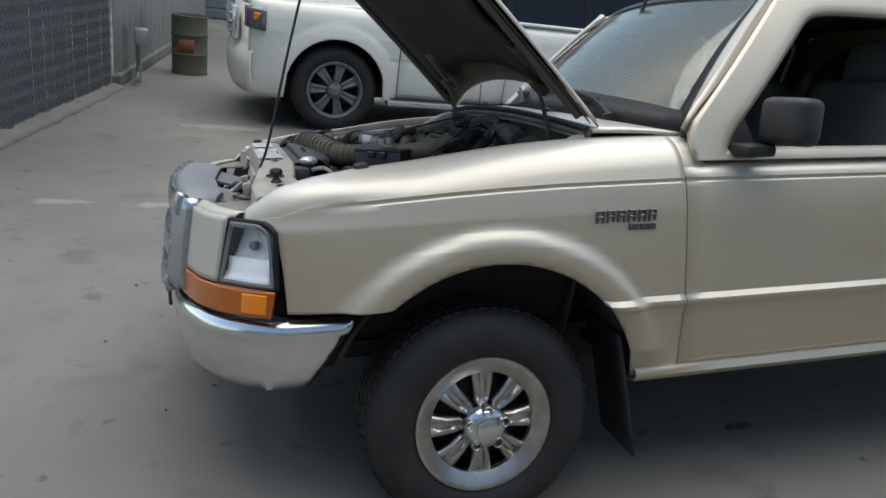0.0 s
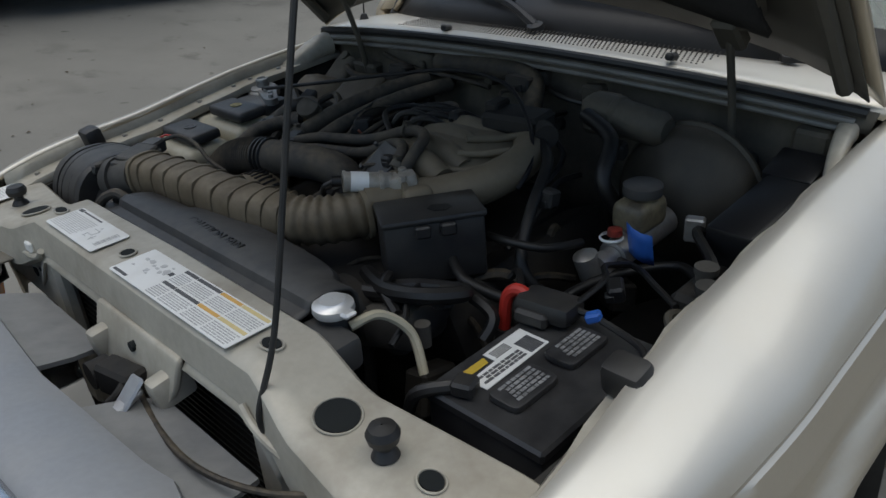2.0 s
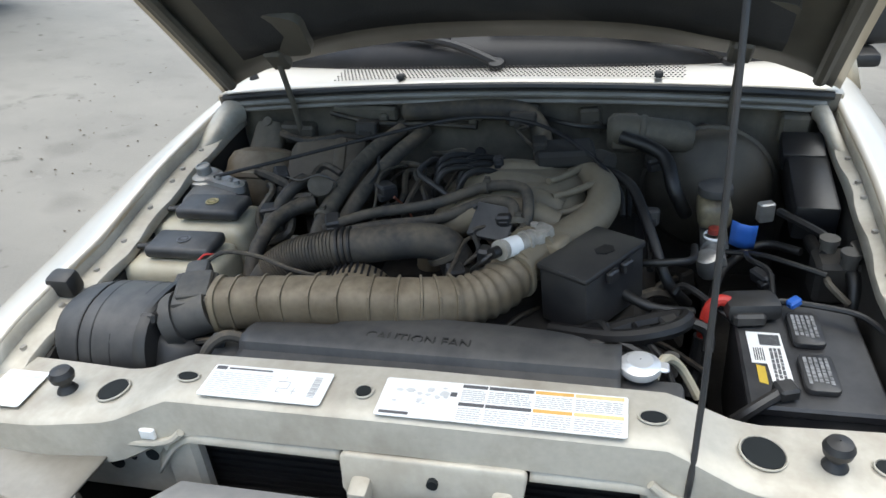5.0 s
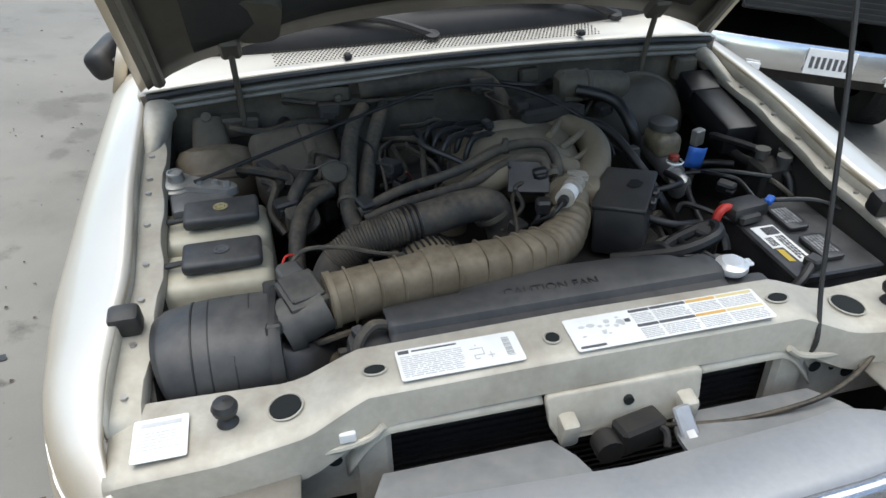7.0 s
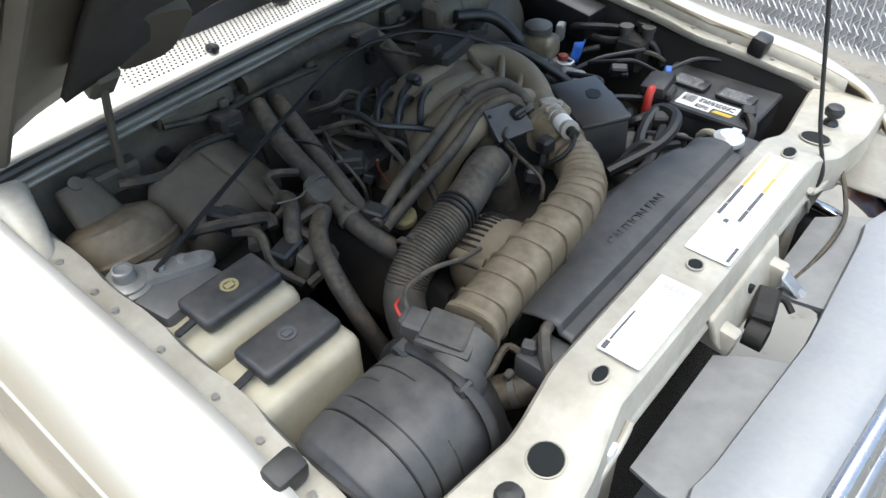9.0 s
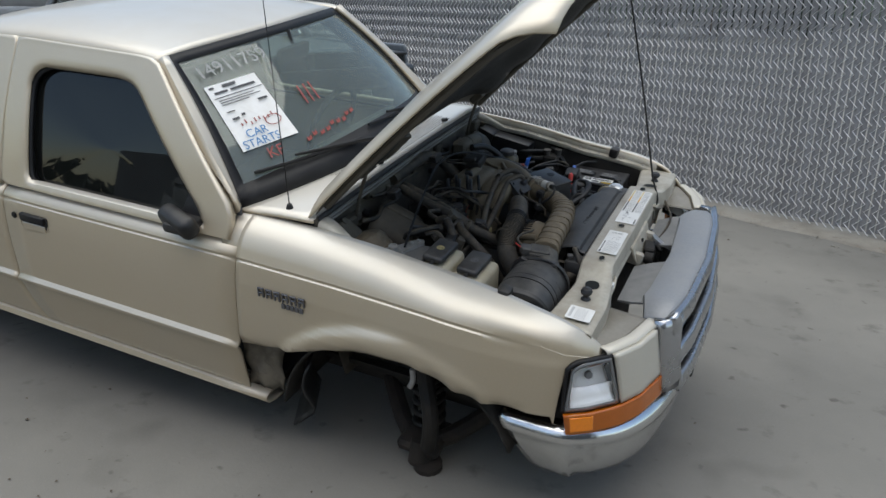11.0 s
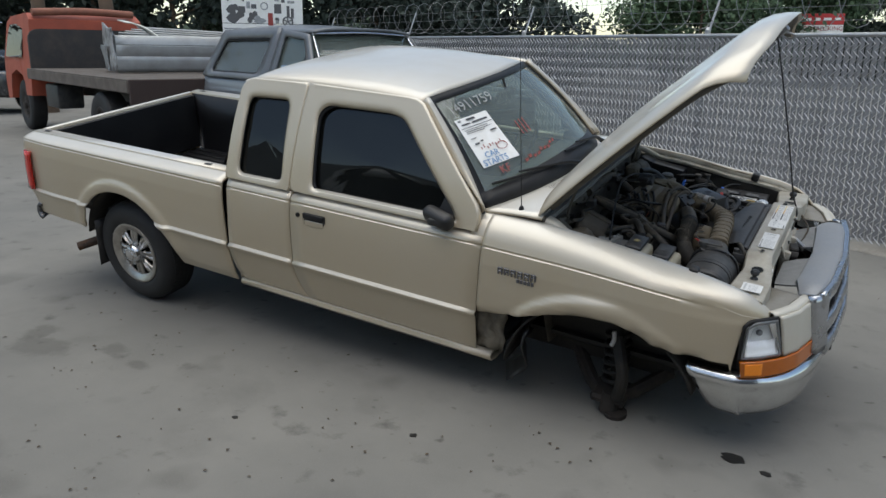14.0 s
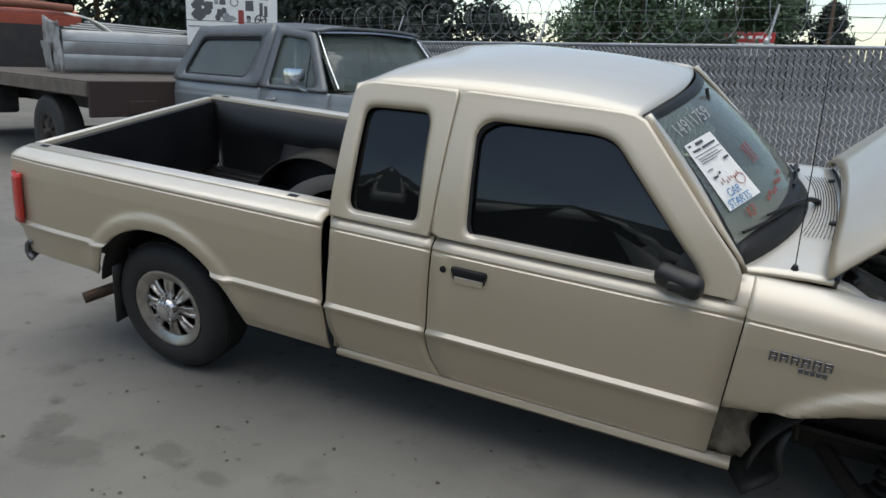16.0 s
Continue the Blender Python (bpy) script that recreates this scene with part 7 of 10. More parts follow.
# twin reservoir
CAPS = ((0.079, 1.036), (0.203, 1.018))
bm = bmesh.new()
add_box(bm, (0.075, -0.570, 0.90), (0.125, 0.225, 0.25), bevel=0.022, seg=3)
add_box(bm, (0.205, -0.570, 0.885), (0.122, 0.225, 0.25), bevel=0.022, seg=3)
tank = part("fluid_reservoir", bm, CREAM, truck, "yellowed twin fluid reservoir with black caps", 50)
for x, z in CAPS:
    bm = bmesh.new()
    add_box(bm, (x, -0.543, z + 0.010), (0.074, 0.140, 0.024), (0, 3, 0), 0.008, 2)
    cp = part("reservoir_cap", bm, GREYPLASTIC, tank, "black rectangular filler cap", 50)
    bm = bmesh.new()
    add_lathe(bm, [(0.014, 0.0), (0.014, 0.0015), (0.010, 0.0015), (0.009, 0.0)], (x, -0.543, z + 0.0225), (0, 0, 1), 18)
    add_box(bm, (x, -0.543, z + 0.023), (0.010, 0.014, 0.0012))
    part("cap_symbol", bm, surf("worn_yellow_mark", (0.30, 0.25, 0.12), 0.7, 0, None, 0, 20, 90, 0) if x < 0.1 else INK, cp, "worn printed symbol", 0)
    bm = bmesh.new()
    add_box(bm, (x + 0.005, -0.628, z + 0.006), (0.012, 0.035, 0.010), (0, 0, 8), 0.003)
    part("cap_hinge", bm, BLACKPLASTIC, cp)

# brake booster, master cylinder, reservoir
bm = bmesh.new()
add_lathe(bm, [(0.001, 0.075), (0.05, 0.070), (0.07, 0.055), (0.115, 0.035), (0.128, 0.020), (0.132, 0.0), (0.132, -0.012), (0.115, -0.04), (0.001, -0.06)], (-0.215, 0.452, 0.972), (1, 0, 0.06), 40)
add_lathe(bm, [(0.128, -0.016), (0.1385, -0.012), (0.1385, -0.004), (0.128, 0.0)], (-0.215, 0.452, 0.972), (1, 0, 0.06), 48)
booster = part("brake_booster", bm, surf("dusty_brown_booster", (0.040, 0.034, 0.026), 0.6, 0.2, (0.085, 0.072, 0.052), 0.6, 9, 80, 0.1, 0.003, dust_sky_up=0.25), truck, "round dusty brake booster", 40)
bm = bmesh.new()
add_cyl(bm, (-0.13, 0.455, 0.965), (0.02, 0.45, 0.955), 0.026, None, 18)
add_cyl(bm, (0.02, 0.45, 0.955), (0.06, 0.448, 0.95), 0.018, 0.022, 14)
add_lathe(bm, [(0.001, 0.0), (0.016, 0.002), (0.020, 0.01), (0.020, 0.05), (0.012, 0.055), (0.001, 0.056)], (0.058, 0.44, 0.925), (0.25, -0.2, 1), 16)
part("master_cylinder", bm, ALLOY, booster, "dull alloy brake master cylinder")
bm = bmesh.new()
add_box(bm, (-0.055, 0.45, 1.005), (0.085, 0.062, 0.055), bevel=0.016, seg=3)
add_cyl(bm, (-0.062, 0.45, 1.028), (-0.062, 0.45, 1.036), 0.026, None, 20)
part("brake_fluid_tank", bm, STAINED, booster, "yellowed brake-fluid tank", 50)
bm = bmesh.new()
add_lathe(bm, [(0.032, 0.0), (0.033, 0.003), (0.032, 0.016), (0.027, 0.019), (0.001, 0.019)], (-0.062, 0.45, 1.036), (0, 0, 1), 26)
part("tank_cap", bm, GREYPLASTIC, booster, "black round cap")
bm = bmesh.new()
add_cyl(bm, (0.012, 0.447, 0.99), (0.012, 0.447, 1.000), 0.0125, 0.0115, 14)
add_cyl(bm, (0.012, 0.447, 1.000), (0.012, 0.447, 1.003), 0.0115, 0.004, 14)
part("red_connector", bm, surf("dull_red_plastic", (0.22, 0.025, 0.015), 0.5, 0, (0.06, 0.02, 0.015), 0.6, 60, 90, 0.05), booster, "red connector")
bm = bmesh.new()
add_lathe(bm, [(0.018, 0.0), (0.020, 0.003), (0.018, 0.006)], (0.02, 0.446, 0.985), (0, 0, 1), 16)
part("white_ring", bm, PAPER, booster)
v, f = quads([[Vector((0.012 + 0.01 * math.sin(i) + 0.012 * j / 3, 0.474 + 0.046 * i / 3, 0.968 + 0.056 * j / 3 - 0.010 * i / 3)) for i in range(4)] for j in range(4)])
finish("blue_tag", v, f, BLUETAPE, booster, "blue tape tag", 40, 0.0015)
bm = bmesh.new()
add_box(bm, (-0.06, 0.545, 1.0), (0.02, 0.03, 0.04), (0, 0, 20), 0.003)
part("silver_tag", bm, ALLOY, booster, "small bare-metal plate")

# evaporator purge box, valve block, wiper motor
bm = bmesh.new()
add_box(bm, (-0.138, 0.630, 1.018), (0.26, 0.078, 0.075), (0, 7, -3), 0.008, 2)
add_box(bm, (-0.225, 0.628, 1.055), (0.075, 0.082, 0.045), (0, 18, -3), 0.006, 2)
part("relay_box", bm, surf("smooth_black_box", (0.0060, 0.0064, 0.0078), 0.40, 0, (0.014, 0.0145, 0.016), 0.3, 8, 100, 0.05, dust_sky_up=0.04), truck, "black relay box with a smooth lid", 40)
bm = bmesh.new()
add_box(bm, (0.09, 0.645, 0.955), (0.07, 0.08, 0.08), bevel=0.008)
vb = part("valve_block", bm, APRON, truck, "grey valve block with solenoids")
for dx, dy in ((-0.02, -0.015), (0.025, 0.01), (0.0, 0.03)):
    bm = bmesh.new()
    add_cyl(bm, (0.09 + dx, 0.645 + dy, 0.99), (0.09 + dx, 0.645 + dy, 1.012), 0.014, None, 14)
    add_cyl(bm, (0.09 + dx, 0.645 + dy, 1.010), (0.09 + dx, 0.645 + dy, 1.020), 0.017, None, 14)
    part("solenoid", bm, SENSOR, vb, "round grey solenoid")
bm = bmesh.new()
add_tube(bm, [(0.10, 0.63, 0.96), (0.15, 0.62, 0.975), (0.17, 0.65, 0.95)], 0.006, 7, 6)
part("brake_line", bm, FIRE, vb)
bm = bmesh.new()
add_lathe(bm, [(0.001, 0.0), (0.030, 0.003), (0.034, 0.012), (0.034, 0.055), (0.037, 0.058), (0.037, 0.066), (0.033, 0.070), (0.032, 0.15), (0.022, 0.165), (0.001, 0.167)], (-0.205, 0.25, 1.108), (0.05, 1, -0.08), 26)
add_box(bm, (-0.21, 0.275, 1.10), (0.065, 0.07, 0.07), bevel=0.012)
part("wiper_motor", bm, FIRE, truck, "dusty wiper motor on the firewall", 40)

# battery
bm = bmesh.new()
add_box(bm, (0.330, 0.553, 0.860), (0.250, 0.180, 0.20), bevel=0.008, seg=2)
add_box(bm, (0.330, 0.553, 0.955), (0.256, 0.186, 0.018), bevel=0.004)
battery = part("battery", bm, BATTERY, truck, "black car battery with white labels")
for x in (0.278, 0.385):
    bm = bmesh.new()
    add_prism(bm, rounded([Vector(p) for p in ((-0.042, -0.024), (0.042, -0.024), (0.042, 0.024), (-0.042, 0.024))], 0.012, 3), Matrix.Translation((x, 0.562, 0.9645)), 0.010, 0.003)
    cp = part("cell_cover", bm, BATTERY, battery, "ribbed battery cell cover")
    bm = bmesh.new()
    bars(bm, Matrix.Translation((x, 0.562, 0.9748)), -0.032, -0.018, 0.064, 0.036, 5, random.Random(int(x * 1000)), 0.35, 0.85)
    part("cover_print", bm, surf("pale_print", (0.24, 0.24, 0.24), 0.6, 0, (0.06, 0.06, 0.06), 0.9, 60, 90, 0) if "pale_print" not in bpy.data.materials else bpy.data.materials["pale_print"], cp, "worn pale print", 0)
bm = bmesh.new()
add_prism(bm, [(0.285, 0.474), (0.362, 0.475), (0.362, 0.496), (0.414, 0.499), (0.412, 0.527), (0.285, 0.524)], Matrix.Translation((0, 0, 0.9645)), 0.001)
lb = part("battery_label", bm, PAPER, battery, "white battery label with barcode", 0)
bm = bmesh.new()
for k in range(16):
    add_box(bm, (0.292 + 0.0017 * k, 0.506, 0.9659), (0.0008 if k % 3 else 0.0012, 0.030, 0.0006))
bars(bm, Matrix.Translation((0.325, 0.503, 0.9656)), 0, 0, 0.08, 0.018, 3, random.Random(8), 0.3, 0.9)
bars(bm, Matrix.Translation((0.326, 0.480, 0.9656)), 0, 0, 0.03, 0.016, 5, random.Random(9), 0.5, 0.95)
part("label_print", bm, INK, lb, "", 0)
bm = bmesh.new()
add_prism(bm, [(0, 0), (0.040, 0.0), (0.044, 0.012), (0.004, 0.012)], Matrix.Translation((0.366, 0.480, 0.9646)), 0.0006)
part("label_logo", bm, surf("yellow_ink", (0.50, 0.34, 0.04), 0.6, 0, None, 0, 10, 90, 0), lb, "plain yellow mark", 0)
bm = bmesh.new()
add_box(bm, (0.235, 0.486, 0.982), (0.060, 0.088, 0.032), (0, -6, 8), 0.012, 2)
add_box(bm, (0.262, 0.480, 0.976), (0.03, 0.05, 0.022), (0, -6, 8), 0.005)
part("terminal_cover", bm, BLACKPLASTIC, battery, "black terminal cover")
bm = bmesh.new()
add_tube(bm, [(0.240, 0.455, 0.988), (0.243, 0.435, 0.993), (0.247, 0.420, 0.975), (0.250, 0.415, 0.92), (0.26, 0.41, 0.86)], 0.0095, 10, 7)
part("positive_cable", bm, REDRUBBER, battery, "red battery cable")
bm = bmesh.new()
add_tube(bm, [(0.250, 0.415, 0.925), (0.255, 0.410, 0.87), (0.28, 0.40, 0.82)], 0.014, 10, 6)
part("cable_sleeve", bm, BLACKPLASTIC, battery, "black cable sleeve")
bm = bmesh.new()
add_tube(bm, [(0.435, 0.505, 0.975), (0.465, 0.46, 0.96), (0.45, 0.42, 0.90)], 0.009, 8, 6)
add_box(bm, (0.433, 0.51, 0.976), (0.03, 0.03, 0.02), (0, 0, 20), 0.004)
part("negative_cable", bm, BLACKPLASTIC, battery, "black battery cable and clamp")
bm = bmesh.new()
add_box(bm, (0.225, 0.552, 0.985), (0.016, 0.022, 0.014), (20, 0, 30), 0.003)
part("blue_connector", bm, BLUETAPE, battery, "small blue connector")
bm = bmesh.new()
add_tube(bm, [(0.225, 0.525, 0.985), (0.222, 0.56, 0.982), (0.25, 0.64, 0.985), (0.30, 0.67, 0.985)], 0.005, 7, 5)
part("battery_wire", bm, BLACKPLASTIC, battery)

# small wires, connectors and clips round the engine
rg = random.Random(23)
def wire(a, b, sag, r, mat=None, label="thin dusty wire"):
    a, b = Vector(a), Vector(b)
    side = Vector((rg.uniform(-0.03, 0.03), rg.uniform(-0.03, 0.03), 0))
    bm = bmesh.new()
    add_tube(bm, [a, a.lerp(b, 0.3) + Vector((0, 0, sag)) + side, a.lerp(b, 0.7) + Vector((0, 0, sag * 0.7)) - side, b], r, 7, 6)
    part("wire", bm, mat or HOSE, engine, label)


for a, b, sag, r in (((-0.26, 0.02, 1.10), (-0.10, 0.11, 1.10), 0.02, 0.004), ((-0.25, 0.16, 1.07), (0.02, 0.29, 1.02), 0.03, 0.005), ((-0.10, 0.30, 1.02), (0.14, 0.33, 0.98), 0.02, 0.006), ((0.14, 0.07, 1.06), (0.20, -0.02, 0.99), 0.02, 0.005),
                      ((0.16, 0.03, 1.04), (0.28, -0.03, 1.0), 0.02, 0.004), ((-0.12, -0.02, 1.04), (-0.20, -0.14, 1.05), 0.03, 0.006), ((-0.10, -0.12, 1.04), (-0.02, -0.22, 1.0), 0.02, 0.007), ((0.05, -0.10, 1.02), (0.14, -0.14, 0.98), 0.02, 0.008),
                      ((-0.02, -0.46, 1.05), (0.10, -0.43, 0.99), 0.02, 0.008), ((-0.08, -0.50, 1.04), (0.02, -0.41, 1.05), 0.02, 0.010), ((-0.24, -0.52, 1.08), (-0.22, -0.30, 1.08), -0.01, 0.009), ((-0.27, -0.40, 1.12), (-0.26, -0.05, 1.09), -0.01, 0.006),
                      ((-0.27, 0.10, 1.11), (-0.24, 0.40, 1.06), 0.01, 0.005), ((0.05, 0.50, 0.97), (0.22, 0.52, 0.99), 0.02, 0.005), ((0.03, 0.47, 0.96), (0.13, 0.62, 0.98), 0.01, 0.005), ((-0.05, 0.58, 1.0), (0.08, 0.62, 0.99), 0.02, 0.008),
                      ((0.30, 0.20, 0.95), (0.37, 0.32, 0.97), 0.03, 0.008), ((0.30, 0.30, 0.98), (0.42, 0.36, 0.96), 0.01, 0.005), ((0.24, 0.34, 0.95), (0.30, 0.42, 0.93), 0.03, 0.010), ((0.18, 0.37, 0.96), (0.25, 0.47, 0.95), 0.02, 0.006),
                      ((0.40, -0.40, 0.96), (0.47, -0.33, 0.98), 0.02, 0.006), ((0.05, -0.33, 1.06), (0.10, -0.42, 0.98), 0.01, 0.010), ((-0.04, -0.30, 1.07), (-0.02, -0.42, 1.03), 0.02, 0.008)):
    # same for wires: blacker on the shaded +y side
    wire(a, b, sag, r, SHADEBLACK if b[1] > 0.15 else HOSE)
for x, y, z, w, d, h_, rz in ((0.11, -0.27, 1.035, 0.04, 0.03, 0.03, 20), (-0.02, -0.20, 1.045, 0.05, 0.035, 0.03, 40), (0.06, -0.42, 1.03, 0.035, 0.05, 0.03, 10), (-0.06, -0.45, 1.05, 0.05, 0.03, 0.035, 30), (-0.07, 0.03, 1.092, 0.03, 0.02, 0.02, 10), (0.15, 0.075, 1.078, 0.02, 0.03, 0.02, -10),
                              (0.24, 0.00, 1.02, 0.03, 0.03, 0.025, 30), (0.03, 0.33, 1.03, 0.03, 0.03, 0.03, 0), (-0.15, 0.34, 1.06, 0.03, 0.04, 0.03, 15), (0.12, 0.52, 0.965, 0.04, 0.025, 0.025, 35), (0.31, 0.36, 0.985, 0.035, 0.03, 0.025, 25), (-0.23, -0.30, 1.10, 0.04, 0.05, 0.03, 5), (-0.24, 0.06, 1.12, 0.05, 0.06, 0.03, 0)):
    bm = bmesh.new()
    add_box(bm, (x, y, z), (w, d, h_), (rg.uniform(-12, 12), rg.uniform(-12, 12), rz), 0.004)
    add_box(bm, (x + w * 0.4, y, z - h_ * 0.2), (w * 0.4, d * 0.6, h_ * 0.5), (rg.uniform(-12, 12), 0, rz), 0.002)
    part("connector", bm, BLACKPLASTIC, engine, "dusty black connector")
for c, d, r in (((0.222, -0.30, 1.022), (0.1, 0.8, 0.2), 0.037), ((0.168, -0.03, 1.015), (0.1, 0.4, -0.8), 0.037), ((0.06, 0.03, 1.098), (0.3, 0.9, 0.2), 0.013), ((0.16, 0.11, 1.06), (0.5, 0, -0.5), 0.013), ((0.152, 0.10, 1.075), (0.5, 0, -0.5), 0.013), ((0.08, -0.30, 1.03), (0.8, -0.1, -0.3), 0.021)):
    bm = bmesh.new()
    add_lathe(bm, [(r * 0.94, -0.006), (r * 1.05, -0.005), (r * 1.05, 0.005), (r * 0.94, 0.006)], c, d, 20)
    add_box(bm, Vector(c) + Vector((0, 0, r * 1.1)), (0.012, 0.010, 0.008))
    part("hose_clamp", bm, FIRE, engine, "worn metal hose clamp")

# thin vacuum hoses and wiring looped over the intake
rg = random.Random(21)
for k in range(8):
    y0 = -0.26 + 0.036 * k
    a = Vector((-0.17 + rg.uniform(-0.03, 0.05), y0, 1.045 + rg.uniform(-0.02, 0.02)))
    b = Vector((0.02 + rg.uniform(-0.05, 0.07), y0 + rg.uniform(-0.10, 0.10), 1.03 + rg.uniform(-0.02, 0.015)))
    mid = a.lerp(b, 0.5) + Vector((rg.uniform(-0.03, 0.03), rg.uniform(-0.06, 0.06), rg.uniform(0.015, 0.05)))
    bm = bmesh.new()
    add_tube(bm, [a - Vector((0, 0, 0.05)), a, a.lerp(mid, 0.6) + Vector((0, 0, 0.012)), mid, mid.lerp(b, 0.6) + Vector((0, 0, 0.006)), b, b - Vector((0, 0, 0.06))], rg.choice((0.003, 0.0035, 0.0045, 0.006)), 7, 5)
    part("vacuum_hose", bm, HOSE if k % 4 else BLACKPLASTIC, engine, "thin dusty vacuum hose")
    if k % 2 == 0:
        bm = bmesh.new()
        add_box(bm, b + Vector((0, 0, 0.002)), (0.022, 0.016, 0.018), (rg.uniform(-20, 20), rg.uniform(-20, 20), rg.uniform(0, 90)), 0.003)
        part("wire_connector", bm, BLACKPLASTIC if k % 4 else GREYPLASTIC, engine, "small black wire connector")

# ---- mirrors, handles, badges, wipers, notice, cab interior ----
for sd in (1, -1):
    bm = bmesh.new()
    add_prism(bm, rounded([Vector(p) for p in ((-0.66, 1.058), (-0.675, 1.095), (-0.775, 1.205), (-0.835, 1.058))], 0.02, 3), Matrix(((1, 0, 0, 0), (0, -0.30 * sd, sd, 1.100 * sd), (0, 1, 0, 0), (0, 0, 0, 1))), 0.02)
    mirror = part("door_mirror", bm, BLACKPLASTIC, truck, "black door mirror")
    bm = bmesh.new()
    add_box(bm, (-0.765, 0.835 * sd, 1.090), (0.10, 0.11, 0.036), (0, 0, 0), 0.012, 2)
    part("mirror_arm", bm, BLACKPLASTIC, mirror)
    bm = bmesh.new()
    if sd > 0:
        add_box(bm, (-0.835, 0.905, 1.175), (0.10, 0.155, 0.135), (0, -4, 12), 0.026, 3)
    else:
        add_box(bm, (-0.78, -0.842, 1.100), (0.17, 0.07, 0.085), (24, 6, -16), 0.028, 3)
    part("mirror_housing", bm, BLACKPLASTIC, mirror, "black mirror housing" if sd > 0 else "black mirror housing folded flat against the glass")
    bm = bmesh.new()
    add_box(bm, (-1.54, 0.846 * sd, 0.936), (0.15, 0.010, 0.062), bevel=0.010, seg=2)
    hd = part("door_handle", bm, BLACKPLASTIC, truck, "black recessed door handle")
    bm = bmesh.new()
    add_box(bm, (-1.54, 0.855 * sd, 0.952), (0.135, 0.014, 0.030), bevel=0.006, seg=2)
    part("pull_flap", bm, BLACKTRIM, hd)
    bm = bmesh.new()
    add_box(bm, (-1.54, 0.853 * sd, 0.915), (0.120, 0.006, 0.028), bevel=0.002)
    part("handle_cup", bm, GOLD, hd)
    bm = bmesh.new()
    add_cyl(bm, (-1.65, 0.842 * sd, 0.945), (-1.65, 0.852 * sd, 0.945), 0.013, None, 16)
    add_cyl(bm, (-1.65, 0.85 * sd, 0.945), (-1.65, 0.855 * sd, 0.945), 0.008, None, 12)
    part("door_lock", bm, BLACKTRIM, truck, "round black key lock")
    # fender badge as plain chrome shapes
    bm = bmesh.new()
    rg = random.Random(21)
    x = -0.262
    for k in range(6):
        w = 0.031
        y = 0.8545
        z = 0.912
        for px, pz, pw, ph in ((0.15, 0.5, 0.22, 0.95), (0.75, 0.5, 0.22, 0.8 if k % 2 else 0.95), (0.45, 0.92, 0.8, 0.16), (0.45, 0.45 + 0.06 * (k % 3), 0.6, 0.16)):
            cx = x - w * px if sd > 0 else -0.262 - 0.198 + (-0.262 - x) + w * px
            add_box(bm, (cx, y * sd, z + 0.036 * (pz - 0.5)), (w * pw, 0.007, 0.038 * ph), bevel=0.0015)
        x -= w + 0.002
    for k in range(5):
        cx = (-0.375 - 0.018 * k) if sd > 0 else (-0.462 + 0.105 + 0.0 + 0.018 * k)
        add_box(bm, (cx, 0.854 * sd, 0.880), (0.014, 0.006, 0.018), bevel=0.001)
    part("fender_badge", bm, surf("dark_chrome_badge", (0.16, 0.16, 0.17), 0.3, 0.8, None, 0, 20, 90, 0) if sd > 0 else bpy.data.materials["dark_chrome_badge"], truck, "dark chrome fender badge in plain bars", 0)["kind"] = "stuff"

# aerial
bm = bmesh.new()
add_lathe(bm, [(0.034, -0.006), (0.036, 0.006), (0.030, 0.018), (0.014, 0.026), (0.008, 0.044), (0.001, 0.046)], (-0.436, -0.668, 1.122), (0, 0, 1), 18)
aerial = part("aerial_base", bm, BLACKPLASTIC, truck, "black aerial base with a thin mast")
bm = bmesh.new()
add_cyl(bm, (-0.436, -0.668, 1.15), (-0.475, -0.655, 1.86), 0.0022, 0.0014, 6)
part("mast", bm, BLACKTRIM, aerial)
# washer nozzles
for y in (-0.235, 0.342):
    bm = bmesh.new()
    add_box(bm, (-0.325, y, 1.188), (0.028, 0.018, 0.014), (0, -10, 0), 0.004)
    part("washer_nozzle", bm, BLACKPLASTIC, truck, "small black washer nozzle")
# wipers
for y0, y1 in ((-0.02, -0.56), (0.50, 0.02)):
    wp = new("wiper")
    wp.parent = truck
    wp["label"] = "black wiper arm and blade"
    u0, u1 = y0 / 0.728, y1 / 0.728
    base = screen_low(u0) + Vector((0.03, 0, 0.018))
    end = screen(u1 + 0.12, 0.16, 0.020)
    bm = bmesh.new()
    add_lathe(bm, [(0.020, 0.0), (0.018, 0.012), (0.001, 0.016)], base - Vector((0, 0, 0.006)), (0.3, 0, 1), 14)
    add_tube(bm, [base, base.lerp(end, 0.25) + Vector((0, 0, 0.02)), base.lerp(end, 0.6) + Vector((0, 0, 0.012)), end], 0.009, 8, 6, radii=lambda t: 1.3 - 0.7 * t)
    part("wiper_arm", bm, BLACKTRIM, wp)
    bm = bmesh.new()
    add_tube(bm, [screen(u1 - 0.10 + (u0 - u1) * 0.9 * k / 6, 0.15 - 0.05 * k / 6, 0.012) for k in range(7)], 0.006, 6, 4)
    part("wiper_blade", bm, BLACKTRIM, wp)


def screen_frame(u, t):
    """A pose on the windscreen: x along the glass to the left side of the truck, y up the glass."""
    p = screen(u, t, 0.0085)
    a = (screen(u + 0.01, t) - screen(u - 0.01, t)).normalized()
    b = (screen(u, t + 0.01) - screen(u, t - 0.01)).normalized()
    n = a.cross(b).normalized()
    b = n.cross(a)
    return Matrix(((a.x, b.x, n.x, p.x), (a.y, b.y, n.y, p.y), (a.z, b.z, n.z, p.z), (0, 0, 0, 1)))

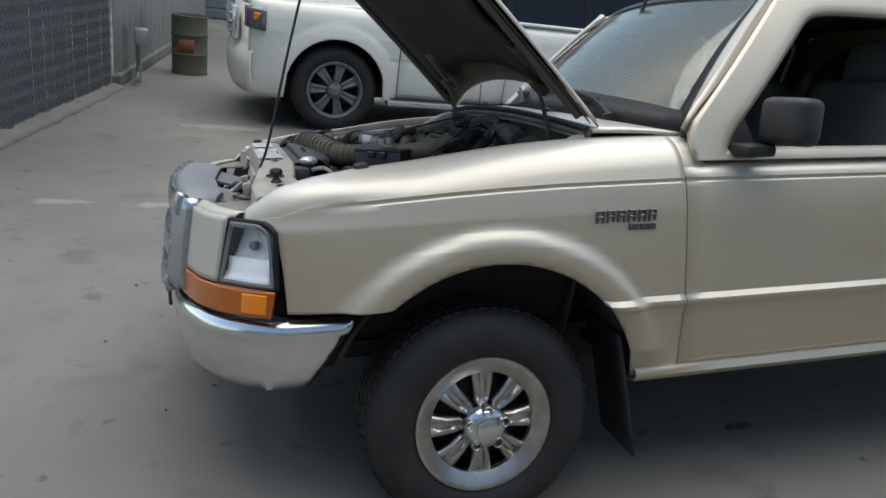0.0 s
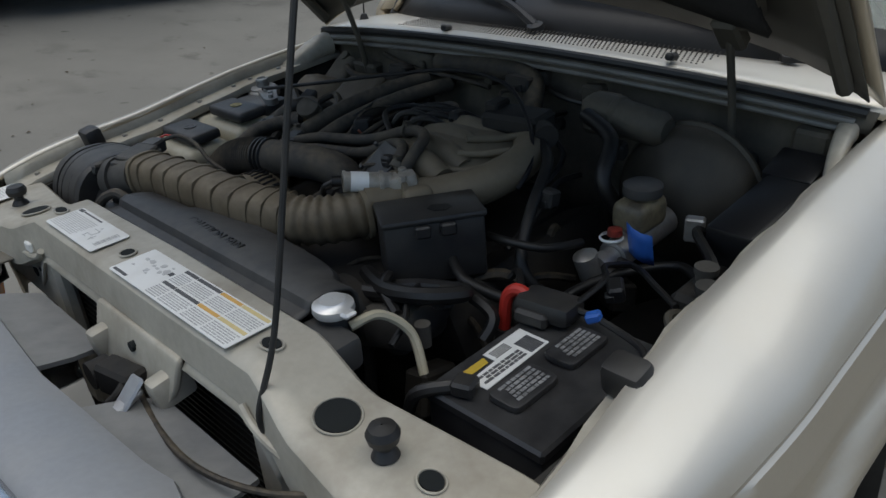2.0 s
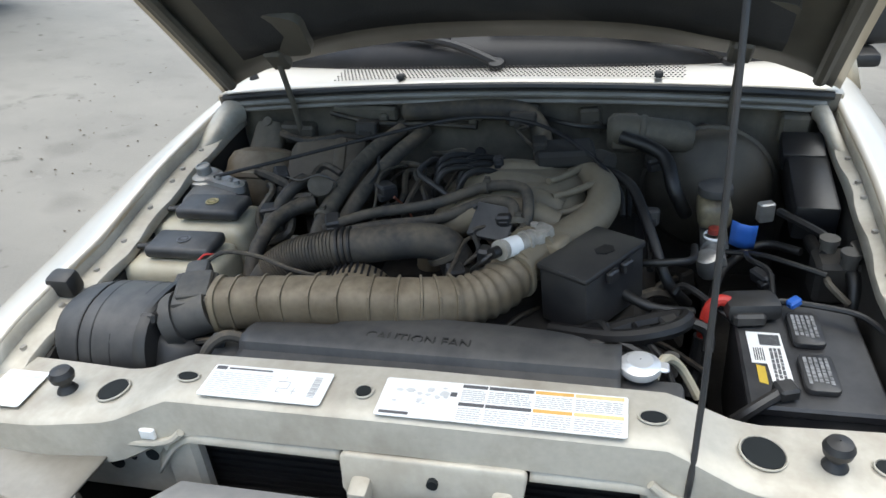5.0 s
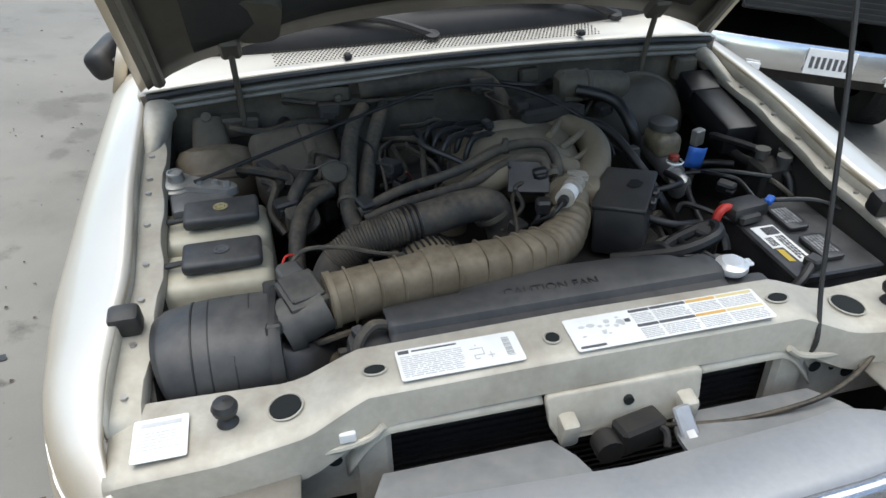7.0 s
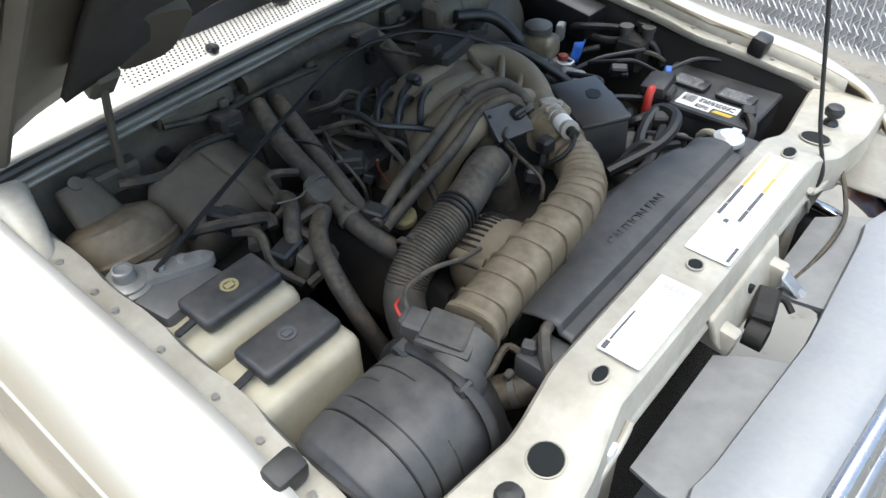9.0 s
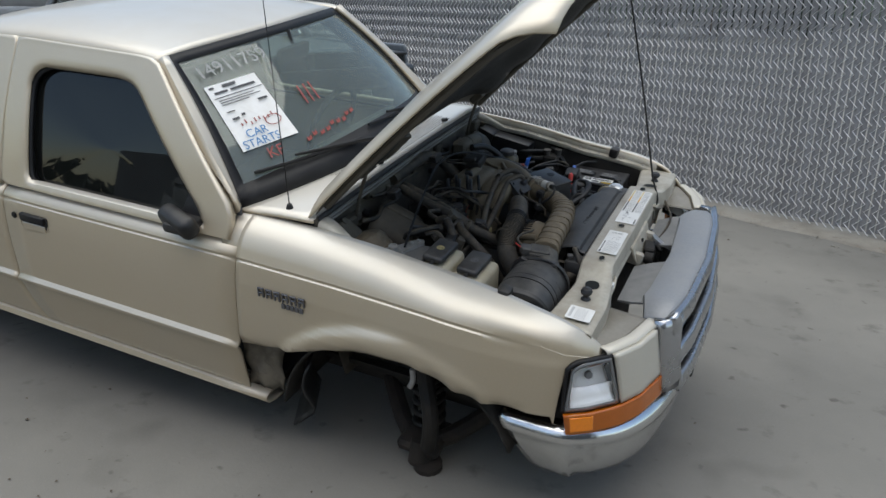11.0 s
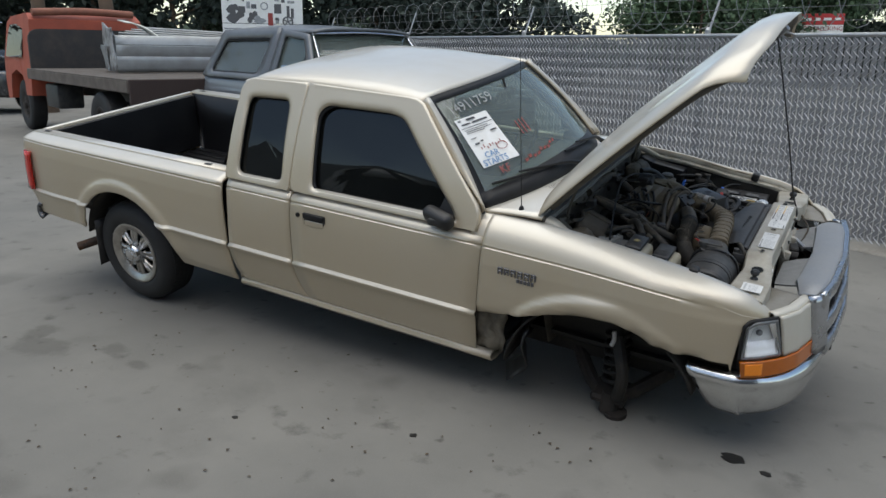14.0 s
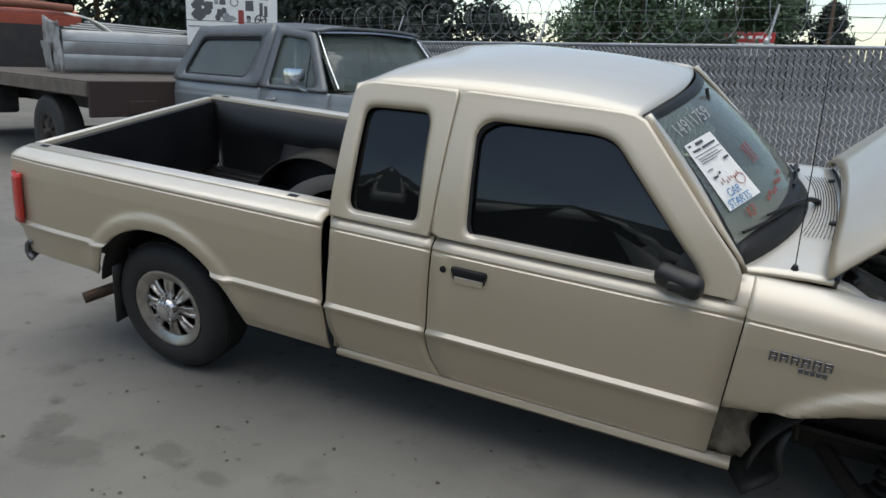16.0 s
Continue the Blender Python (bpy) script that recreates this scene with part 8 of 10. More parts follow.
# paper notice and marker writing on the windscreen
def on_screen(name, loop, mat, off, label="", parent=None):
    """A thin sheet lying on the glass; loop: (u, t) pairs."""
    n = len(loop)
    top = [screen(u, t, off) for u, t in loop]
    bot = [screen(u, t, off - 0.0012) for u, t in loop]
    faces = [tuple(range(n)), tuple(range(2 * n - 1, n - 1, -1))] + [(i, n + i, n + (i + 1) % n, (i + 1) % n) for i in range(n)]
    return finish(name, top + bot, faces, mat, parent or truck, label, 0)


NOTE = [(-0.885, 0.735), (-0.535, 0.735), (-0.545, 0.285), (-0.870, 0.285)]


def note_uv(a, b):
    """Place on the notice: a across from its outer side, b up."""
    lo = Vector(NOTE[3]).lerp(Vector(NOTE[2]), a)
    hi = Vector(NOTE[0]).lerp(Vector(NOTE[1]), a)
    return tuple(lo.lerp(hi, b))


def note_rect(a0, b0, a1, b1):
    return [note_uv(a0, b0), note_uv(a1, b0), note_uv(a1, b1), note_uv(a0, b1)]


notice = on_screen("paper_notice", note_rect(0, 0, 1, 1), PAPER, 0.0085, "white paper notice with print and a blue stamp", None)
BLUEINK, REDINK, BLACKINK = (surf(nm, c, 0.6, 0, None, 0, 10, 90, 0) for nm, c in (("blue_ink", (0.05, 0.20, 0.42)), ("red_marker", (0.27, 0.05, 0.04)), ("black_ink", (0.05, 0.05, 0.055))))
WHITEINK = surf("white_marker", (0.26, 0.27, 0.265), 0.7, 0, None, 0, 10, 90, 0)
rg = random.Random(31)
for a0, b0, a1, b1 in ((0.30, 0.93, 0.55, 0.97), (0.06, 0.94, 0.14, 0.97), (0.10, 0.855, 0.34, 0.885), (0.40, 0.855, 0.88, 0.885), (0.05, 0.79, 0.97, 0.80), (0.10, 0.745, 0.75, 0.755), (0.10, 0.71, 0.85, 0.72), (0.10, 0.675, 0.6, 0.685), (0.72, 0.60, 0.90, 0.63), (0.10, 0.56, 0.24, 0.575), (0.12, 0.44, 0.24, 0.47), (0.30, 0.47, 0.36, 0.50)):
    on_screen("print_bar", note_rect(a0, b0, a1, b1), BLACKINK if b1 - b0 > 0.02 else INK, 0.0092, "", notice)
for k in range(9):
    a, b = 0.2 + 0.08 * k, 0.33 + 0.02 * math.sin(k * 2.1)
    on_screen("handwriting", note_rect(a, b, a + 0.02, b + 0.04 + 0.02 * (k % 2)), REDINK, 0.0092, "", notice)
loop = [(0.74 + 0.15 * math.cos(2 * math.pi * k / 24), 0.29 + 0.075 * math.sin(2 * math.pi * k / 24)) for k in range(24)]
for k in range(24):
    (a, b), (c, d) = loop[k], loop[(k + 1) % 24]
    on_screen("red_ring", [note_uv(a, b), note_uv(c, d), note_uv(c + (0.74 - c) * 0.1, d + (0.29 - d) * 0.1), note_uv(a + (0.74 - a) * 0.1, b + (0.29 - b) * 0.1)], REDINK, 0.0094, "", notice)


def written(name, text, size, u, t, turn, mat, parent, label=""):
    """Words laid on the windscreen at (u, t)."""
    lettering(name, text, size, screen_frame(u, t) @ Matrix.Rotation(radians(turn), 4, "Z") @ Matrix.Translation((0, 0, 0.0015)), mat, parent, 0.0003, label)


written("stamp_word", "CAR", 0.045, *note_uv(0.36, 0.155), 0, BLUEINK, truck, "blue stamped word")
written("stamp_word", "STARTS", 0.045, *note_uv(0.36, 0.02), 0, BLUEINK, truck, "blue stamped word")
written("marker_number", "14911759", 0.082, -0.62, 0.80, 2, WHITEINK, truck, "number written in white marker")
written("marker_mark", "KF", 0.06, -0.72, 0.20, 0, REDINK, truck, "red marker letters")
for k in range(9):
    u, t = -0.52 + 0.05 * k, 0.215 + 0.012 * math.sin(k * 1.9) + 0.006 * k
    on_screen("marker_scrawl", [(u, t), (u + 0.03, t + 0.006), (u + 0.034, t + 0.03), (u + 0.022, t + 0.028), (u + 0.02, t + 0.012), (u + 0.004, t + 0.03)], REDINK, 0.008, "unreadable red marker scrawl")
for k in range(3):
    on_screen("marker_scrawl", [(-0.36 + 0.05 * k, 0.43), (-0.35 + 0.05 * k, 0.43), (-0.33 + 0.05 * k, 0.56), (-0.342 + 0.05 * k, 0.56)], REDINK, 0.008, "unreadable red marker scrawl")

# cab interior seen through the glass
bm = bmesh.new()
add_box(bm, (-0.62, 0, 1.02), (0.36, 1.36, 0.22), (0, -8, 0), 0.05, 3)
dash = part("dashboard", bm, surf("grey_dash", (0.10, 0.105, 0.105), 0.7, 0, (0.16, 0.155, 0.15), 0.4, 6, 120, 0.1, dust_sky_up=0.1), truck, "grey dashboard", 50)
bm = bmesh.new()
add_tube(bm, [(-0.93 + 0.06 * math.sin(a), 0.36 + 0.18 * math.cos(a), 1.08 + 0.17 * math.sin(a)) for a in [2 * math.pi * k / 24 for k in range(25)]], 0.014, 8, 1)
add_cyl(bm, (-0.70, 0.36, 0.98), (-0.92, 0.36, 1.08), 0.035, None, 12)
part("steering_wheel", bm, BLACKPLASTIC, truck, "black steering wheel")
for y in (0.36, -0.36):
    bm = bmesh.new()
    add_box(bm, (-1.32, y, 0.72), (0.52, 0.52, 0.16), (0, -6, 0), 0.05, 3)
    add_box(bm, (-1.60, y, 1.02), (0.15, 0.50, 0.56), (0, -14, 0), 0.05, 3)
    add_box(bm, (-1.68, y, 1.36), (0.10, 0.26, 0.16), (0, -14, 0), 0.035, 3)
    part("seat", bm, SEATCLOTH, truck, "grey cloth seat", 50)
bm = bmesh.new()
add_box(bm, (-1.35, 0, 0.50), (1.6, 1.5, 0.03))
part("cab_floor", bm, SEATCLOTH, truck)
bm = bmesh.new()
add_box(bm, (-0.86, 0.0, 1.50), (0.03, 0.20, 0.06), (0, 10, 0), 0.012, 2)
add_cyl(bm, (-0.86, 0, 1.53), (-0.88, 0, 1.59), 0.008, None, 8)
part("inside_mirror", bm, BLACKPLASTIC, truck, "black inside mirror")
v, f = quads([[Vector((-1.0 - 1.18 * i / 6, -0.56 + 1.12 * j / 6, 1.545)) for j in range(7)] for i in range(7)])
finish("headliner", v, f, SEATCLOTH, truck, "", 40, 0.01)

# spare tyre and wheel well trim lying in the bed
spare = thing("spare_wheel", "worn spare wheel lying on the black bed liner", "wheel", LEAN @ Matrix.Translation((-2.62, -0.12, 0.62)) @ Matrix.Rotation(radians(-62), 4, "X") @ Matrix.Rotation(radians(14), 4, "Z"))
bm = bmesh.new()
add_lathe(bm, [(0.19, -0.01), (0.21, 0.0), (0.26, 0.006), (0.30, -0.01), (0.325, -0.04), (0.33, -0.08), (0.325, -0.12), (0.30, -0.15), (0.26, -0.166), (0.21, -0.16), (0.19, -0.15)], (0, 0, 0), (0, 1, 0), 44)
part("tyre", bm, RUBBER, spare, "grey dusty tyre")
bm = bmesh.new()
add_lathe(bm, [(0.195, -0.004), (0.18, -0.012), (0.175, -0.05), (0.12, -0.06), (0.09, -0.03), (0.05, -0.03), (0.04, -0.06), (0.001, -0.06)], (0, 0, 0), (0, 1, 0), 36)
part("rim", bm, STEEL, spare, "dull steel rim")

# ---- ground: one worn concrete sheet ----
def concrete():
    m, n, l, b = nodes_of("worn_concrete")
    tc = n.new("ShaderNodeTexCoord")
    col = None

    def noise_tex(scale, detail=8, rough=0.6):
        t = n.new("ShaderNodeTexNoise")
        t.inputs["Scale"].default_value, t.inputs["Detail"].default_value, t.inputs["Roughness"].default_value = scale, detail, rough
        l.new(tc.outputs["Object"], t.inputs["Vector"])
        return t.outputs["Fac"]

    def mixed(base, color, fac, lo, hi, amount):
        r, mx = n.new("ShaderNodeMapRange"), n.new("ShaderNodeMix")
        r.inputs["From Min"].default_value, r.inputs["From Max"].default_value, r.inputs["To Max"].default_value = lo, hi, amount
        l.new(fac, r.inputs["Value"])
        mx.data_type = "RGBA"
        l.new(r.outputs["Result"], mx.inputs["Factor"])
        if isinstance(base, tuple):
            mx.inputs[6].default_value = (*base, 1)
        else:
            l.new(base, mx.inputs[6])
        mx.inputs[7].default_value = (*color, 1)
        return mx.outputs[2]

    col = mixed((0.1497, 0.1438, 0.1293), (0.2041, 0.1941, 0.1730), noise_tex(0.5), 0.4, 0.65, 1.0)
    col = mixed(col, (0.1225, 0.1168, 0.1048), noise_tex(1.7), 0.55, 0.75, 0.7)
    col = mixed(col, (0.0680, 0.0629, 0.0560), noise_tex(4.2, 5), 0.60, 0.74, 0.75)
    col = mixed(col, (0.0907, 0.0854, 0.0760), noise_tex(2.6, 2, 0.4), 0.62, 0.74, 0.45)
    col = mixed(col, (0.0544, 0.0486, 0.0411), noise_tex(11, 2, 0.4), 0.70, 0.78, 0.7)
    col = mixed(col, (0.2631, 0.2517, 0.2271), noise_tex(2.3, 9, 0.7), 0.66, 0.74, 0.5)
    col = mixed(col, (0.0726, 0.0674, 0.0612), noise_tex(38, 3, 0.5), 0.71, 0.76, 0.6)
    col = mixed(col, (0.2132, 0.2040, 0.1835), noise_tex(150, 3, 0.5), 0.55, 0.75, 0.4)
    def stain(base, color, x, y, rx, ry, ragged, amount):
        """A ragged stain or dry crust of its own at one spot of the yard."""
        mp, ln, ad = n.new("ShaderNodeVectorMath"), n.new("ShaderNodeVectorMath"), n.new("ShaderNodeMath")
        mp.operation, ln.operation, ad.operation = "MULTIPLY_ADD", "LENGTH", "MULTIPLY_ADD"
        mp.inputs[1].default_value, mp.inputs[2].default_value = (1 / rx, 1 / ry, 0), (-x / rx, -y / ry, 0)
        l.new(tc.outputs["Object"], mp.inputs[0])
        l.new(mp.outputs[0], ln.inputs[0])
        l.new(noise_tex(6.5, 6, 0.65), ad.inputs[0])
        ad.inputs[1].default_value = ragged
        l.new(ln.outputs["Value"], ad.inputs[2])
        return mixed(base, color, ad.outputs[0], 1.15 + ragged * 0.5, 0.65 + ragged * 0.5, amount)

    for x, y, rx, ry in ((0.68, -4.62, 0.42, 0.10), (1.02, -2.26, 0.26, 0.06), (1.68, -2.28, 0.16, 0.05)):
        col = stain(col, (0.46, 0.45, 0.42), x, y, rx, ry, 3.2, 0.30)
    for x, y, rx, ry in ((-3.0, -1.62, 0.20, 0.13), (-2.6, -1.42, 0.10, 0.07), (-3.22, -1.48, 0.12, 0.10), (-2.32, -1.50, 0.08, 0.05)):
        col = stain(col, (0.060, 0.055, 0.047), x, y, rx, ry, 2.4, 0.42)
    l.new(col, b.inputs["Base Color"])
    b.inputs["Roughness"].default_value = 0.85
    bp = n.new("ShaderNodeBump")
    bp.inputs["Strength"].default_value, bp.inputs["Distance"].default_value = 0.35, 0.004
    l.new(noise_tex(70, 6, 0.65), bp.inputs["Height"])
    l.new(bp.outputs["Normal"], b.inputs["Normal"])
    return m


CONCRETE = concrete()
xs = [-900, -200, -60] + [-30 + 1.0 * i for i in range(47)] + [40, 200, 900]
ys = [-900, -200, -50] + [-22 + 1.0 * i for i in range(47)] + [50, 200, 900]
rows = [[Vector((x, y, 0.012 * noise.noise(Vector((x * 0.22, y * 0.22, 3.0))) if abs(x) < 40 and abs(y) < 40 and math.hypot(x + 1, y) > 6 else 0.0)) for x in xs] for y in ys]
v, f = quads(rows)
ground = finish("ground", v, f, CONCRETE, None, "worn pale concrete yard floor with oil stains and dust", 60)
tagged(ground, category="ground", kind="structure")

# ---- slatted chain-link fence beyond the truck ----
FA, FB = Vector((4.6, 2.15, 0)), Vector((-8.8, 8.2, 0))
WIRE = surf("galvanised_wire", (0.20, 0.205, 0.21), 0.5, 0.6, (0.2, 0.195, 0.19), 0.4, 10, 90, 0.05)
MESHWIRE = surf("weathered_mesh_wire", (0.62, 0.62, 0.62), 0.45, 0.35, (0.38, 0.375, 0.37), 0.5, 1.2, 90, 0.05)
SLAT = surf("grey_fence_slats", (0.215, 0.210, 0.214), 0.5, 0, (0.30, 0.295, 0.293), 0.6, 0.9, 40, 0.1, rand=0.14)


def chain_fence(name, a, b, top, slat_mat, step=0.062, label="", wire_mat=None, fill=0.84, gauge=0.0044):
    """A chain-link fence with upright privacy slats woven in, posts, rails and coiled wire on top."""
    d = (b - a).normalized()
    L = (b - a).length
    n = Vector((d.y, -d.x, 0))
    if n.y > 0 and abs(n.y) > abs(n.x):
        n = -n
    fence = new(name)
    tagged(fence, label, "fence", kind="structure")
    # slats
    k = int(L / step)
    rng = random.Random(5)
    w = step * fill
    me = bpy.data.meshes.new("privacy_slat")
    me.from_pydata([(0, 0, 0), (w * 0.5, 0.006, 0), (w, 0, 0), (w * 0.5, -0.006, 0), (0, 0, top - 0.07), (w * 0.5, 0.006, top - 0.07), (w, 0, top - 0.07), (w * 0.5, -0.006, top - 0.07)], [],
                   [(0, 1, 5, 4), (1, 2, 6, 5), (2, 3, 7, 6), (3, 0, 4, 7), (4, 5, 6, 7), (3, 2, 1, 0)])
    me.materials.append(slat_mat)
    for i in range(k):
        p = a + d * (i * step)
        o = n * rng.uniform(-0.003, 0.003)
        q = p + o
        slat = new("privacy_slat", me)
        slat.parent = fence
        slat.matrix_basis = Matrix(((d.x, n.x, 0, q.x), (d.y, n.y, 0, q.y), (0, 0, 1, 0.05 + rng.uniform(-0.01, 0.01)), (0, 0, 0, 1)))
    # wire mesh: zigzag strands
    verts, faces = [], []
    m = int(top / (step * 0.95))
    r = gauge
    for i in range(k + 1):
        x0 = i * step
        prev = None
        for j in range(m + 1):
            z = 0.03 + (top - 0.05) * j / m
            p = a + d * (x0 + (step / 2 if j % 2 else -step / 2)) + n * (0.010 + (0.004 if (i + j) % 2 else 0)) + Vector((0, 0, z))
            ring = [p + n * r * 1.3, p - d * r - n * r * 0.7, p + d * r - n * r * 0.7]
            b0 = len(verts)
            verts += ring
            if prev is not None:
                for q in range(3):
                    faces.append((prev + q, prev + (q + 1) % 3, b0 + (q + 1) % 3, b0 + q))
            prev = b0
    ob = finish("wire_mesh", verts, faces, wire_mat or MESHWIRE, fence, "galvanised diamond wire mesh", 0)
    ob["kind"] = "stuff"
    bm = bmesh.new()
    add_cyl(bm, a + Vector((0, 0, top)), b + Vector((0, 0, top)), 0.021, None, 10)
    part("top_rail", bm, STEEL, fence)
    cnt = int(L / 2.9)
    for i in range(cnt + 1):
        p = a + d * (L * i / cnt) - n * 0.03
        bm = bmesh.new()
        add_cyl(bm, p, p + Vector((0, 0, top + 0.06)), 0.03, None, 12)
        add_cyl(bm, p + Vector((0, 0, top + 0.06)), p + Vector((0, 0, top + 0.09)), 0.034, 0.01, 12)
        add_cyl(bm, p + Vector((0, 0, top)), p - n * 0.16 + Vector((0, 0, top + 0.40)), 0.012, None, 8)
        part("fence_post", bm, STEEL, fence)
    for h, o in ((0.13, 0.06), (0.26, 0.11), (0.38, 0.155)):
        bm = bmesh.new()
        add_cyl(bm, a - n * o + Vector((0, 0, top + h)), b - n * o + Vector((0, 0, top + h)), 0.0025, None, 5)
        part("barbed_strand", bm, WIRE, fence)
    bm = bmesh.new()
    turns = int(L / 0.34)
    add_tube(bm, [a + d * (L * t / (turns * 12)) + Vector((0, 0, top + 0.30 + 0.24 * math.sin(2 * math.pi * t / 12))) + n * (-0.10 + 0.22 * math.cos(2 * math.pi * t / 12)) for t in range(turns * 12 + 1)], 0.004, 4, 1, caps=False)
    ob = part("razor_coil", bm, WIRE, fence, "coiled razor wire along the fence top")
    return fence


chain_fence("fence", FA, FB, 1.86, SLAT, label="chain-link fence with grey privacy slats and coiled razor wire")

# gravel and dead leaves along the fence foot
rng = random.Random(11)
fd = (FB - FA).normalized()
fn = Vector((-fd.y, fd.x, 0))
if fn.y > 0:
    fn = -fn
verts, faces = [], []
for i in range(5200):
    t, w = rng.random(), abs(rng.gauss(0, 0.16)) + 0.0
    p = FA.lerp(FB, t) + fn * (w + 0.02 - 0.1)
    s = rng.uniform(0.006, 0.022)
    b0 = len(verts)
    verts += [p + Vector((rng.uniform(-s, s), rng.uniform(-s, s), rng.uniform(0, s * 0.4))) for _ in range(3)] + [p + Vector((0, 0, s * 0.8))]
    faces += [(b0, b0 + 1, b0 + 3), (b0 + 1, b0 + 2, b0 + 3), (b0 + 2, b0, b0 + 3)]
GRAVEL = surf("tan_gravel", (0.24, 0.22, 0.185), 0.9, 0, (0.13, 0.105, 0.08), 0.7, 3, 40, 0.2)
ob = finish("gravel", verts, faces, GRAVEL, None, "tan gravel and dead leaves along the fence foot", 0)
tagged(ob, category="gravel", kind="stuff")
rows = [[FA.lerp(FB, i / 60) + fn * (-0.15 + w * (0.42 + 0.12 * noise.noise(Vector((i * 0.7, w, 0))))) + Vector((0, 0, 0.03 * (1 - w))) + Vector((0, 0, 0.002)) for w in (0, 0.35, 0.7, 1.0)] for i in range(61)]
v, f = quads(rows)
tagged(finish("dirt_verge", v, f, surf("sandy_dirt", (0.25, 0.232, 0.20), 0.95, 0, (0.16, 0.14, 0.115), 0.7, 4, 60, 0.5, 0.01), None, "sandy dirt banked against the fence foot", 60, -0.01), category="dirt", kind="structure")

DARKSLAT = surf("dark_grey_slats", (0.125, 0.128, 0.136), 0.75, 0, (0.095, 0.096, 0.102), 0.5, 2, 60, 0.1)
GATEWIRE = surf("painted_gate_wire", (0.105, 0.107, 0.114), 0.85, 0, (0.09, 0.09, 0.096), 0.5, 2, 60, 0.1, spec=0.2)
# ---- dark gate and corrugated building at the side of the yard ----
chain_fence("yard_gate", Vector((2.66, -2.2, 0)), Vector((1.83, -6.25, 0)), 2.3, DARKSLAT, label="tall chain-link gate with dark grey privacy slats", wire_mat=GATEWIRE, fill=1.07, gauge=0.0026)

# ---- other vehicles ----
def veh_panel(name, veh, sd, xs, levels, low, yfun, mat, label="", bulge=None, solid=0.02):
    rows = [[Vector((x, (yfun(x, max(z, low(x))) + (bulge(x, max(z, low(x))) if bulge else 0)) * sd, max(z, low(x)))) for z in levels] for x in xs]
    v, f = quads(rows)
    return finish(name, v, f if sd < 0 else [q[::-1] for q in f], mat, veh, label, 40, solid, weld=0.001)


def veh_ring(name, veh, sd, outer, inner, yf, mat, label="", rows=2, solid=0.03, off=0.0):
    o, i = resample(outer, 64), resample(inner, 64)
    grid = [[Vector((a.lerp(b, k / rows).x, (yf(a.lerp(b, k / rows).y) + off) * sd, a.lerp(b, k / rows).y)) for a, b in zip(o, i)] for k in range(rows + 1)]
    v, f = quads(grid, True)
    return finish(name, v, f if sd > 0 else [q[::-1] for q in f], mat, veh, label, 45, solid)


def veh_pane(name, veh, sd, loop, yf, mat, off=-0.01, label=""):
    o = resample(loop, 48)
    n = len(o)
    v = [Vector((p.x, (yf(p.y) + off) * sd, p.y)) for p in o]
    return finish(name, v, [tuple(range(n)) if sd > 0 else tuple(range(n - 1, -1, -1))], mat, veh, label, 0, 0.004)


# white sport utility vehicle
SATIN = surf("satin_grey_wheel", (0.20, 0.20, 0.205), 0.5, 0.5, (0.12, 0.115, 0.11), 0.4, 10, 90, 0.04)
RUSTYWHEEL = surf("rusty_dark_wheel", (0.035, 0.031, 0.028), 0.8, 0.1, (0.06, 0.04, 0.03), 0.6, 10, 70, 0.2)
suv = thing("sport_utility_vehicle", "white parked sport utility vehicle with bright alloy wheels", "car", Matrix.Translation((-0.28, -5.65, 0)) @ Matrix.Rotation(radians(1.5), 4, "Z"))
SV_SIDE = [(0.28, 0.90), (0.36, 0.935), (0.50, 0.955), (0.72, 0.965), (0.90, 0.968), (1.02, 0.955), (1.10, 0.925), (1.16, 0.87)]
SV_PLAN = [(-4.3, 0.93), (-4.0, 0.99), (0.2, 1.0), (0.5, 0.985), (0.68, 0.94), (0.78, 0.87), (0.86, 0.74), (0.90, 0.60)]
sv_y = lambda x, z: lerp_table(SV_SIDE, z) * lerp_table(SV_PLAN, x)
SVL = [0.28, 0.33, 0.36, 0.42, 0.50, 0.60, 0.66, 0.70, 0.72, 0.74, 0.82, 0.90, 0.96, 1.02, 1.06, 1.10, 1.13, 1.16]
SVL = sorted(set(SVL + [round(0.42 + 0.022 * q, 3) for q in range(27)]))
sv_arch = lambda x: max(0.30, *(arch_line(x, c, 0.40, 0.475) if abs(x - c) < 0.47 else 0 for c in (0.0, -3.02)))


def sv_bulge(x, z):
    out = 0.0
    for c in (0.0, -3.02):
        d = math.hypot(x - c, z - 0.40) - 0.475
        if -0.03 <= d < 0.13:
            out = 0.030 * (1 - d / 0.13) ** 0.5 if d > 0.02 else 0.03
    return out - (0.006 if 0.695 < z < 0.735 and x < -0.5 else 0)


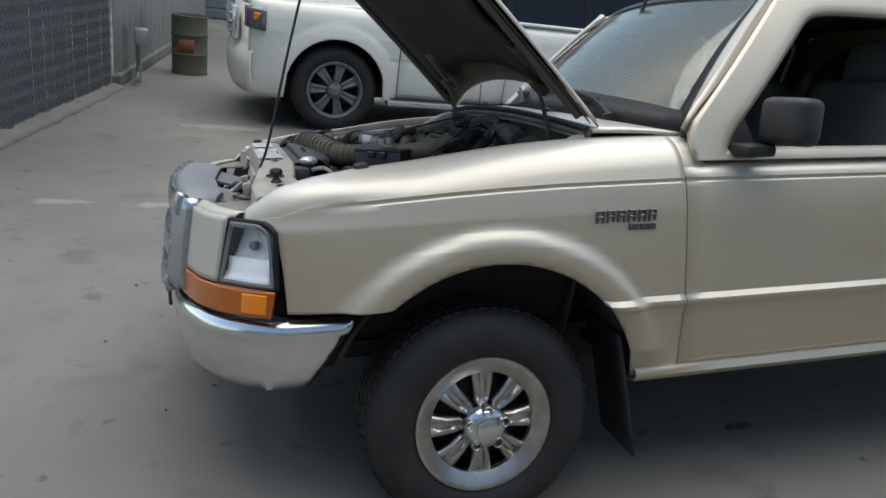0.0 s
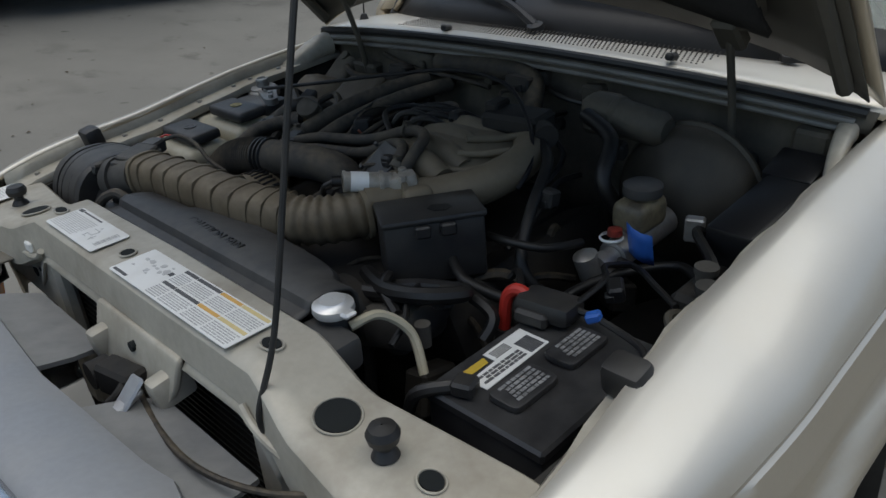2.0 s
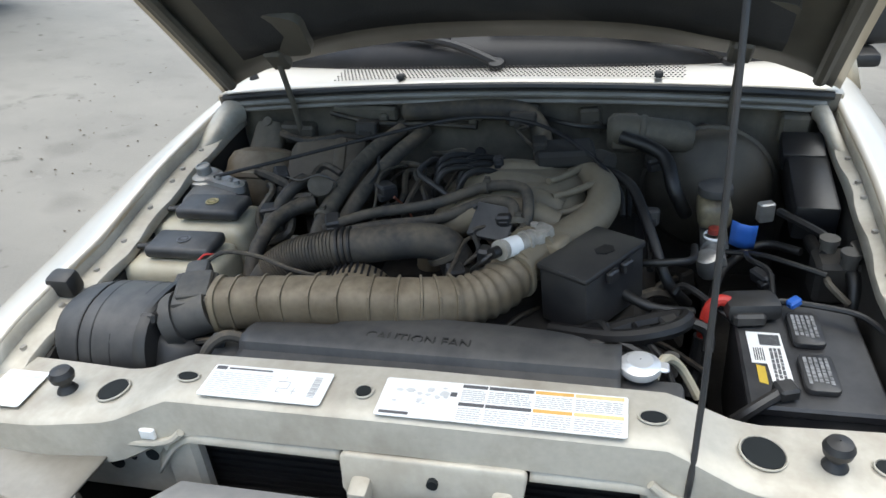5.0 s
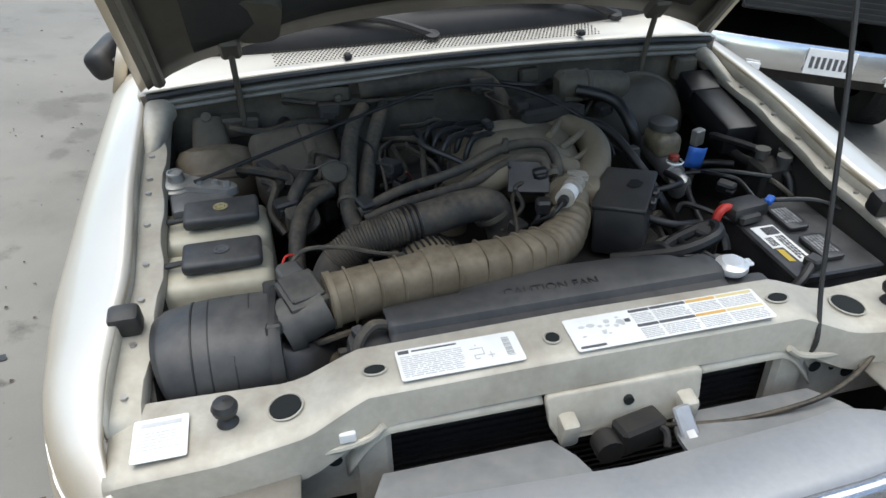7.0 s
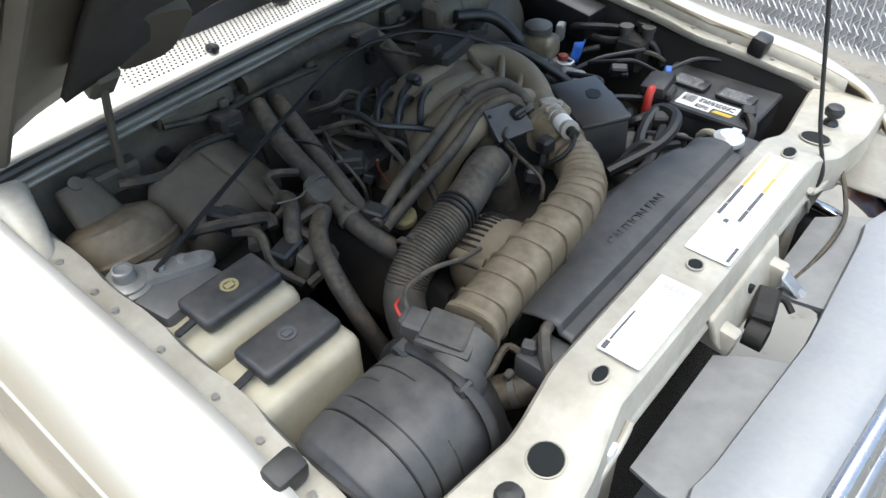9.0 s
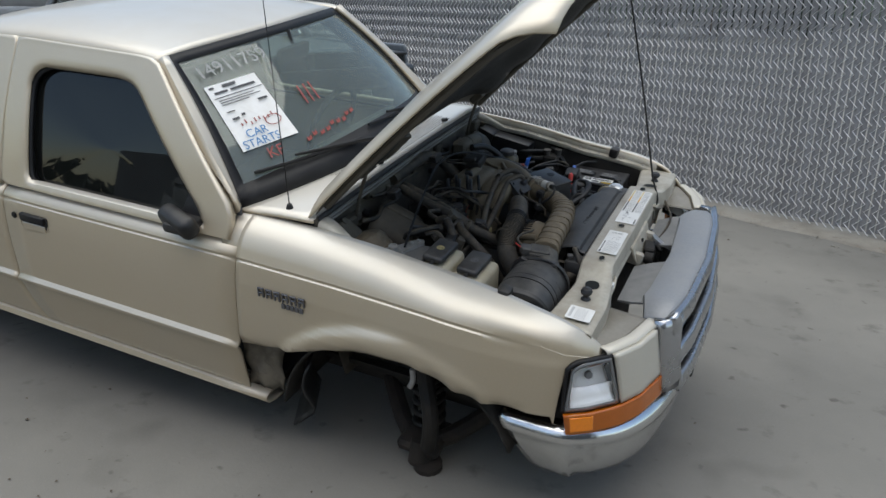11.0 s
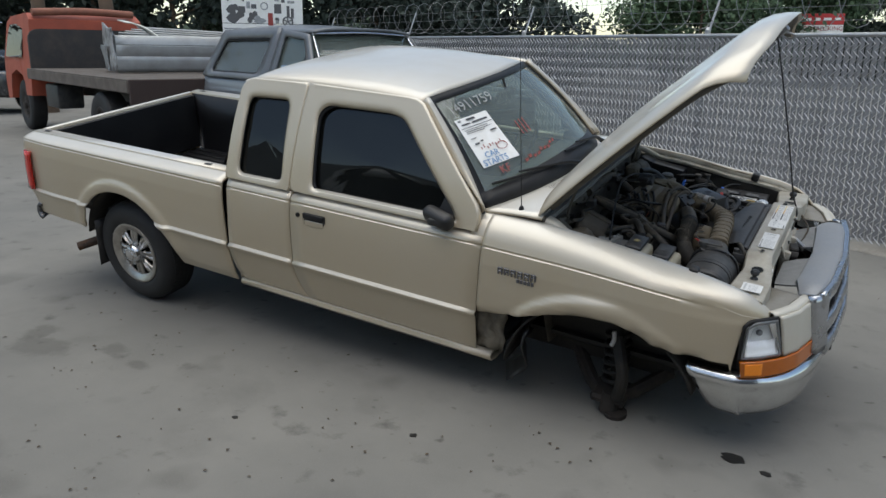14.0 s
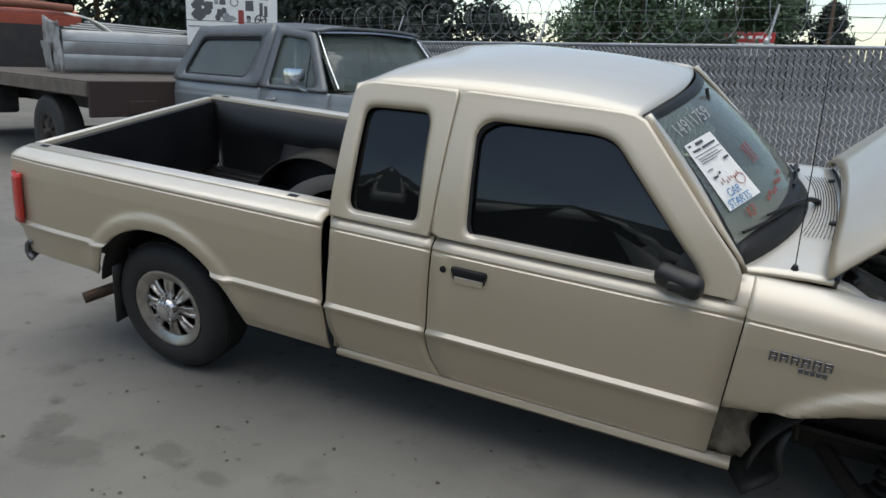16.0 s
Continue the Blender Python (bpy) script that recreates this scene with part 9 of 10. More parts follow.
for sd in (1, -1):
    veh_panel("front_wing", suv, sd, span(0.80, 0.50, 8) + span(0.48, -0.52, 44) + [-0.56, -0.60], SVL, sv_arch, sv_y, WHITEPAINT, "white front wing with a flared arch", sv_bulge)
    veh_panel("front_door", suv, sd, span(-0.612, -1.72, 6), SVL, lambda x: 0.36, sv_y, WHITEPAINT, "", sv_bulge)
    veh_panel("rear_door", suv, sd, span(-1.732, -2.60, 6), SVL, lambda x: 0.36, sv_y, WHITEPAINT, "", sv_bulge)
    veh_panel("rear_quarter", suv, sd, span(-2.612, -4.25, 40), SVL, sv_arch, sv_y, WHITEPAINT, "", sv_bulge)
    yf = lambda z: 0.868 - 0.23 * (z - 1.16) / 0.68
    pil = [(-0.62, 1.16), (-1.32, 1.80), (-4.10, 1.82), (-4.22, 1.16)]
    fr = veh_ring("window_frame", suv, sd, rounded([Vector(p) for p in pil], 0.02, 2), rounded([Vector(p) for p in ((-0.98, 1.19), (-1.42, 1.72), (-4.0, 1.73), (-4.08, 1.19))], 0.04, 3), yf, WHITEPAINT)
    veh_pane("side_glass", suv, sd, [(-0.96, 1.18), (-1.41, 1.73), (-4.01, 1.74), (-4.09, 1.18)], yf, TINTGLASS, -0.012, "dark tinted side glass")
    for x in (-1.74, -2.62):
        bm = bmesh.new()
        add_box(bm, (x, 0.755 * sd, 1.46), (0.06, 0.02, 0.60), (18 * sd, 0, 0), 0.004)
        part("door_pillar", bm, BLACKTRIM, suv)
    bm = bmesh.new()
    add_box(bm, (-1.52, 0.955 * sd, 0.33), (2.05, 0.20, 0.055), bevel=0.014, seg=2)
    bd = part("running_board", bm, CHROME, suv, "chrome-edged running board")
    bm = bmesh.new()
    add_box(bm, (-1.52, 0.955 * sd, 0.360), (1.95, 0.15, 0.012), bevel=0.004)
    for k in range(4):
        add_box(bm, (-1.52, (0.90 + 0.035 * k) * sd, 0.368), (1.9, 0.012, 0.006))
    part("step_pad", bm, BLACKPLASTIC, bd, "black ribbed step pad")
    bm = bmesh.new()
    add_box(bm, (-1.05, 1.02 * sd, 1.25), (0.13, 0.20, 0.17), bevel=0.03, seg=2)
    part("door_mirror", bm, WHITEPAINT, suv)
    # wrap-round headlamp with amber marker
    rows = [[Vector((0.655 + 0.165 * i / 8, sv_y(0.655 + 0.165 * i / 8, z) * sd + 0.006 * sd, z)) for z in span(0.885 + 0.02 * (i / 8), 1.085, 4)] for i in range(9)]
    v, f = quads(rows)
    hl = finish("head_lamp", v, f if sd < 0 else [q[::-1] for q in f], surf("smoked_lamp_" + ("l" if sd > 0 else "r"), (0.10, 0.10, 0.10), 0.15, 0.2, (0.3, 0.3, 0.3), 0.4, 20, 90, 0.05, coat=0.6), suv, "smoked headlamp", 50, 0.02)
    bm = bmesh.new()
    add_box(bm, (0.725, (sv_y(0.725, 1.0) + 0.022) * sd, 1.005), (0.085, 0.014, 0.065), (0, 0, -24 * sd), 0.006)
    part("amber_marker", bm, AMBERLIT, hl, "amber marker lamp")
    wheel("wheel", (0.0, 0.945 * sd, 0.40), sd, suv, 0.405, 0.265, 0.26, "wheel with a seven-spoke satin grey rim", SATIN, 7)
    wheel("wheel", (-3.02, 0.945 * sd, 0.40), sd, suv, 0.405, 0.265, 0.26, "wheel with a seven-spoke satin grey rim", SATIN, 7)
    v, f = quads([[Vector((c + math.cos(a) * 0.492, y * sd, 0.40 + math.sin(a) * 0.492)) for y in (0.925, 0.45)] for c in (0.0,) for a in [math.radians(4 + 172 * i / 20) for i in range(21)]])
    finish("arch_liner", v, f, DARKVOID, suv, "", 40, 0.01)
    bm = bmesh.new()
    add_cyl(bm, (0, 0.44 * sd, 0.40), (0, 0.46 * sd, 0.40), 0.49, None, 28)
    part("inner_panel", bm, DARKVOID, suv, "dark inner wheel-house panel")
# bonnet, nose, windscreen, roof
rows = [[Vector((0.80 - 1.45 * i / 12 - 0.10 * (w * w) * (1 - i / 12), w * (0.80 + 0.06 * i / 12), 1.085 + 0.11 * (i / 12) ** 0.6 + 0.035 * (1 - w * w))) for w in [2 * j / 14 - 1 for j in range(15)]] for i in range(13)]
v, f = quads(rows)
finish("bonnet", v, f, WHITEPAINT, suv, "white bonnet", 50, 0.02)
rows = []
for i in range(-16, 17):
    u = i / 16
    x = 0.90 - 0.16 * abs(u) ** 2.4
    rows.append([Vector((x - 0.02, u * 0.833, 0.30)), Vector((x + 0.015, u * 0.851, 0.38)), Vector((x + 0.035, u * 0.860, 0.52)), Vector((x + 0.03, u * 0.860, 0.66)), Vector((x - 0.005, u * 0.842, 0.70)), Vector((x - 0.03, u * 0.814, 0.74)), Vector((x - 0.05, u * 0.84, 1.09))])
v, f = quads(rows)
nose = finish("front_bumper", v, f, WHITEPAINT, suv, "white front bumper", 45, 0.02)
bm = bmesh.new()
add_box(bm, (0.90, 0, 0.90), (0.08, 1.0, 0.30), bevel=0.03, seg=2)
for k in range(3):
    add_box(bm, (0.945, 0, 0.82 + 0.08 * k), (0.02, 0.96, 0.03), bevel=0.006)
part("grille", bm, CHROME, suv, "chrome grille")
v, f = quads([[Vector((-0.62 - 0.72 * t - 0.10 * w * w, w * (0.84 - 0.20 * t), 1.20 + 0.62 * t)) for w in [2 * j / 10 - 1 for j in range(11)]] for t in (0, 0.5, 1)])
finish("windscreen", v, f, WGLASS, suv, "", 60, 0.005)
v, f = quads([[Vector((-1.28 - 2.86 * i / 10, w * 0.66, 1.82 + 0.06 * (1 - w ** 4) * math.sin(math.pi * (0.15 + 0.75 * i / 10)))) for w in [2 * j / 12 - 1 for j in range(13)]] for i in range(11)])
finish("roof", v, f, WHITEPAINT, suv, "", 50, 0.03)
bm = bmesh.new()
add_box(bm, (-4.24, 0, 0.80), (0.06, 1.74, 0.90), bevel=0.02, seg=2)
add_box(bm, (-4.17, 0, 1.48), (0.05, 1.44, 0.56), (0, 9, 0), 0.02)
part("tailgate", bm, WHITEPAINT, suv)
bm = bmesh.new()
add_box(bm, (-1.7, 0, 0.40), (4.7, 1.5, 0.14))
add_box(bm, (-2.4, 0, 0.95), (3.2, 1.5, 0.9))
part("underbody", bm, DARKVOID, suv, "dark underbody and cabin")

# grey two-tone sport utility vehicle by the fence
GREYDARK = surf("dark_grey_car_paint", (0.105, 0.112, 0.12), 0.4, 0.2, (0.20, 0.205, 0.21), 0.4, 2, 120, 0.02, 0.001, coat=0.2, dust_sky_up=0.25)
GREYMID = surf("mid_grey_car_paint", (0.195, 0.212, 0.232), 0.4, 0.25, (0.28, 0.285, 0.285), 0.35, 2, 120, 0.02, 0.001, coat=0.2)
old = thing("old_grey_suv", "old two-tone grey two-door utility vehicle with chrome trim", "car", Matrix.Translation((-3.583, 3.388, 0)) @ Matrix.Rotation(radians(-20), 4, "Z") @ Matrix.Diagonal((1.08, 1.0, 1.05, 1)))
OB_SIDE = [(0.42, 0.93), (0.55, 0.955), (0.80, 0.965), (1.0, 0.962), (1.06, 0.97), (1.08, 0.96), (1.14, 0.955), (1.20, 0.93)]
OB_PLAN = [(-3.6, 0.97), (-3.4, 1.0), (0.6, 1.0), (0.8, 0.97), (0.88, 0.94)]
ob_y = lambda x, z: lerp_table(OB_SIDE, z) * lerp_table(OB_PLAN, x)
OBL = [0.42, 0.50, 0.60, 0.70, 0.80, 0.90, 1.0, 1.04, 1.06, 1.08, 1.10, 1.14, 1.18, 1.20]
ob_arch = lambda x: max(0.44, *(arch_line(x, c, 0.40, 0.45) if abs(x - c) < 0.45 else 0 for c in (0.0, -2.65)))
for sd in (1, -1):
    veh_panel("front_wing", old, sd, span(0.88, 0.46, 6) + span(0.44, -0.46, 24) + [-0.52, -0.60], OBL, ob_arch, ob_y, GREYMID)
    veh_panel("door", old, sd, span(-0.61, -1.72, 5), OBL, lambda x: 0.44, ob_y, GREYMID, "grey door with chrome mirror")
    veh_panel("rear_quarter", old, sd, span(-1.735, -3.60, 40), OBL, ob_arch, ob_y, GREYMID)
    yf = lambda z: 0.93 - 0.26 * (z - 1.20) / 0.62
    dframe = veh_ring("door_window_frame", old, sd, rounded([Vector(p) for p in ((-0.62, 1.20), (-1.08, 1.74), (-1.74, 1.80), (-1.74, 1.20))], 0.02, 2), rounded([Vector(p) for p in ((-0.80, 1.225), (-1.15, 1.68), (-1.62, 1.72), (-1.60, 1.225))], 0.05, 3), yf, GREYDARK)
    veh_pane("door_glass", old, sd, [(-0.79, 1.22), (-1.14, 1.69), (-1.63, 1.73), (-1.61, 1.22)], yf, WGLASS, -0.012, "greenish door glass")
    bm = bmesh.new()
    add_box(bm, (-1.05, 0.825 * sd, 1.42), (0.022, 0.012, 0.48), (22 * sd, -16, 0), 0.003)
    part("vent_window_bar", bm, BLACKTRIM, old)
    tframe = veh_ring("rear_window_frame", old, sd, rounded([Vector(p) for p in ((-1.755, 1.20), (-1.75, 1.82), (-3.30, 1.80), (-3.58, 1.20))], 0.03, 2), rounded([Vector(p) for p in ((-2.02, 1.27), (-1.92, 1.70), (-3.16, 1.69), (-3.36, 1.27))], 0.07, 4), yf, GREYDARK, "dark grey hardtop side")
    veh_ring("rubber_seal", old, sd, rounded([Vector(p) for p in ((-2.02, 1.27), (-1.92, 1.70), (-3.16, 1.69), (-3.36, 1.27))], 0.07, 4), rounded([Vector(p) for p in ((-2.045, 1.295), (-1.955, 1.675), (-3.14, 1.665), (-3.325, 1.295))], 0.06, 4), yf, BLACKTRIM, "", 1, 0.01, 0.006)
    veh_pane("rear_side_glass", old, sd, [(-2.03, 1.28), (-1.94, 1.69), (-3.15, 1.68), (-3.34, 1.28)], yf, GREYGLASS, -0.008, "grey rear side glass")
    bm = bmesh.new()
    add_box(bm, (-0.98, 1.06 * sd, 1.34), (0.10, 0.20, 0.15), bevel=0.02, seg=2)
    add_tube(bm, [(-0.92, 0.90 * sd, 1.20), (-0.95, 1.0 * sd, 1.22), (-0.97, 1.05 * sd, 1.28)], 0.012, 8, 5)
    part("door_mirror", bm, CHROME, old, "chrome door mirror")
    bm = bmesh.new()
    add_box(bm, (-1.50, 0.975 * sd, 1.10), (0.15, 0.02, 0.03), bevel=0.006)
    part("door_handle", bm, CHROME, old)
    bm = bmesh.new()
    add_box(bm, (-3.60, 0.86 * sd, 0.93), (0.03, 0.13, 0.34), bevel=0.008)
    add_box(bm, (-3.585, 0.945 * sd, 0.93), (0.03, 0.02, 0.34), bevel=0.005)
    part("tail_lamp", bm, REDLENS, old, "upright red tail lamp")
    bm = bmesh.new()
    add_box(bm, (-1.5, 0.968 * sd, 0.78), (4.6, 0.012, 0.035), bevel=0.004)
    part("body_trim", bm, CHROME, old)
    bm = bmesh.new()
    add_tube(bm, [(-0.64, 0.79 * sd, 1.235), (-0.86, 0.74 * sd, 1.48), (-1.08, 0.68 * sd, 1.745)], 0.011, 8, 4)
    part("windscreen_trim", bm, CHROME, old, "bright windscreen moulding")
    wheel("wheel", (0.0, 0.92 * sd, 0.385), sd, old, 0.385, 0.20, 0.25, "wheel with a bright rim")
    wheel("wheel", (-2.65, 0.92 * sd, 0.385), sd, old, 0.385, 0.20, 0.25, "wheel with a bright rim")
    bm = bmesh.new()
    add_box(bm, (0.895, 0.74 * sd, 0.92), (0.03, 0.26, 0.16), bevel=0.01)
    part("head_lamp", bm, LENSGLASS, old, "rectangular headlamp")
    bm = bmesh.new()
    add_box(bm, (0.985, 0.45 * sd, 0.50), (0.02, 0.09, 0.045), bevel=0.004)
    part("bumper_guard", bm, PAPER, old, "small pale bumper reflector")
v, f = quads([[Vector((0.88 - 1.55 * i / 10, w * 0.90, 1.13 + 0.06 * (i / 10) + 0.035 * (1 - w * w))) for w in [2 * j / 12 - 1 for j in range(13)]] for i in range(11)])
finish("bonnet", v, f, GREYDARK, old, "dark grey bonnet", 50, 0.02)
v, f = quads([[Vector((-0.64 - 0.44 * t - 0.05 * w * w, w * (0.80 - 0.11 * t), 1.22 + 0.53 * t)) for w in [2 * j / 10 - 1 for j in range(11)]] for t in (0, 0.5, 1)])
finish("windscreen", v, f, WGLASS, old, "", 60, 0.005)
bm = bmesh.new()
add_tube(bm, [(-1.06, -0.70, 1.752), (-1.02, 0, 1.775), (-1.06, 0.70, 1.752)], 0.011, 8, 5)
part("windscreen_trim", bm, CHROME, old)
v, f = quads([[Vector((-1.04 - 2.24 * i / 12, w * 0.70, 1.78 + 0.075 * (1 - w ** 4) * (0.6 + 0.4 * math.sin(math.pi * i / 12)) + (0.02 if i > 4 else 0))) for w in [2 * j / 14 - 1 for j in range(15)]] for i in range(13)])
finish("roof", v, f, GREYDARK, old, "dusty dark grey hardtop", 50, 0.03)
bm = bmesh.new()
add_box(bm, (-3.60, 0, 0.80), (0.05, 1.80, 0.78), bevel=0.02, seg=2)
add_box(bm, (-3.44, 0, 1.48), (0.05, 1.50, 0.56), (0, 24, 0), 0.02)
part("tailgate", bm, GREYMID, old)
bm = bmesh.new()
add_box(bm, (0.90, 0, 0.92), (0.04, 1.20, 0.20), bevel=0.01)
for k in range(6):
    add_box(bm, (0.925, 0, 0.84 + 0.032 * k), (0.012, 1.18, 0.010))
part("grille", bm, BLACKPLASTIC, old, "dark grille")
rows = [[Vector((0.95 - 0.14 * abs(u) ** 3 + dx, u * 0.97, z)) for dx, z in ((-0.03, 0.66), (0.02, 0.665), (0.035, 0.64), (0.03, 0.60), (0.04, 0.55), (0.02, 0.49), (-0.02, 0.485))] for u in [i / 12 for i in range(-12, 13)]]
v, f = quads(rows)
finish("front_bumper", v, f, CHROME, old, "chrome front bumper", 40, 0.015)
bm = bmesh.new()
add_box(bm, (0.995, 0.02, 0.575), (0.008, 0.31, 0.155), bevel=0.002)
pl = part("number_plate", bm, PAPER, old, "white number plate with dark bars")
bm = bmesh.new()
for k in range(7):
    add_box(bm, (1.0005, -0.10 + 0.038 * k, 0.57), (0.003, 0.022, 0.07))
part("plate_bar", bm, INK, pl, "", 0)
bm = bmesh.new()
add_box(bm, (-1.4, 0, 0.45), (4.2, 1.5, 0.14))
add_box(bm, (-2.0, 0, 0.95), (2.9, 1.6, 0.5))
add_box(bm, (-1.35, 0.4, 1.25), (0.14, 0.5, 0.5), bevel=0.04)
add_box(bm, (-1.35, -0.4, 1.25), (0.14, 0.5, 0.5), bevel=0.04)
part("underbody", bm, DARKVOID, old, "dark underbody and seats")

# flatbed lorry with body panels on its deck
REDPAINT = surf("faded_red_paint", (0.36, 0.07, 0.035), 0.55, 0, (0.22, 0.05, 0.03), 0.5, 3, 90, 0.05)
SILVERPANEL = surf("silver_body_panels", (0.34, 0.35, 0.35), 0.45, 0.35, (0.20, 0.19, 0.18), 0.5, 3, 80, 0.06)
DECK = surf("weathered_deck", (0.115, 0.098, 0.084), 0.85, 0, (0.060, 0.048, 0.040), 0.6, 4, 60, 0.2)
LORRY = Matrix.Translation((-8.84, 4.39, 0)) @ Matrix.Rotation(radians(161.6), 4, "Z")
lorry = thing("flatbed_lorry", "old red flatbed lorry loaded with a silver pickup bed", "lorry", LORRY)
for sd in (1, -1):
    wheel("wheel", (0.0, 1.15 * sd, 0.50), sd, lorry, 0.50, 0.27, 0.30, "large dark rear lorry wheel", RUSTYWHEEL)
    wheel("wheel", (5.06, 1.02 * sd, 0.50), sd, lorry, 0.50, 0.27, 0.28, "large dark front lorry wheel", RUSTYWHEEL)
bm = bmesh.new()
add_box(bm, (1.25, 0, 1.13), (5.3, 2.4, 0.17), bevel=0.012)
part("deck_edge", bm, surf("weathered_deck_edge", (0.13, 0.108, 0.092), 0.8, 0.1, (0.06, 0.045, 0.035), 0.5, 4, 60, 0.2), lorry, "weathered grey deck edge")
bm = bmesh.new()
add_box(bm, (-1.42, 0, 1.02), (0.06, 2.36, 0.42), bevel=0.01)
add_box(bm, (-1.455, 0.55, 0.92), (0.02, 0.36, 0.16), bevel=0.01)
part("tail_board", bm, surf("rust_brown_steel", (0.042, 0.026, 0.022), 0.8, 0.1, (0.05, 0.035, 0.03), 0.6, 4, 60, 0.2), lorry, "rust-brown steel tail board")
for k in range(12):
    bm = bmesh.new()
    add_box(bm, (1.25, -1.1 + 0.2 * k, 1.222), (5.28, 0.192, 0.02), bevel=0.004)
    part("deck_plank", bm, DECK, lorry)
for y in (0.42, -0.42):
    bm = bmesh.new()
    add_box(bm, (2.3, y, 0.90), (7.4, 0.09, 0.24), bevel=0.01)
    part("chassis_rail", bm, DARKVOID, lorry, "dark chassis rail")
for y in (0.85, -0.85):
    bm = bmesh.new()
    add_box(bm, (2.9, y, 0.78), (0.75, 0.45, 0.42), bevel=0.05, seg=2)
    part("fuel_tank", bm, GREYPLASTIC, lorry, "grey fuel tank under the deck")
bm = bmesh.new()
add_cyl(bm, (0, -0.95, 0.50), (0, 0.95, 0.50), 0.08, None, 12)
add_lathe(bm, [(0.001, -0.2), (0.17, -0.1), (0.2, 0), (0.17, 0.1), (0.001, 0.2)], (0, 0, 0.5), (0, 1, 0), 18)
part("rear_axle", bm, DARKVOID, lorry)
HEADB = surf("black_headboard", (0.03, 0.028, 0.027), 0.7, 0.1, (0.08, 0.06, 0.05), 0.5, 5, 60, 0.2)
bm = bmesh.new()
add_prism(bm, rounded([Vector(p) for p in ((-1.12, 1.2), (1.12, 1.2), (1.12, 1.95), (-1.12, 1.95))], [0.01, 0.01, 0.22, 0.22], 4), Matrix(((0, 0, 1, 3.86), (1, 0, 0, 0), (0, 1, 0, 0), (0, 0, 0, 1))), 0.07)
part("headboard", bm, HEADB, lorry, "dark steel headboard")
bm = bmesh.new()
rows = [[bm.verts.new((x, y * k, z)) for x, z, k in ((4.05, 0.72, 1), (4.45, 0.72, 1), (4.48, 0.95, 1), (4.62, 1.10, 1), (5.06, 1.18, 1), (5.48, 1.08, 1), (5.62, 0.80, 1), (5.66, 0.60, 1), (5.95, 0.58, 1), (6.02, 0.95, 1), (5.98, 1.38, 0.99), (5.72, 2.08, 0.93), (5.50, 2.20, 0.90), (4.25, 2.24, 0.90), (4.05, 2.12, 0.92))] for y in (-1.12, -1.09, 1.09, 1.12)]
for a, b in zip(rows, rows[1:]):
    for q in range(15):
        bm.faces.new((a[q], a[(q + 1) % 15], b[(q + 1) % 15], b[q]))
bm.faces.new(rows[0][::-1])
bm.faces.new(rows[-1])
cabin = part("cab", bm, REDPAINT, lorry, "faded red cab")
for sd in (1, -1):
    bm = bmesh.new()
    add_prism(bm, rounded([Vector(p) for p in ((4.55, 1.42), (5.86, 1.42), (5.66, 2.04), (4.55, 2.06))], 0.05, 3), Matrix(((1, 0, 0, 0), (0, -0.14 * sd, sd, 1.30 * sd), (0, 1, 0, 0), (0, 0, 0, 1))), 0.012)
    part("cab_window", bm, TINTGLASS, cabin, "dark cab window")
    bm = bmesh.new()
    add_tube(bm, [(5.85, 1.10 * sd, 2.08), (5.92, 1.50 * sd, 2.12), (5.93, 1.56 * sd, 2.05), (5.93, 1.56 * sd, 1.62), (5.92, 1.40 * sd, 1.52), (5.90, 1.12 * sd, 1.40)], 0.014, 8, 5)
    add_box(bm, (5.93, 1.46 * sd, 1.84), (0.03, 0.20, 0.42), bevel=0.012)
    part("wing_mirror", bm, CHROME, cabin, "tall chrome-framed wing mirror")
bm = bmesh.new()
add_tube(bm, [(4.1, -0.9, 2.26), (4.1, 0, 2.29), (4.1, 0.95, 2.25)], 0.07, 12, 5)
part("rolled_tarpaulin", bm, surf("rust_brown_tarpaulin", (0.25, 0.09, 0.055), 0.7, 0, (0.14, 0.06, 0.04), 0.5, 6, 70, 0.2), lorry, "rolled rust-brown cover on the cab")
# a pickup bed lies across the deck: its side faces the tail, its front the lorry's flank
load = thing("truck_bed", "silver pickup bed lying across the lorry deck", "truck bed", LORRY @ Matrix.Translation((0.78, 0.58, 1.24)) @ Matrix.Rotation(radians(-102), 4, "Z"))
for yy, name in ((0.0, "bed_side"), (1.45, "bed_side")):
    bm = bmesh.new()
    rows = [[bm.verts.new((2.3 * i / 10, yy - o if yy == 0 else yy + o, z)) for o, z in ((-0.02, 0.02), (0.02, 0.08), (0.03, 0.20), (0.03, 0.25), (0.02, 0.265), (0.03, 0.28), (0.035, 0.42), (0.02, 0.435), (0.03, 0.45), (0.01, 0.55), (-0.02, 0.575), (-0.10, 0.575), (-0.11, 0.53))] for i in range(11)]
    for a, b in zip(rows, rows[1:]):
        for q in range(12):
            bm.faces.new((a[q], a[q + 1], b[q + 1], b[q]))
    part(name, bm, SILVERPANEL, load, "creased silver bed side", 40, 0.02)
bm = bmesh.new()
rows = [[bm.verts.new((-0.03 + 0.025 * math.sin(i * 2.3 + k) * (0 < k < 6), 0.02 + 1.42 * i / 12, 0.02 + 0.80 * k / 7 - 0.2 * (k == 7) * (1 - i / 12))) for k in range(8)] for i in range(13)]
for a, b in zip(rows, rows[1:]):
    for q in range(7):
        bm.faces.new((a[q], a[q + 1], b[q + 1], b[q]))
part("bed_front", bm, surf("scraped_silver", (0.42, 0.42, 0.42), 0.5, 0.3, (0.10, 0.09, 0.085), 0.8, 5, 60, 0.15), load, "dented and scraped inner front panel", 30, 0.02)
bm = bmesh.new()
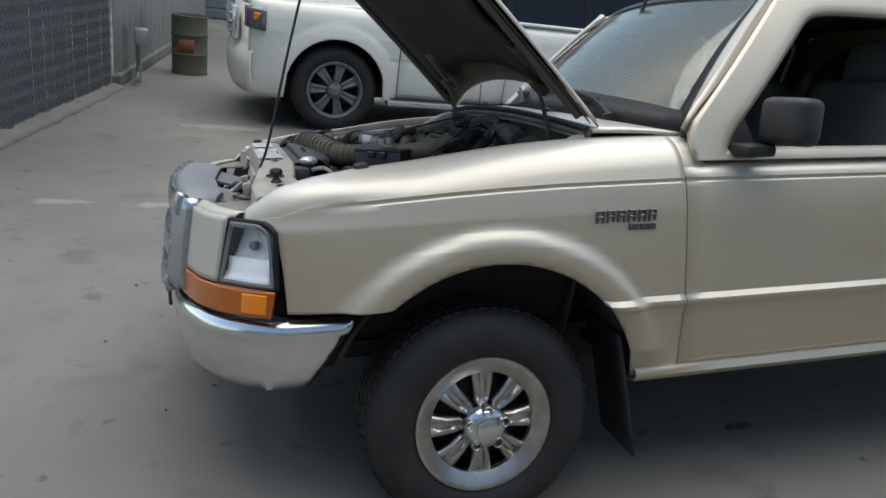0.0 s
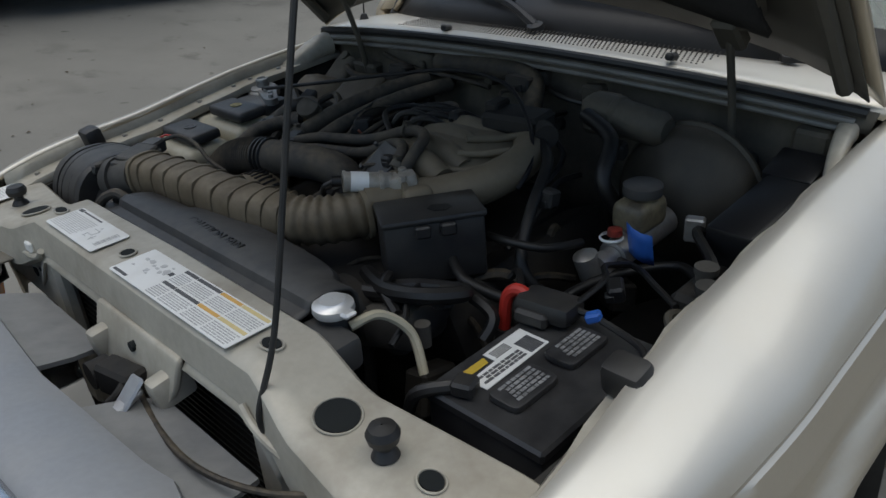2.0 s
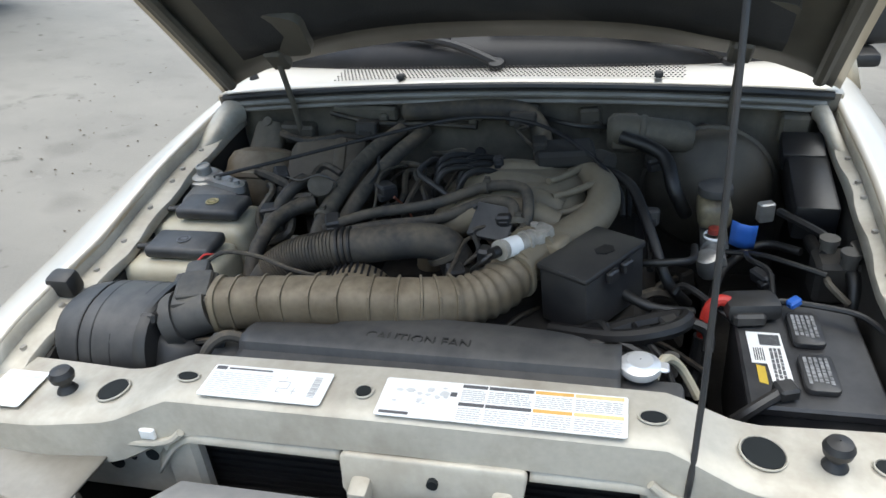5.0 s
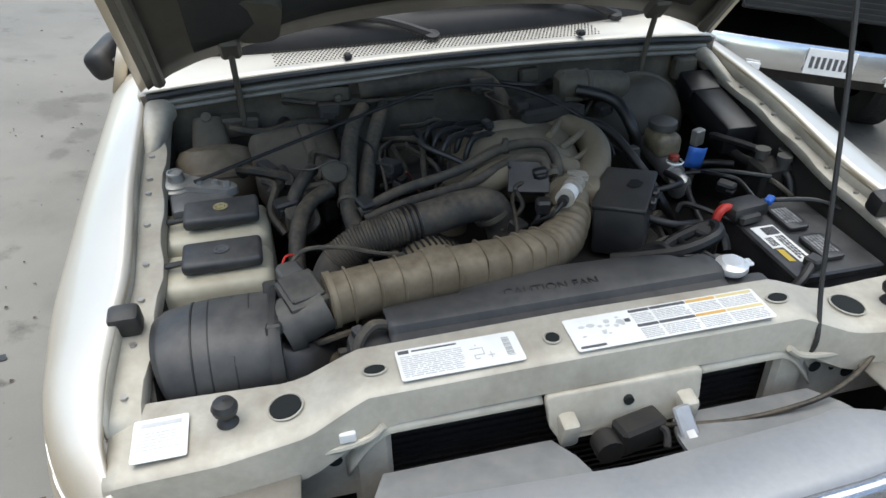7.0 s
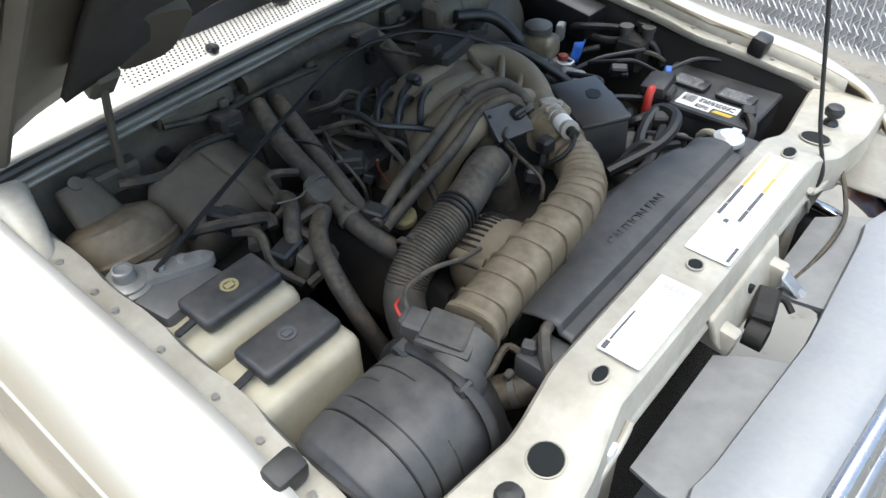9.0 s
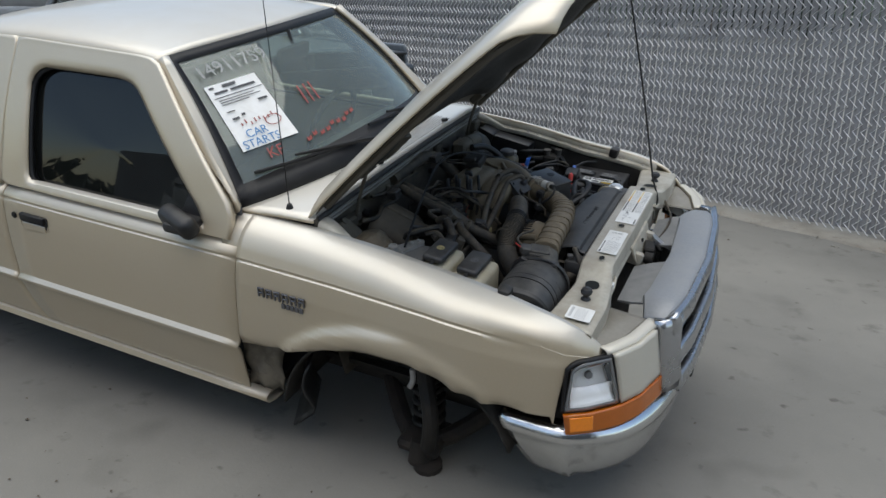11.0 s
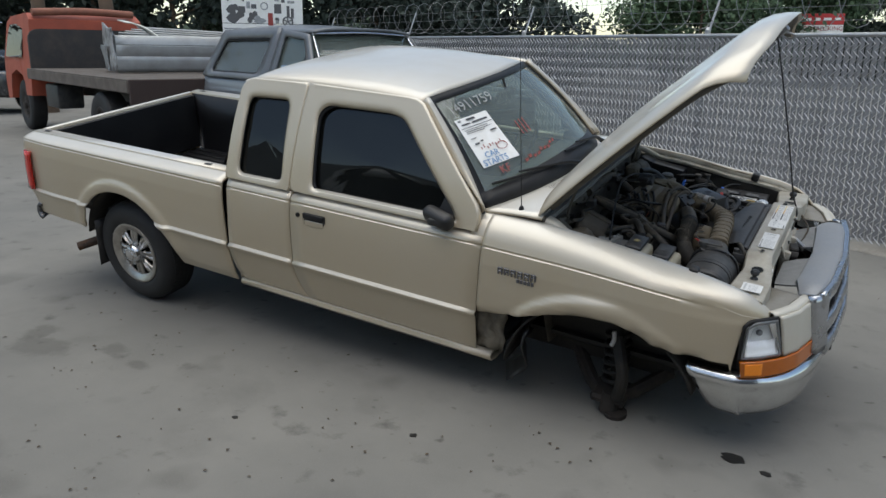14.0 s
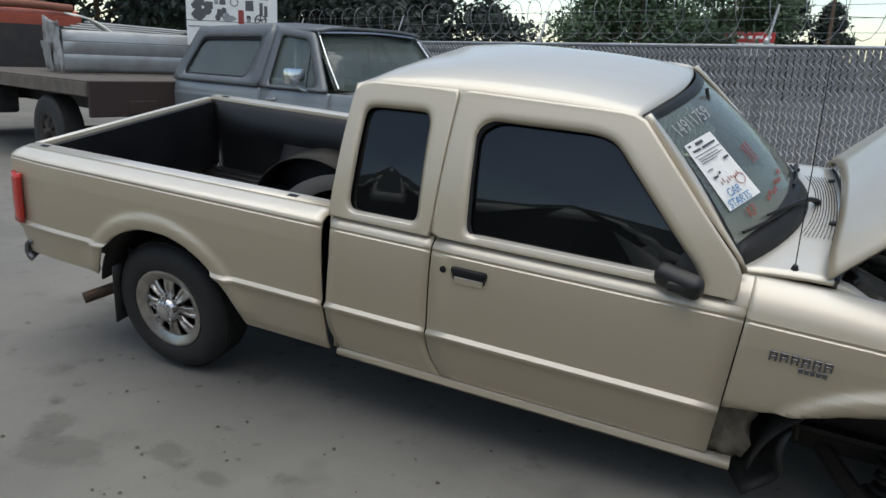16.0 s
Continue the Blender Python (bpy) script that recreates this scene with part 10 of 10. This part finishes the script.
add_prism(bm, [(0, 0.0), (0.75, 0.36), (0.72, 0.42), (0.02, 0.40)], Matrix(((0, -0.05, -1, -0.06), (1, 0, 0, 0.55), (0, 1, 0, 0.02), (0, 0, 0, 1))), 0.02)
part("torn_panel", bm, SILVERPANEL, load, "torn triangular panel")
for k in range(4):
    bm = bmesh.new()
    add_box(bm, (0.95 + 0.12 * k, 0.75 + 0.14 * k, 0.60 + 0.035 * k), (1.6, 0.16, 0.03), (3 * k - 4, 2, 4 * k - 6), 0.01)
    part("loose_trim", bm, SILVERPANEL, load, "loose silver trim strip")
bm = bmesh.new()
rows = [[bm.verts.new((0.16 + 0.5 * t - 0.05 * w, 0.30 - 0.22 * t + 0.10 * w, 0.80 - 0.26 * t * t + 0.02 * w)) for w in (-1, 0, 1)] for t in [q / 8 for q in range(9)]]
for a, b in zip(rows, rows[1:]):
    for q in range(2):
        bm.faces.new((a[q], a[q + 1], b[q + 1], b[q]))
part("white_panel", bm, WHITEPAINT, load, "curved white panel strip", 40, 0.02)
# dark car behind the lorry
car2 = thing("dark_parked_car", "dark parked car with bright wheels beyond the lorry", "car", Matrix.Translation((-19.5, 6.6, 0)) @ Matrix.Rotation(radians(200), 4, "Z"))
bm = bmesh.new()
add_box(bm, (0, 0, 0.72), (4.4, 1.8, 0.62), bevel=0.12, seg=3)
add_box(bm, (-0.2, 0, 1.25), (2.4, 1.5, 0.55), bevel=0.2, seg=3)
part("body", bm, surf("black_car_paint", (0.02, 0.021, 0.023), 0.25, 0, (0.07, 0.07, 0.07), 0.3, 3, 90, 0.01, coat=0.5), car2, "dark car body", 60)
for sd in (1, -1):
    for x in (1.35, -1.35):
        wheel("wheel", (x, 0.9 * sd, 0.33), sd, car2, 0.33, 0.21, 0.2)
    bm = bmesh.new()
    add_box(bm, (-0.2, 0.755 * sd, 1.28), (2.0, 0.02, 0.36), bevel=0.03)
    part("side_window", bm, TINTGLASS, car2)

# ---- building, drum, boards, trees ----
CORR = surf("white_corrugated_metal", (0.62, 0.63, 0.62), 0.45, 0.1, (0.42, 0.40, 0.37), 0.4, 2, 80, 0.03)
wa, wb = Vector((1.80, -6.35, 0)), Vector((0.95, -13.9, 0))
wd = (wb - wa).normalized()
wn_ = Vector((wd.y, -wd.x, 0))
rows = []
n = 150
for i in range(n + 1):
    p = wa + wd * ((wb - wa).length * i / n)
    k = i % 6
    off = 0.035 if k in (1, 2) else (0.0 if k in (4, 5) else 0.018)
    rows.append([p - wn_ * off + Vector((0, 0, z)) for z in (0.12, 2.2, 4.6)])
v, f = quads(rows)
tagged(finish("wall_corrugated", v, f, CORR, None, "white corrugated metal building wall", 20, 0.02), category="wall", kind="structure")
bm = bmesh.new()
mid = (wa + wb) / 2
add_box(bm, mid + Vector((0.10, 0, 0.07)), (0.30, (wb - wa).length, 0.14), (0, 0, math.degrees(math.atan2(wd.y, wd.x)) + 90), 0.02)
tagged(finish_bm("wall_plinth", bm, CONCRETE, None, "rough concrete plinth under the wall", 30), category="plinth", kind="structure")
# kerb under the gate
rows = []
for i in range(60):
    p = Vector((2.72, -2.0, 0)).lerp(Vector((1.86, -6.25, 0)), i / 59)
    wob = 0.05 * noise.noise(Vector((i * 0.31, 0, 0))) + 0.02 * noise.noise(Vector((i * 1.3, 4, 0)))
    hh = 0.055 + 0.035 * noise.noise(Vector((i * 0.43, 9, 0)))
    rows.append([p + Vector((0.05, 0, 0.0)), p + Vector((0.04, 0, hh * 0.7)), p + Vector((-0.04 + wob * 0.4, 0, hh * 0.7 + 0.01 * noise.noise(Vector((i * 0.9, 2, 0))))), p + Vector((-0.10 + wob * 0.7, 0, hh * 0.4)), p + Vector((-0.16 + wob * 0.9, 0, -0.01))])
v, f = quads(rows)
tagged(finish("broken_kerb", v, f, CONCRETE, None, "broken concrete kerb under the gate", 50, -0.02), category="kerb", kind="structure")
# far end of the yard: shuttered building
bm = bmesh.new()
add_box(bm, (-6.0, -16.4, 2.2), (22, 0.3, 4.4))
tagged(finish_bm("wall_far", bm, surf("grey_render_wall", (0.36, 0.36, 0.35), 0.8, 0, (0.26, 0.25, 0.24), 0.5, 1, 60, 0.1), None, "plain grey building wall at the end of the yard", 30), category="wall", kind="structure")
bm = bmesh.new()
for k in range(14):
    add_box(bm, (0.55, -16.2, 0.12 + 0.22 * k), (2.4, 0.06, 0.21), bevel=0.015)
tagged(finish_bm("door_1", bm, surf("grey_shutter", (0.16, 0.17, 0.175), 0.5, 0.3, (0.10, 0.10, 0.10), 0.4, 3, 60, 0.05), None, "closed grey roller shutter door", 30), category="shutter door", kind="structure")

drum = thing("oil_drum", "dented green steel drum with a rust patch, beside the wall", "drum", Matrix.Translation((1.08, -7.72, 0)) @ Matrix.Diagonal((0.78, 0.78, 0.94, 1)))
bm = bmesh.new()
prof = [(0.001, 0.02), (0.26, 0.02), (0.278, 0.0), (0.282, 0.02), (0.275, 0.04), (0.275, 0.25), (0.288, 0.27), (0.275, 0.29), (0.275, 0.50), (0.288, 0.52), (0.275, 0.54), (0.275, 0.74), (0.283, 0.76), (0.272, 0.765), (0.262, 0.73), (0.001, 0.72)]
add_lathe(bm, prof, (0, 0, 0), (0, 0, 1), 40)
part("shell", bm, surf("green_drum_paint", (0.075, 0.10, 0.065), 0.6, 0, (0.17, 0.09, 0.05), 0.6, 5, 60, 0.1), drum, "green painted steel shell")
bm = bmesh.new()
rows = [[bm.verts.new((0.278 * math.cos(a) * 1.004, 0.278 * math.sin(a) * 1.004, z)) for z in (0.30, 0.38, 0.47)] for a in [radians(55 + 5 * k) for k in range(11)]]
for a, b in zip(rows, rows[1:]):
    for j in range(2):
        bm.faces.new((a[j], a[j + 1], b[j + 1], b[j]))
part("rust_patch", bm, surf("orange_rust", (0.28, 0.08, 0.03), 0.85, 0, (0.12, 0.09, 0.06), 0.6, 14, 60, 0.2), drum, "orange rusty label patch", 40, 0.003)
box = thing("electrical_box", "grey electrical box with conduit on the wall", "electrical box", Matrix.Translation((1.57, -6.75, 0.52)) @ Matrix.Rotation(radians(6), 4, "Z"))
bm = bmesh.new()
add_box(bm, (0, 0, 0), (0.14, 0.24, 0.16), bevel=0.012, seg=2)
part("case", bm, STEEL, box)
bm = bmesh.new()
add_tube(bm, [(0.02, 0.05, -0.06), (0.02, 0.04, -0.25), (0.04, -0.1, -0.40), (0.05, 0.3, -0.43)], 0.02, 10, 6)
add_cyl(bm, (0.03, -0.05, -0.06), (0.03, -0.05, -0.50), 0.03, None, 10)
part("conduit", bm, STEEL, box)

# parts board standing between the lorry and the fence
bd_a, bd_b = Vector((-8.76, 5.43, 0)), Vector((-7.79, 6.32, 0))
bdir = (bd_b - bd_a).normalized()
board = thing("parts_sign", "white sign board showing pictures of car parts", "sign", Matrix(((bdir.x, 0, bdir.y, bd_a.x), (bdir.y, 0, -bdir.x, bd_a.y), (0, 1, 0, 0), (0, 0, 0, 1))))
bm = bmesh.new()
add_prism(bm, [(0, 2.06), (1.32, 2.06), (1.32, 3.08), (0, 3.08)], Matrix.Identity(4), 0.03)
part("panel", bm, PAPER, board, "white sign panel", 0)
bm = bmesh.new()
add_prism(bm, [(0, 1.70), (1.32, 1.70), (1.32, 2.05), (0, 2.05)], Matrix.Identity(4), 0.028)
part("lower_panel", bm, PAPER, board, "white lower panel with a faint band", 0)
for x in (0.45, 1.22):
    bm = bmesh.new()
    add_cyl(bm, (x, 0, -0.03), (x, 3.05, -0.03), 0.03, None, 10)
    part("post", bm, STEEL, board)
SIGNGREY = surf("sign_grey_print", (0.22, 0.23, 0.24), 0.6, 0, (0.45, 0.46, 0.47), 0.6, 30, 60, 0)
SIGNORANGE = surf("sign_orange_print", (0.60, 0.34, 0.16), 0.6, 0, (0.7, 0.6, 0.5), 0.4, 30, 60, 0)
SIGNRED = surf("sign_red_print", (0.26, 0.03, 0.025), 0.6, 0, (0.32, 0.10, 0.08), 0.4, 30, 60, 0)
on_board = Matrix.Translation((0, 0, 0.0305))
rg = random.Random(77)


def picture(shape, x, y, w, h, mat):
    """A printed picture of a car part on the board."""
    bm = bmesh.new()
    if shape == "lump":
        for j in range(7):
            a, b, q = x + w * rg.uniform(-0.26, 0.26), y + h * rg.uniform(-0.26, 0.26), rg.uniform(0.16, 0.30)
            add_prism(bm, [(a + w * q * math.cos(k * 0.785) * rg.uniform(0.7, 1.1), b + h * q * math.sin(k * 0.785) * rg.uniform(0.7, 1.1)) for k in range(8)], on_board @ Matrix.Translation((0, 0, 0.0006 * j)), 0.0005)
    elif shape == "oval":
        add_prism(bm, [(x + w / 2 * math.cos(k * 0.393), y + h / 2 * math.sin(k * 0.393)) for k in range(16)], on_board, 0.002)
    elif shape == "ring":
        add_tube(bm, [on_board @ Vector((x + w * 0.42 * math.cos(k * 0.393), y + h * 0.42 * math.sin(k * 0.393), 0.001)) for k in range(17)], w * 0.08, 5, 1)
    elif shape == "rim":
        add_tube(bm, [on_board @ Vector((x + w * 0.45 * math.cos(k * 0.393), y + h * 0.45 * math.sin(k * 0.393), 0.001)) for k in range(17)], w * 0.06, 5, 1)
        for k in range(5):
            add_cyl(bm, on_board @ Vector((x, y, 0.001)), on_board @ Vector((x + w * 0.45 * math.cos(k * 1.257 + 0.3), y + h * 0.45 * math.sin(k * 1.257 + 0.3), 0.001)), w * 0.05, None, 6)
    elif shape == "arc":
        add_tube(bm, [on_board @ Vector((x + w * 0.5 * math.cos(a), y - h * 0.4 + h * 0.8 * math.sin(a), 0.001)) for a in span(0.15, 2.99, 10)], h * 0.15, 5, 1)
    else:
        add_prism(bm, [(x - w / 2, y - h / 2), (x + w / 2, y - h / 2), (x + w / 2 * 0.94, y + h / 2), (x - w / 2 * 0.96, y + h / 2)], on_board, 0.002)
    part("part_picture", bm, mat, board, "", 0)


for item in (("bar", 0.93, 2.655, 0.44, 0.035, SIGNORANGE), ("bar", 0.42, 2.68, 0.46, 0.03, SIGNORANGE), ("oval", 0.585, 2.545, 0.16, 0.13, SIGNRED), ("bar", 0.80, 2.57, 0.40, 0.018, SIGNGREY), ("bar", 1.16, 2.55, 0.14, 0.14, SIGNGREY),
             ("arc", 0.23, 2.43, 0.26, 0.09, INK), ("lump", 0.24, 2.225, 0.36, 0.34, INK), ("bar", 0.43, 2.35, 0.06, 0.11, SIGNGREY), ("bar", 0.52, 2.33, 0.09, 0.07, INK), ("ring", 0.69, 2.34, 0.13, 0.13, SIGNGREY),
             ("lump", 0.50, 2.16, 0.18, 0.20, INK), ("lump", 0.60, 2.11, 0.24, 0.15, SIGNGREY), ("bar", 0.785, 2.13, 0.085, 0.20, SIGNRED), ("bar", 0.91, 2.30, 0.12, 0.15, INK), ("bar", 1.08, 2.265, 0.05, 0.17, INK),
             ("bar", 1.15, 2.23, 0.05, 0.16, INK), ("rim", 1.07, 2.10, 0.18, 0.16, INK), ("lump", 0.90, 2.13, 0.08, 0.07, INK), ("bar", 0.895, 2.085, 0.06, 0.05, SIGNGREY), ("bar", 0.90, 2.45, 0.08, 0.06, SIGNGREY), ("bar", 1.00, 2.43, 0.06, 0.06, INK), ("bar", 1.13, 2.41, 0.12, 0.04, SIGNGREY), ("bar", 0.17, 1.97, 0.30, 0.02, SIGNGREY)):
    picture(*item)
# distant signs
for name, c, w, h, mat in (("red_roadside_sign", (-2.9, 41.4, 3.45), 2.5, 0.55, surf("red_sign", (0.42, 0.03, 0.03), 0.6, 0, None, 0, 10, 90, 0)), ("white_roadside_sign", (-2.9, 41.4, 2.80), 2.5, 0.72, PAPER), ("white_roadside_sign", (-6.6, 41.0, 3.2), 1.9, 0.62, PAPER)):
    sg = thing(name, "distant roadside sign with unreadable words on a pole", "sign", Matrix.Translation(c))
    bm = bmesh.new()
    add_box(bm, (0, 0, 0), (w, 0.08, h), bevel=0.01)
    pn = part("panel", bm, mat, sg)
    if mat is PAPER and w > 2:
        lettering("sign_words", "AUTO WRECKING", 0.30, Matrix.Translation((0, -0.05, 0.08)) @ Matrix.Rotation(radians(90), 4, "X"), SIGNRED, pn, 0.004, "dark red lettering")
    for k in range(5):
        bm = bmesh.new()
        if mat is PAPER and w > 2:
            add_box(bm, (-w * 0.36 + w * 0.18 * k, -0.045, -0.14), (w * 0.15, 0.012, 0.07))
            part("word_bar", bm, SIGNGREY, pn, "", 0)
            continue
        add_box(bm, (-w * 0.38 + w * 0.19 * k, -0.045, 0), (w * (0.15 if k % 2 else 0.11), 0.012, h * 0.26))
        part("word_bar", bm, PAPER if "red" in name else INK, pn, "", 0)
    bm = bmesh.new()
    add_cyl(bm, (w * 0.3, 0.1, -c[2]), (w * 0.3, 0.1, h / 2), 0.06, None, 8)
    part("pole", bm, STEEL, sg)


def tree(name, at, height, radius, seed, mat, bark, conifer=False, leaves=2600, label="", base=0.15):
    """A tapered trunk with limbs and a crown of many small leaf clumps."""
    rg = random.Random(seed)
    t = thing(name, label, "tree", Matrix.Translation(at))
    bm = bmesh.new()
    add_tube(bm, [(0, 0, 0), (rg.uniform(-0.1, 0.1), rg.uniform(-0.1, 0.1), height * 0.4), (rg.uniform(-0.2, 0.2), 0.1, height * 0.9)], 0.035 * height ** 0.9 * 0.6, 8, 4, radii=lambda s: 1 - 0.85 * s)
    tips = []
    for k in range(22 if conifer else 16):
        s = rg.uniform(base, 0.95)
        a = rg.uniform(0, 6.28)
        reach = radius * ((1 - s) * 1.15 + 0.08 if conifer else math.sin(math.pi * min(max((s - base) / (1.05 - base), 0.05), 1)) ** 0.6) * rg.uniform(0.75, 1.1)
        p = Vector((0, 0, height * s))
        q = p + Vector((math.cos(a) * reach, math.sin(a) * reach, (-0.12 if conifer else 0.25) * reach))
        add_tube(bm, [p, p.lerp(q, 0.5) + Vector((0, 0, 0.05 * reach)), q], 0.02 * height ** 0.5, 5, 3, radii=lambda s: 1 - 0.8 * s)
        tips.append((p, q, reach))
    part("trunk", bm, bark, t)
    verts, faces = [], []
    for i in range(leaves):
        p, q, reach = tips[rg.randrange(len(tips))]
        s = rg.uniform(0.25, 1.08)
        spread = 0.16 * reach + 0.16
        c = p.lerp(q, s) + Vector((rg.gauss(0, spread), rg.gauss(0, spread), rg.gauss(0, spread * 0.7)))
        z = rg.uniform(0.08, 0.22) * (height / 9) ** 0.5
        u = Vector((rg.gauss(0, 1), rg.gauss(0, 1), rg.gauss(0, 1))).normalized()
        w = u.orthogonal().normalized()
        b0 = len(verts)
        verts += [c + u * z, c + w * z * 0.55, c - u * z, c - w * z * 0.55 + Vector((0, 0, z * 0.3))]
        faces.append((b0, b0 + 1, b0 + 2, b0 + 3))
    finish("crown", verts, faces, mat, t, "", 0)
    return t


def leaf(name, c, c2):
    m = surf(name, c, 0.7, 0, c2, 0.6, 0.8, 6, 0, vary=0.35)
    return m


LEAFA, LEAFB, LEAFC = leaf("green_leaves", (0.060, 0.105, 0.050), (0.036, 0.070, 0.034)), leaf("dark_conifer", (0.022, 0.036, 0.028), (0.014, 0.024, 0.019)), leaf("mid_green_leaves", (0.036, 0.064, 0.034), (0.025, 0.044, 0.023))
BARK = surf("brown_bark", (0.11, 0.075, 0.05), 0.9, 0, (0.06, 0.045, 0.035), 0.6, 5, 40, 0.4)
for i, (x, y, hh, r, mat, con) in enumerate((
        (-34, 14, 10, 3.6, LEAFB, False), (-31, 19, 11, 4.0, LEAFB, False), (-27, 20, 10, 3.5, LEAFB, False), (-38, 20, 12, 4.5, LEAFB, False), (-24, 24, 11, 3.8, LEAFB, False),
        (-21, 27, 10, 3.6, LEAFB, True), (-18, 27, 9.5, 3.2, LEAFB, True), (-16, 29, 9, 3.2, LEAFB, True), (-13.5, 30, 8.0, 2.6, LEAFB, True),
        (-10.6, 41, 5.6, 2.5, LEAFA, False), (-8.6, 40, 6.8, 2.8, LEAFA, False), (-6.2, 42, 8.6, 3.2, LEAFC, False), (-4.0, 47, 8.4, 2.8, LEAFA, False), (-2.4, 50, 7.0, 2.6, LEAFB, True), (-0.9, 50, 6.3, 2.2, LEAFB, True), (1.2, 49, 5.9, 1.6, LEAFB, True),
        (-30, 8, 10, 3.5, LEAFB, False), (-40, 12, 12, 4.5, LEAFB, False), (-46, 22, 12, 5, LEAFC, False), (-36, 30, 12, 5, LEAFC, False), (-26, 36, 12, 4.5, LEAFC, False), (-23, 42, 11, 4.5, LEAFC, False))):
    tree("conifer" if con else "broadleaf_tree", (x, y, 0), hh, r, 100 + i, mat, BARK, con, 9500, "dense dark conifer behind the razor-wire fence" if con else "leafy green tree standing behind the yard fence", 0.10)
# far tree line closing the horizon
verts, faces = [], []
rg = random.Random(9)
for i in range(9000):
    a = rg.uniform(0, 2 * math.pi)
    d = rg.uniform(75, 110)
    top = 3.2 + 0.9 * math.sin(a * 9) + 0.6 * math.sin(a * 23 + 1)
    c = Vector((d * math.cos(a), d * math.sin(a), rg.uniform(0, max(2.0, top))))
    s = rg.uniform(0.7, 1.5)
    u = Vector((rg.gauss(0, 1), rg.gauss(0, 1), rg.gauss(0, 1))).normalized()
    w = u.orthogonal().normalized()
    b0 = len(verts)
    verts += [c + u * s, c + w * s * 0.6, c - u * s, c - w * s * 0.6]
    faces.append((b0, b0 + 1, b0 + 2, b0 + 3))
tagged(finish("far_woods", verts, faces, LEAFC, None, "far dark green tree line on the horizon", 0), category="woods", kind="stuff")
# leaning timber poles and overhead lines
for x, y, hh, tilt in ((-17.2, 7.6, 6, -1.5), (-14.6, 7.8, 6, -8)):
    po = thing("timber_pole", "brown timber pole standing behind the lorry", "pole", Matrix.Translation((x, y, 0)) @ Matrix.Rotation(radians(tilt), 4, "Y"))
    bm = bmesh.new()
    add_cyl(bm, (0, 0, 0), (0, 0, hh), 0.17, 0.14, 14)
    part("shaft", bm, BARK, po)
for x, y in ((1.0, 44), (4.0, 46)):
    po = thing("utility_pole", "grey utility pole with crossarm and overhead lines", "pole", Matrix.Translation((x, y, 0)))
    bm = bmesh.new()
    add_cyl(bm, (0, 0, 0), (0, 0, 9), 0.12, 0.09, 10)
    part("shaft", bm, BARK, po)
    for z in (8.4, 7.6, 6.6):
        bm = bmesh.new()
        add_box(bm, (0, 0, z), (2.0, 0.1, 0.1))
        part("crossarm", bm, BARK, po)
bm = bmesh.new()
for z in (5.0, 6.0, 6.8):
    add_tube(bm, [(-4, 45, z), (6, 45.5, z - 0.25), (16, 46, z)], 0.02, 5, 6)
tagged(finish_bm("overhead_lines", bm, BLACKTRIM, None, "thin dark overhead lines against the sky", 0), category="cables", kind="structure")
# oil spots, leaves and litter on the concrete
OIL = surf("wet_oil", (0.02, 0.019, 0.018), 0.35, 0, (0.05, 0.045, 0.04), 0.5, 14, 60, 0.05)
rg = random.Random(41)
for x, y, s in ((0.66, -0.80, 0.045), (0.80, -0.86, 0.022), (-1.42, -1.66, 0.014), (-0.62, -1.36, 0.018)):
    bm = bmesh.new()
    m = 14
    add_prism(bm, [(x + s * rg.uniform(0.6, 1.1) * 1.3 * math.cos(2 * math.pi * k / m), y + s * rg.uniform(0.6, 1.1) * math.sin(2 * math.pi * k / m)) for k in range(m)], Matrix.Translation((0, 0, 0.001)), 0.0025)
    tagged(finish_bm("oil_spot", bm, OIL, None, "small dark oil spot on the concrete", 0), category="oil spot", kind="structure")
verts, faces = [], []
for k in range(240):
    x, y = rg.uniform(-5, 2.2), rg.uniform(-4.2, 3.2)
    if rg.random() < 0.5:
        x, y = rg.uniform(-3.5, 0.5), rg.uniform(-3.0, -1.0)
    s = rg.uniform(0.004, 0.013)
    b0 = len(verts)
    a = rg.uniform(0, 6.28)
    c = Vector((x, y, 0.004))
    verts += [c + Vector((s * math.cos(a), s * math.sin(a), 0)), c + Vector((-s * 0.6 * math.sin(a), s * 0.6 * math.cos(a), s * 0.5)), c - Vector((s * math.cos(a), s * math.sin(a), 0)), c + Vector((s * 0.6 * math.sin(a), -s * 0.6 * math.cos(a), s * 0.4))]
    faces += [(b0, b0 + 1, b0 + 2), (b0, b0 + 2, b0 + 3)]
tagged(finish("litter", verts, faces, surf("dead_leaf_brown", (0.09, 0.065, 0.045), 0.9, 0, (0.05, 0.04, 0.03), 0.5, 8, 30, 0), None, "scattered small dead leaves and grit", 0), category="litter", kind="stuff")
twig = thing("dead_leaf", "curled brown dead leaf lying on the concrete", "leaf", Matrix.Translation((-1.19, 0.42, 0.006)))
bm = bmesh.new()
rows = [[bm.verts.new((-0.05 + 0.1 * i / 6, 0.018 * math.sin(math.pi * (0.1 + 0.8 * i / 6)) * w, 0.012 * abs(w) + 0.004 * math.sin(i))) for w in (-1, -0.5, 0, 0.5, 1)] for i in range(7)]
for a, b in zip(rows, rows[1:]):
    for j in range(4):
        bm.faces.new((a[j], a[j + 1], b[j + 1], b[j]))
part("blade", bm, bpy.data.materials["dead_leaf_brown"], twig, "", 40, 0.002)
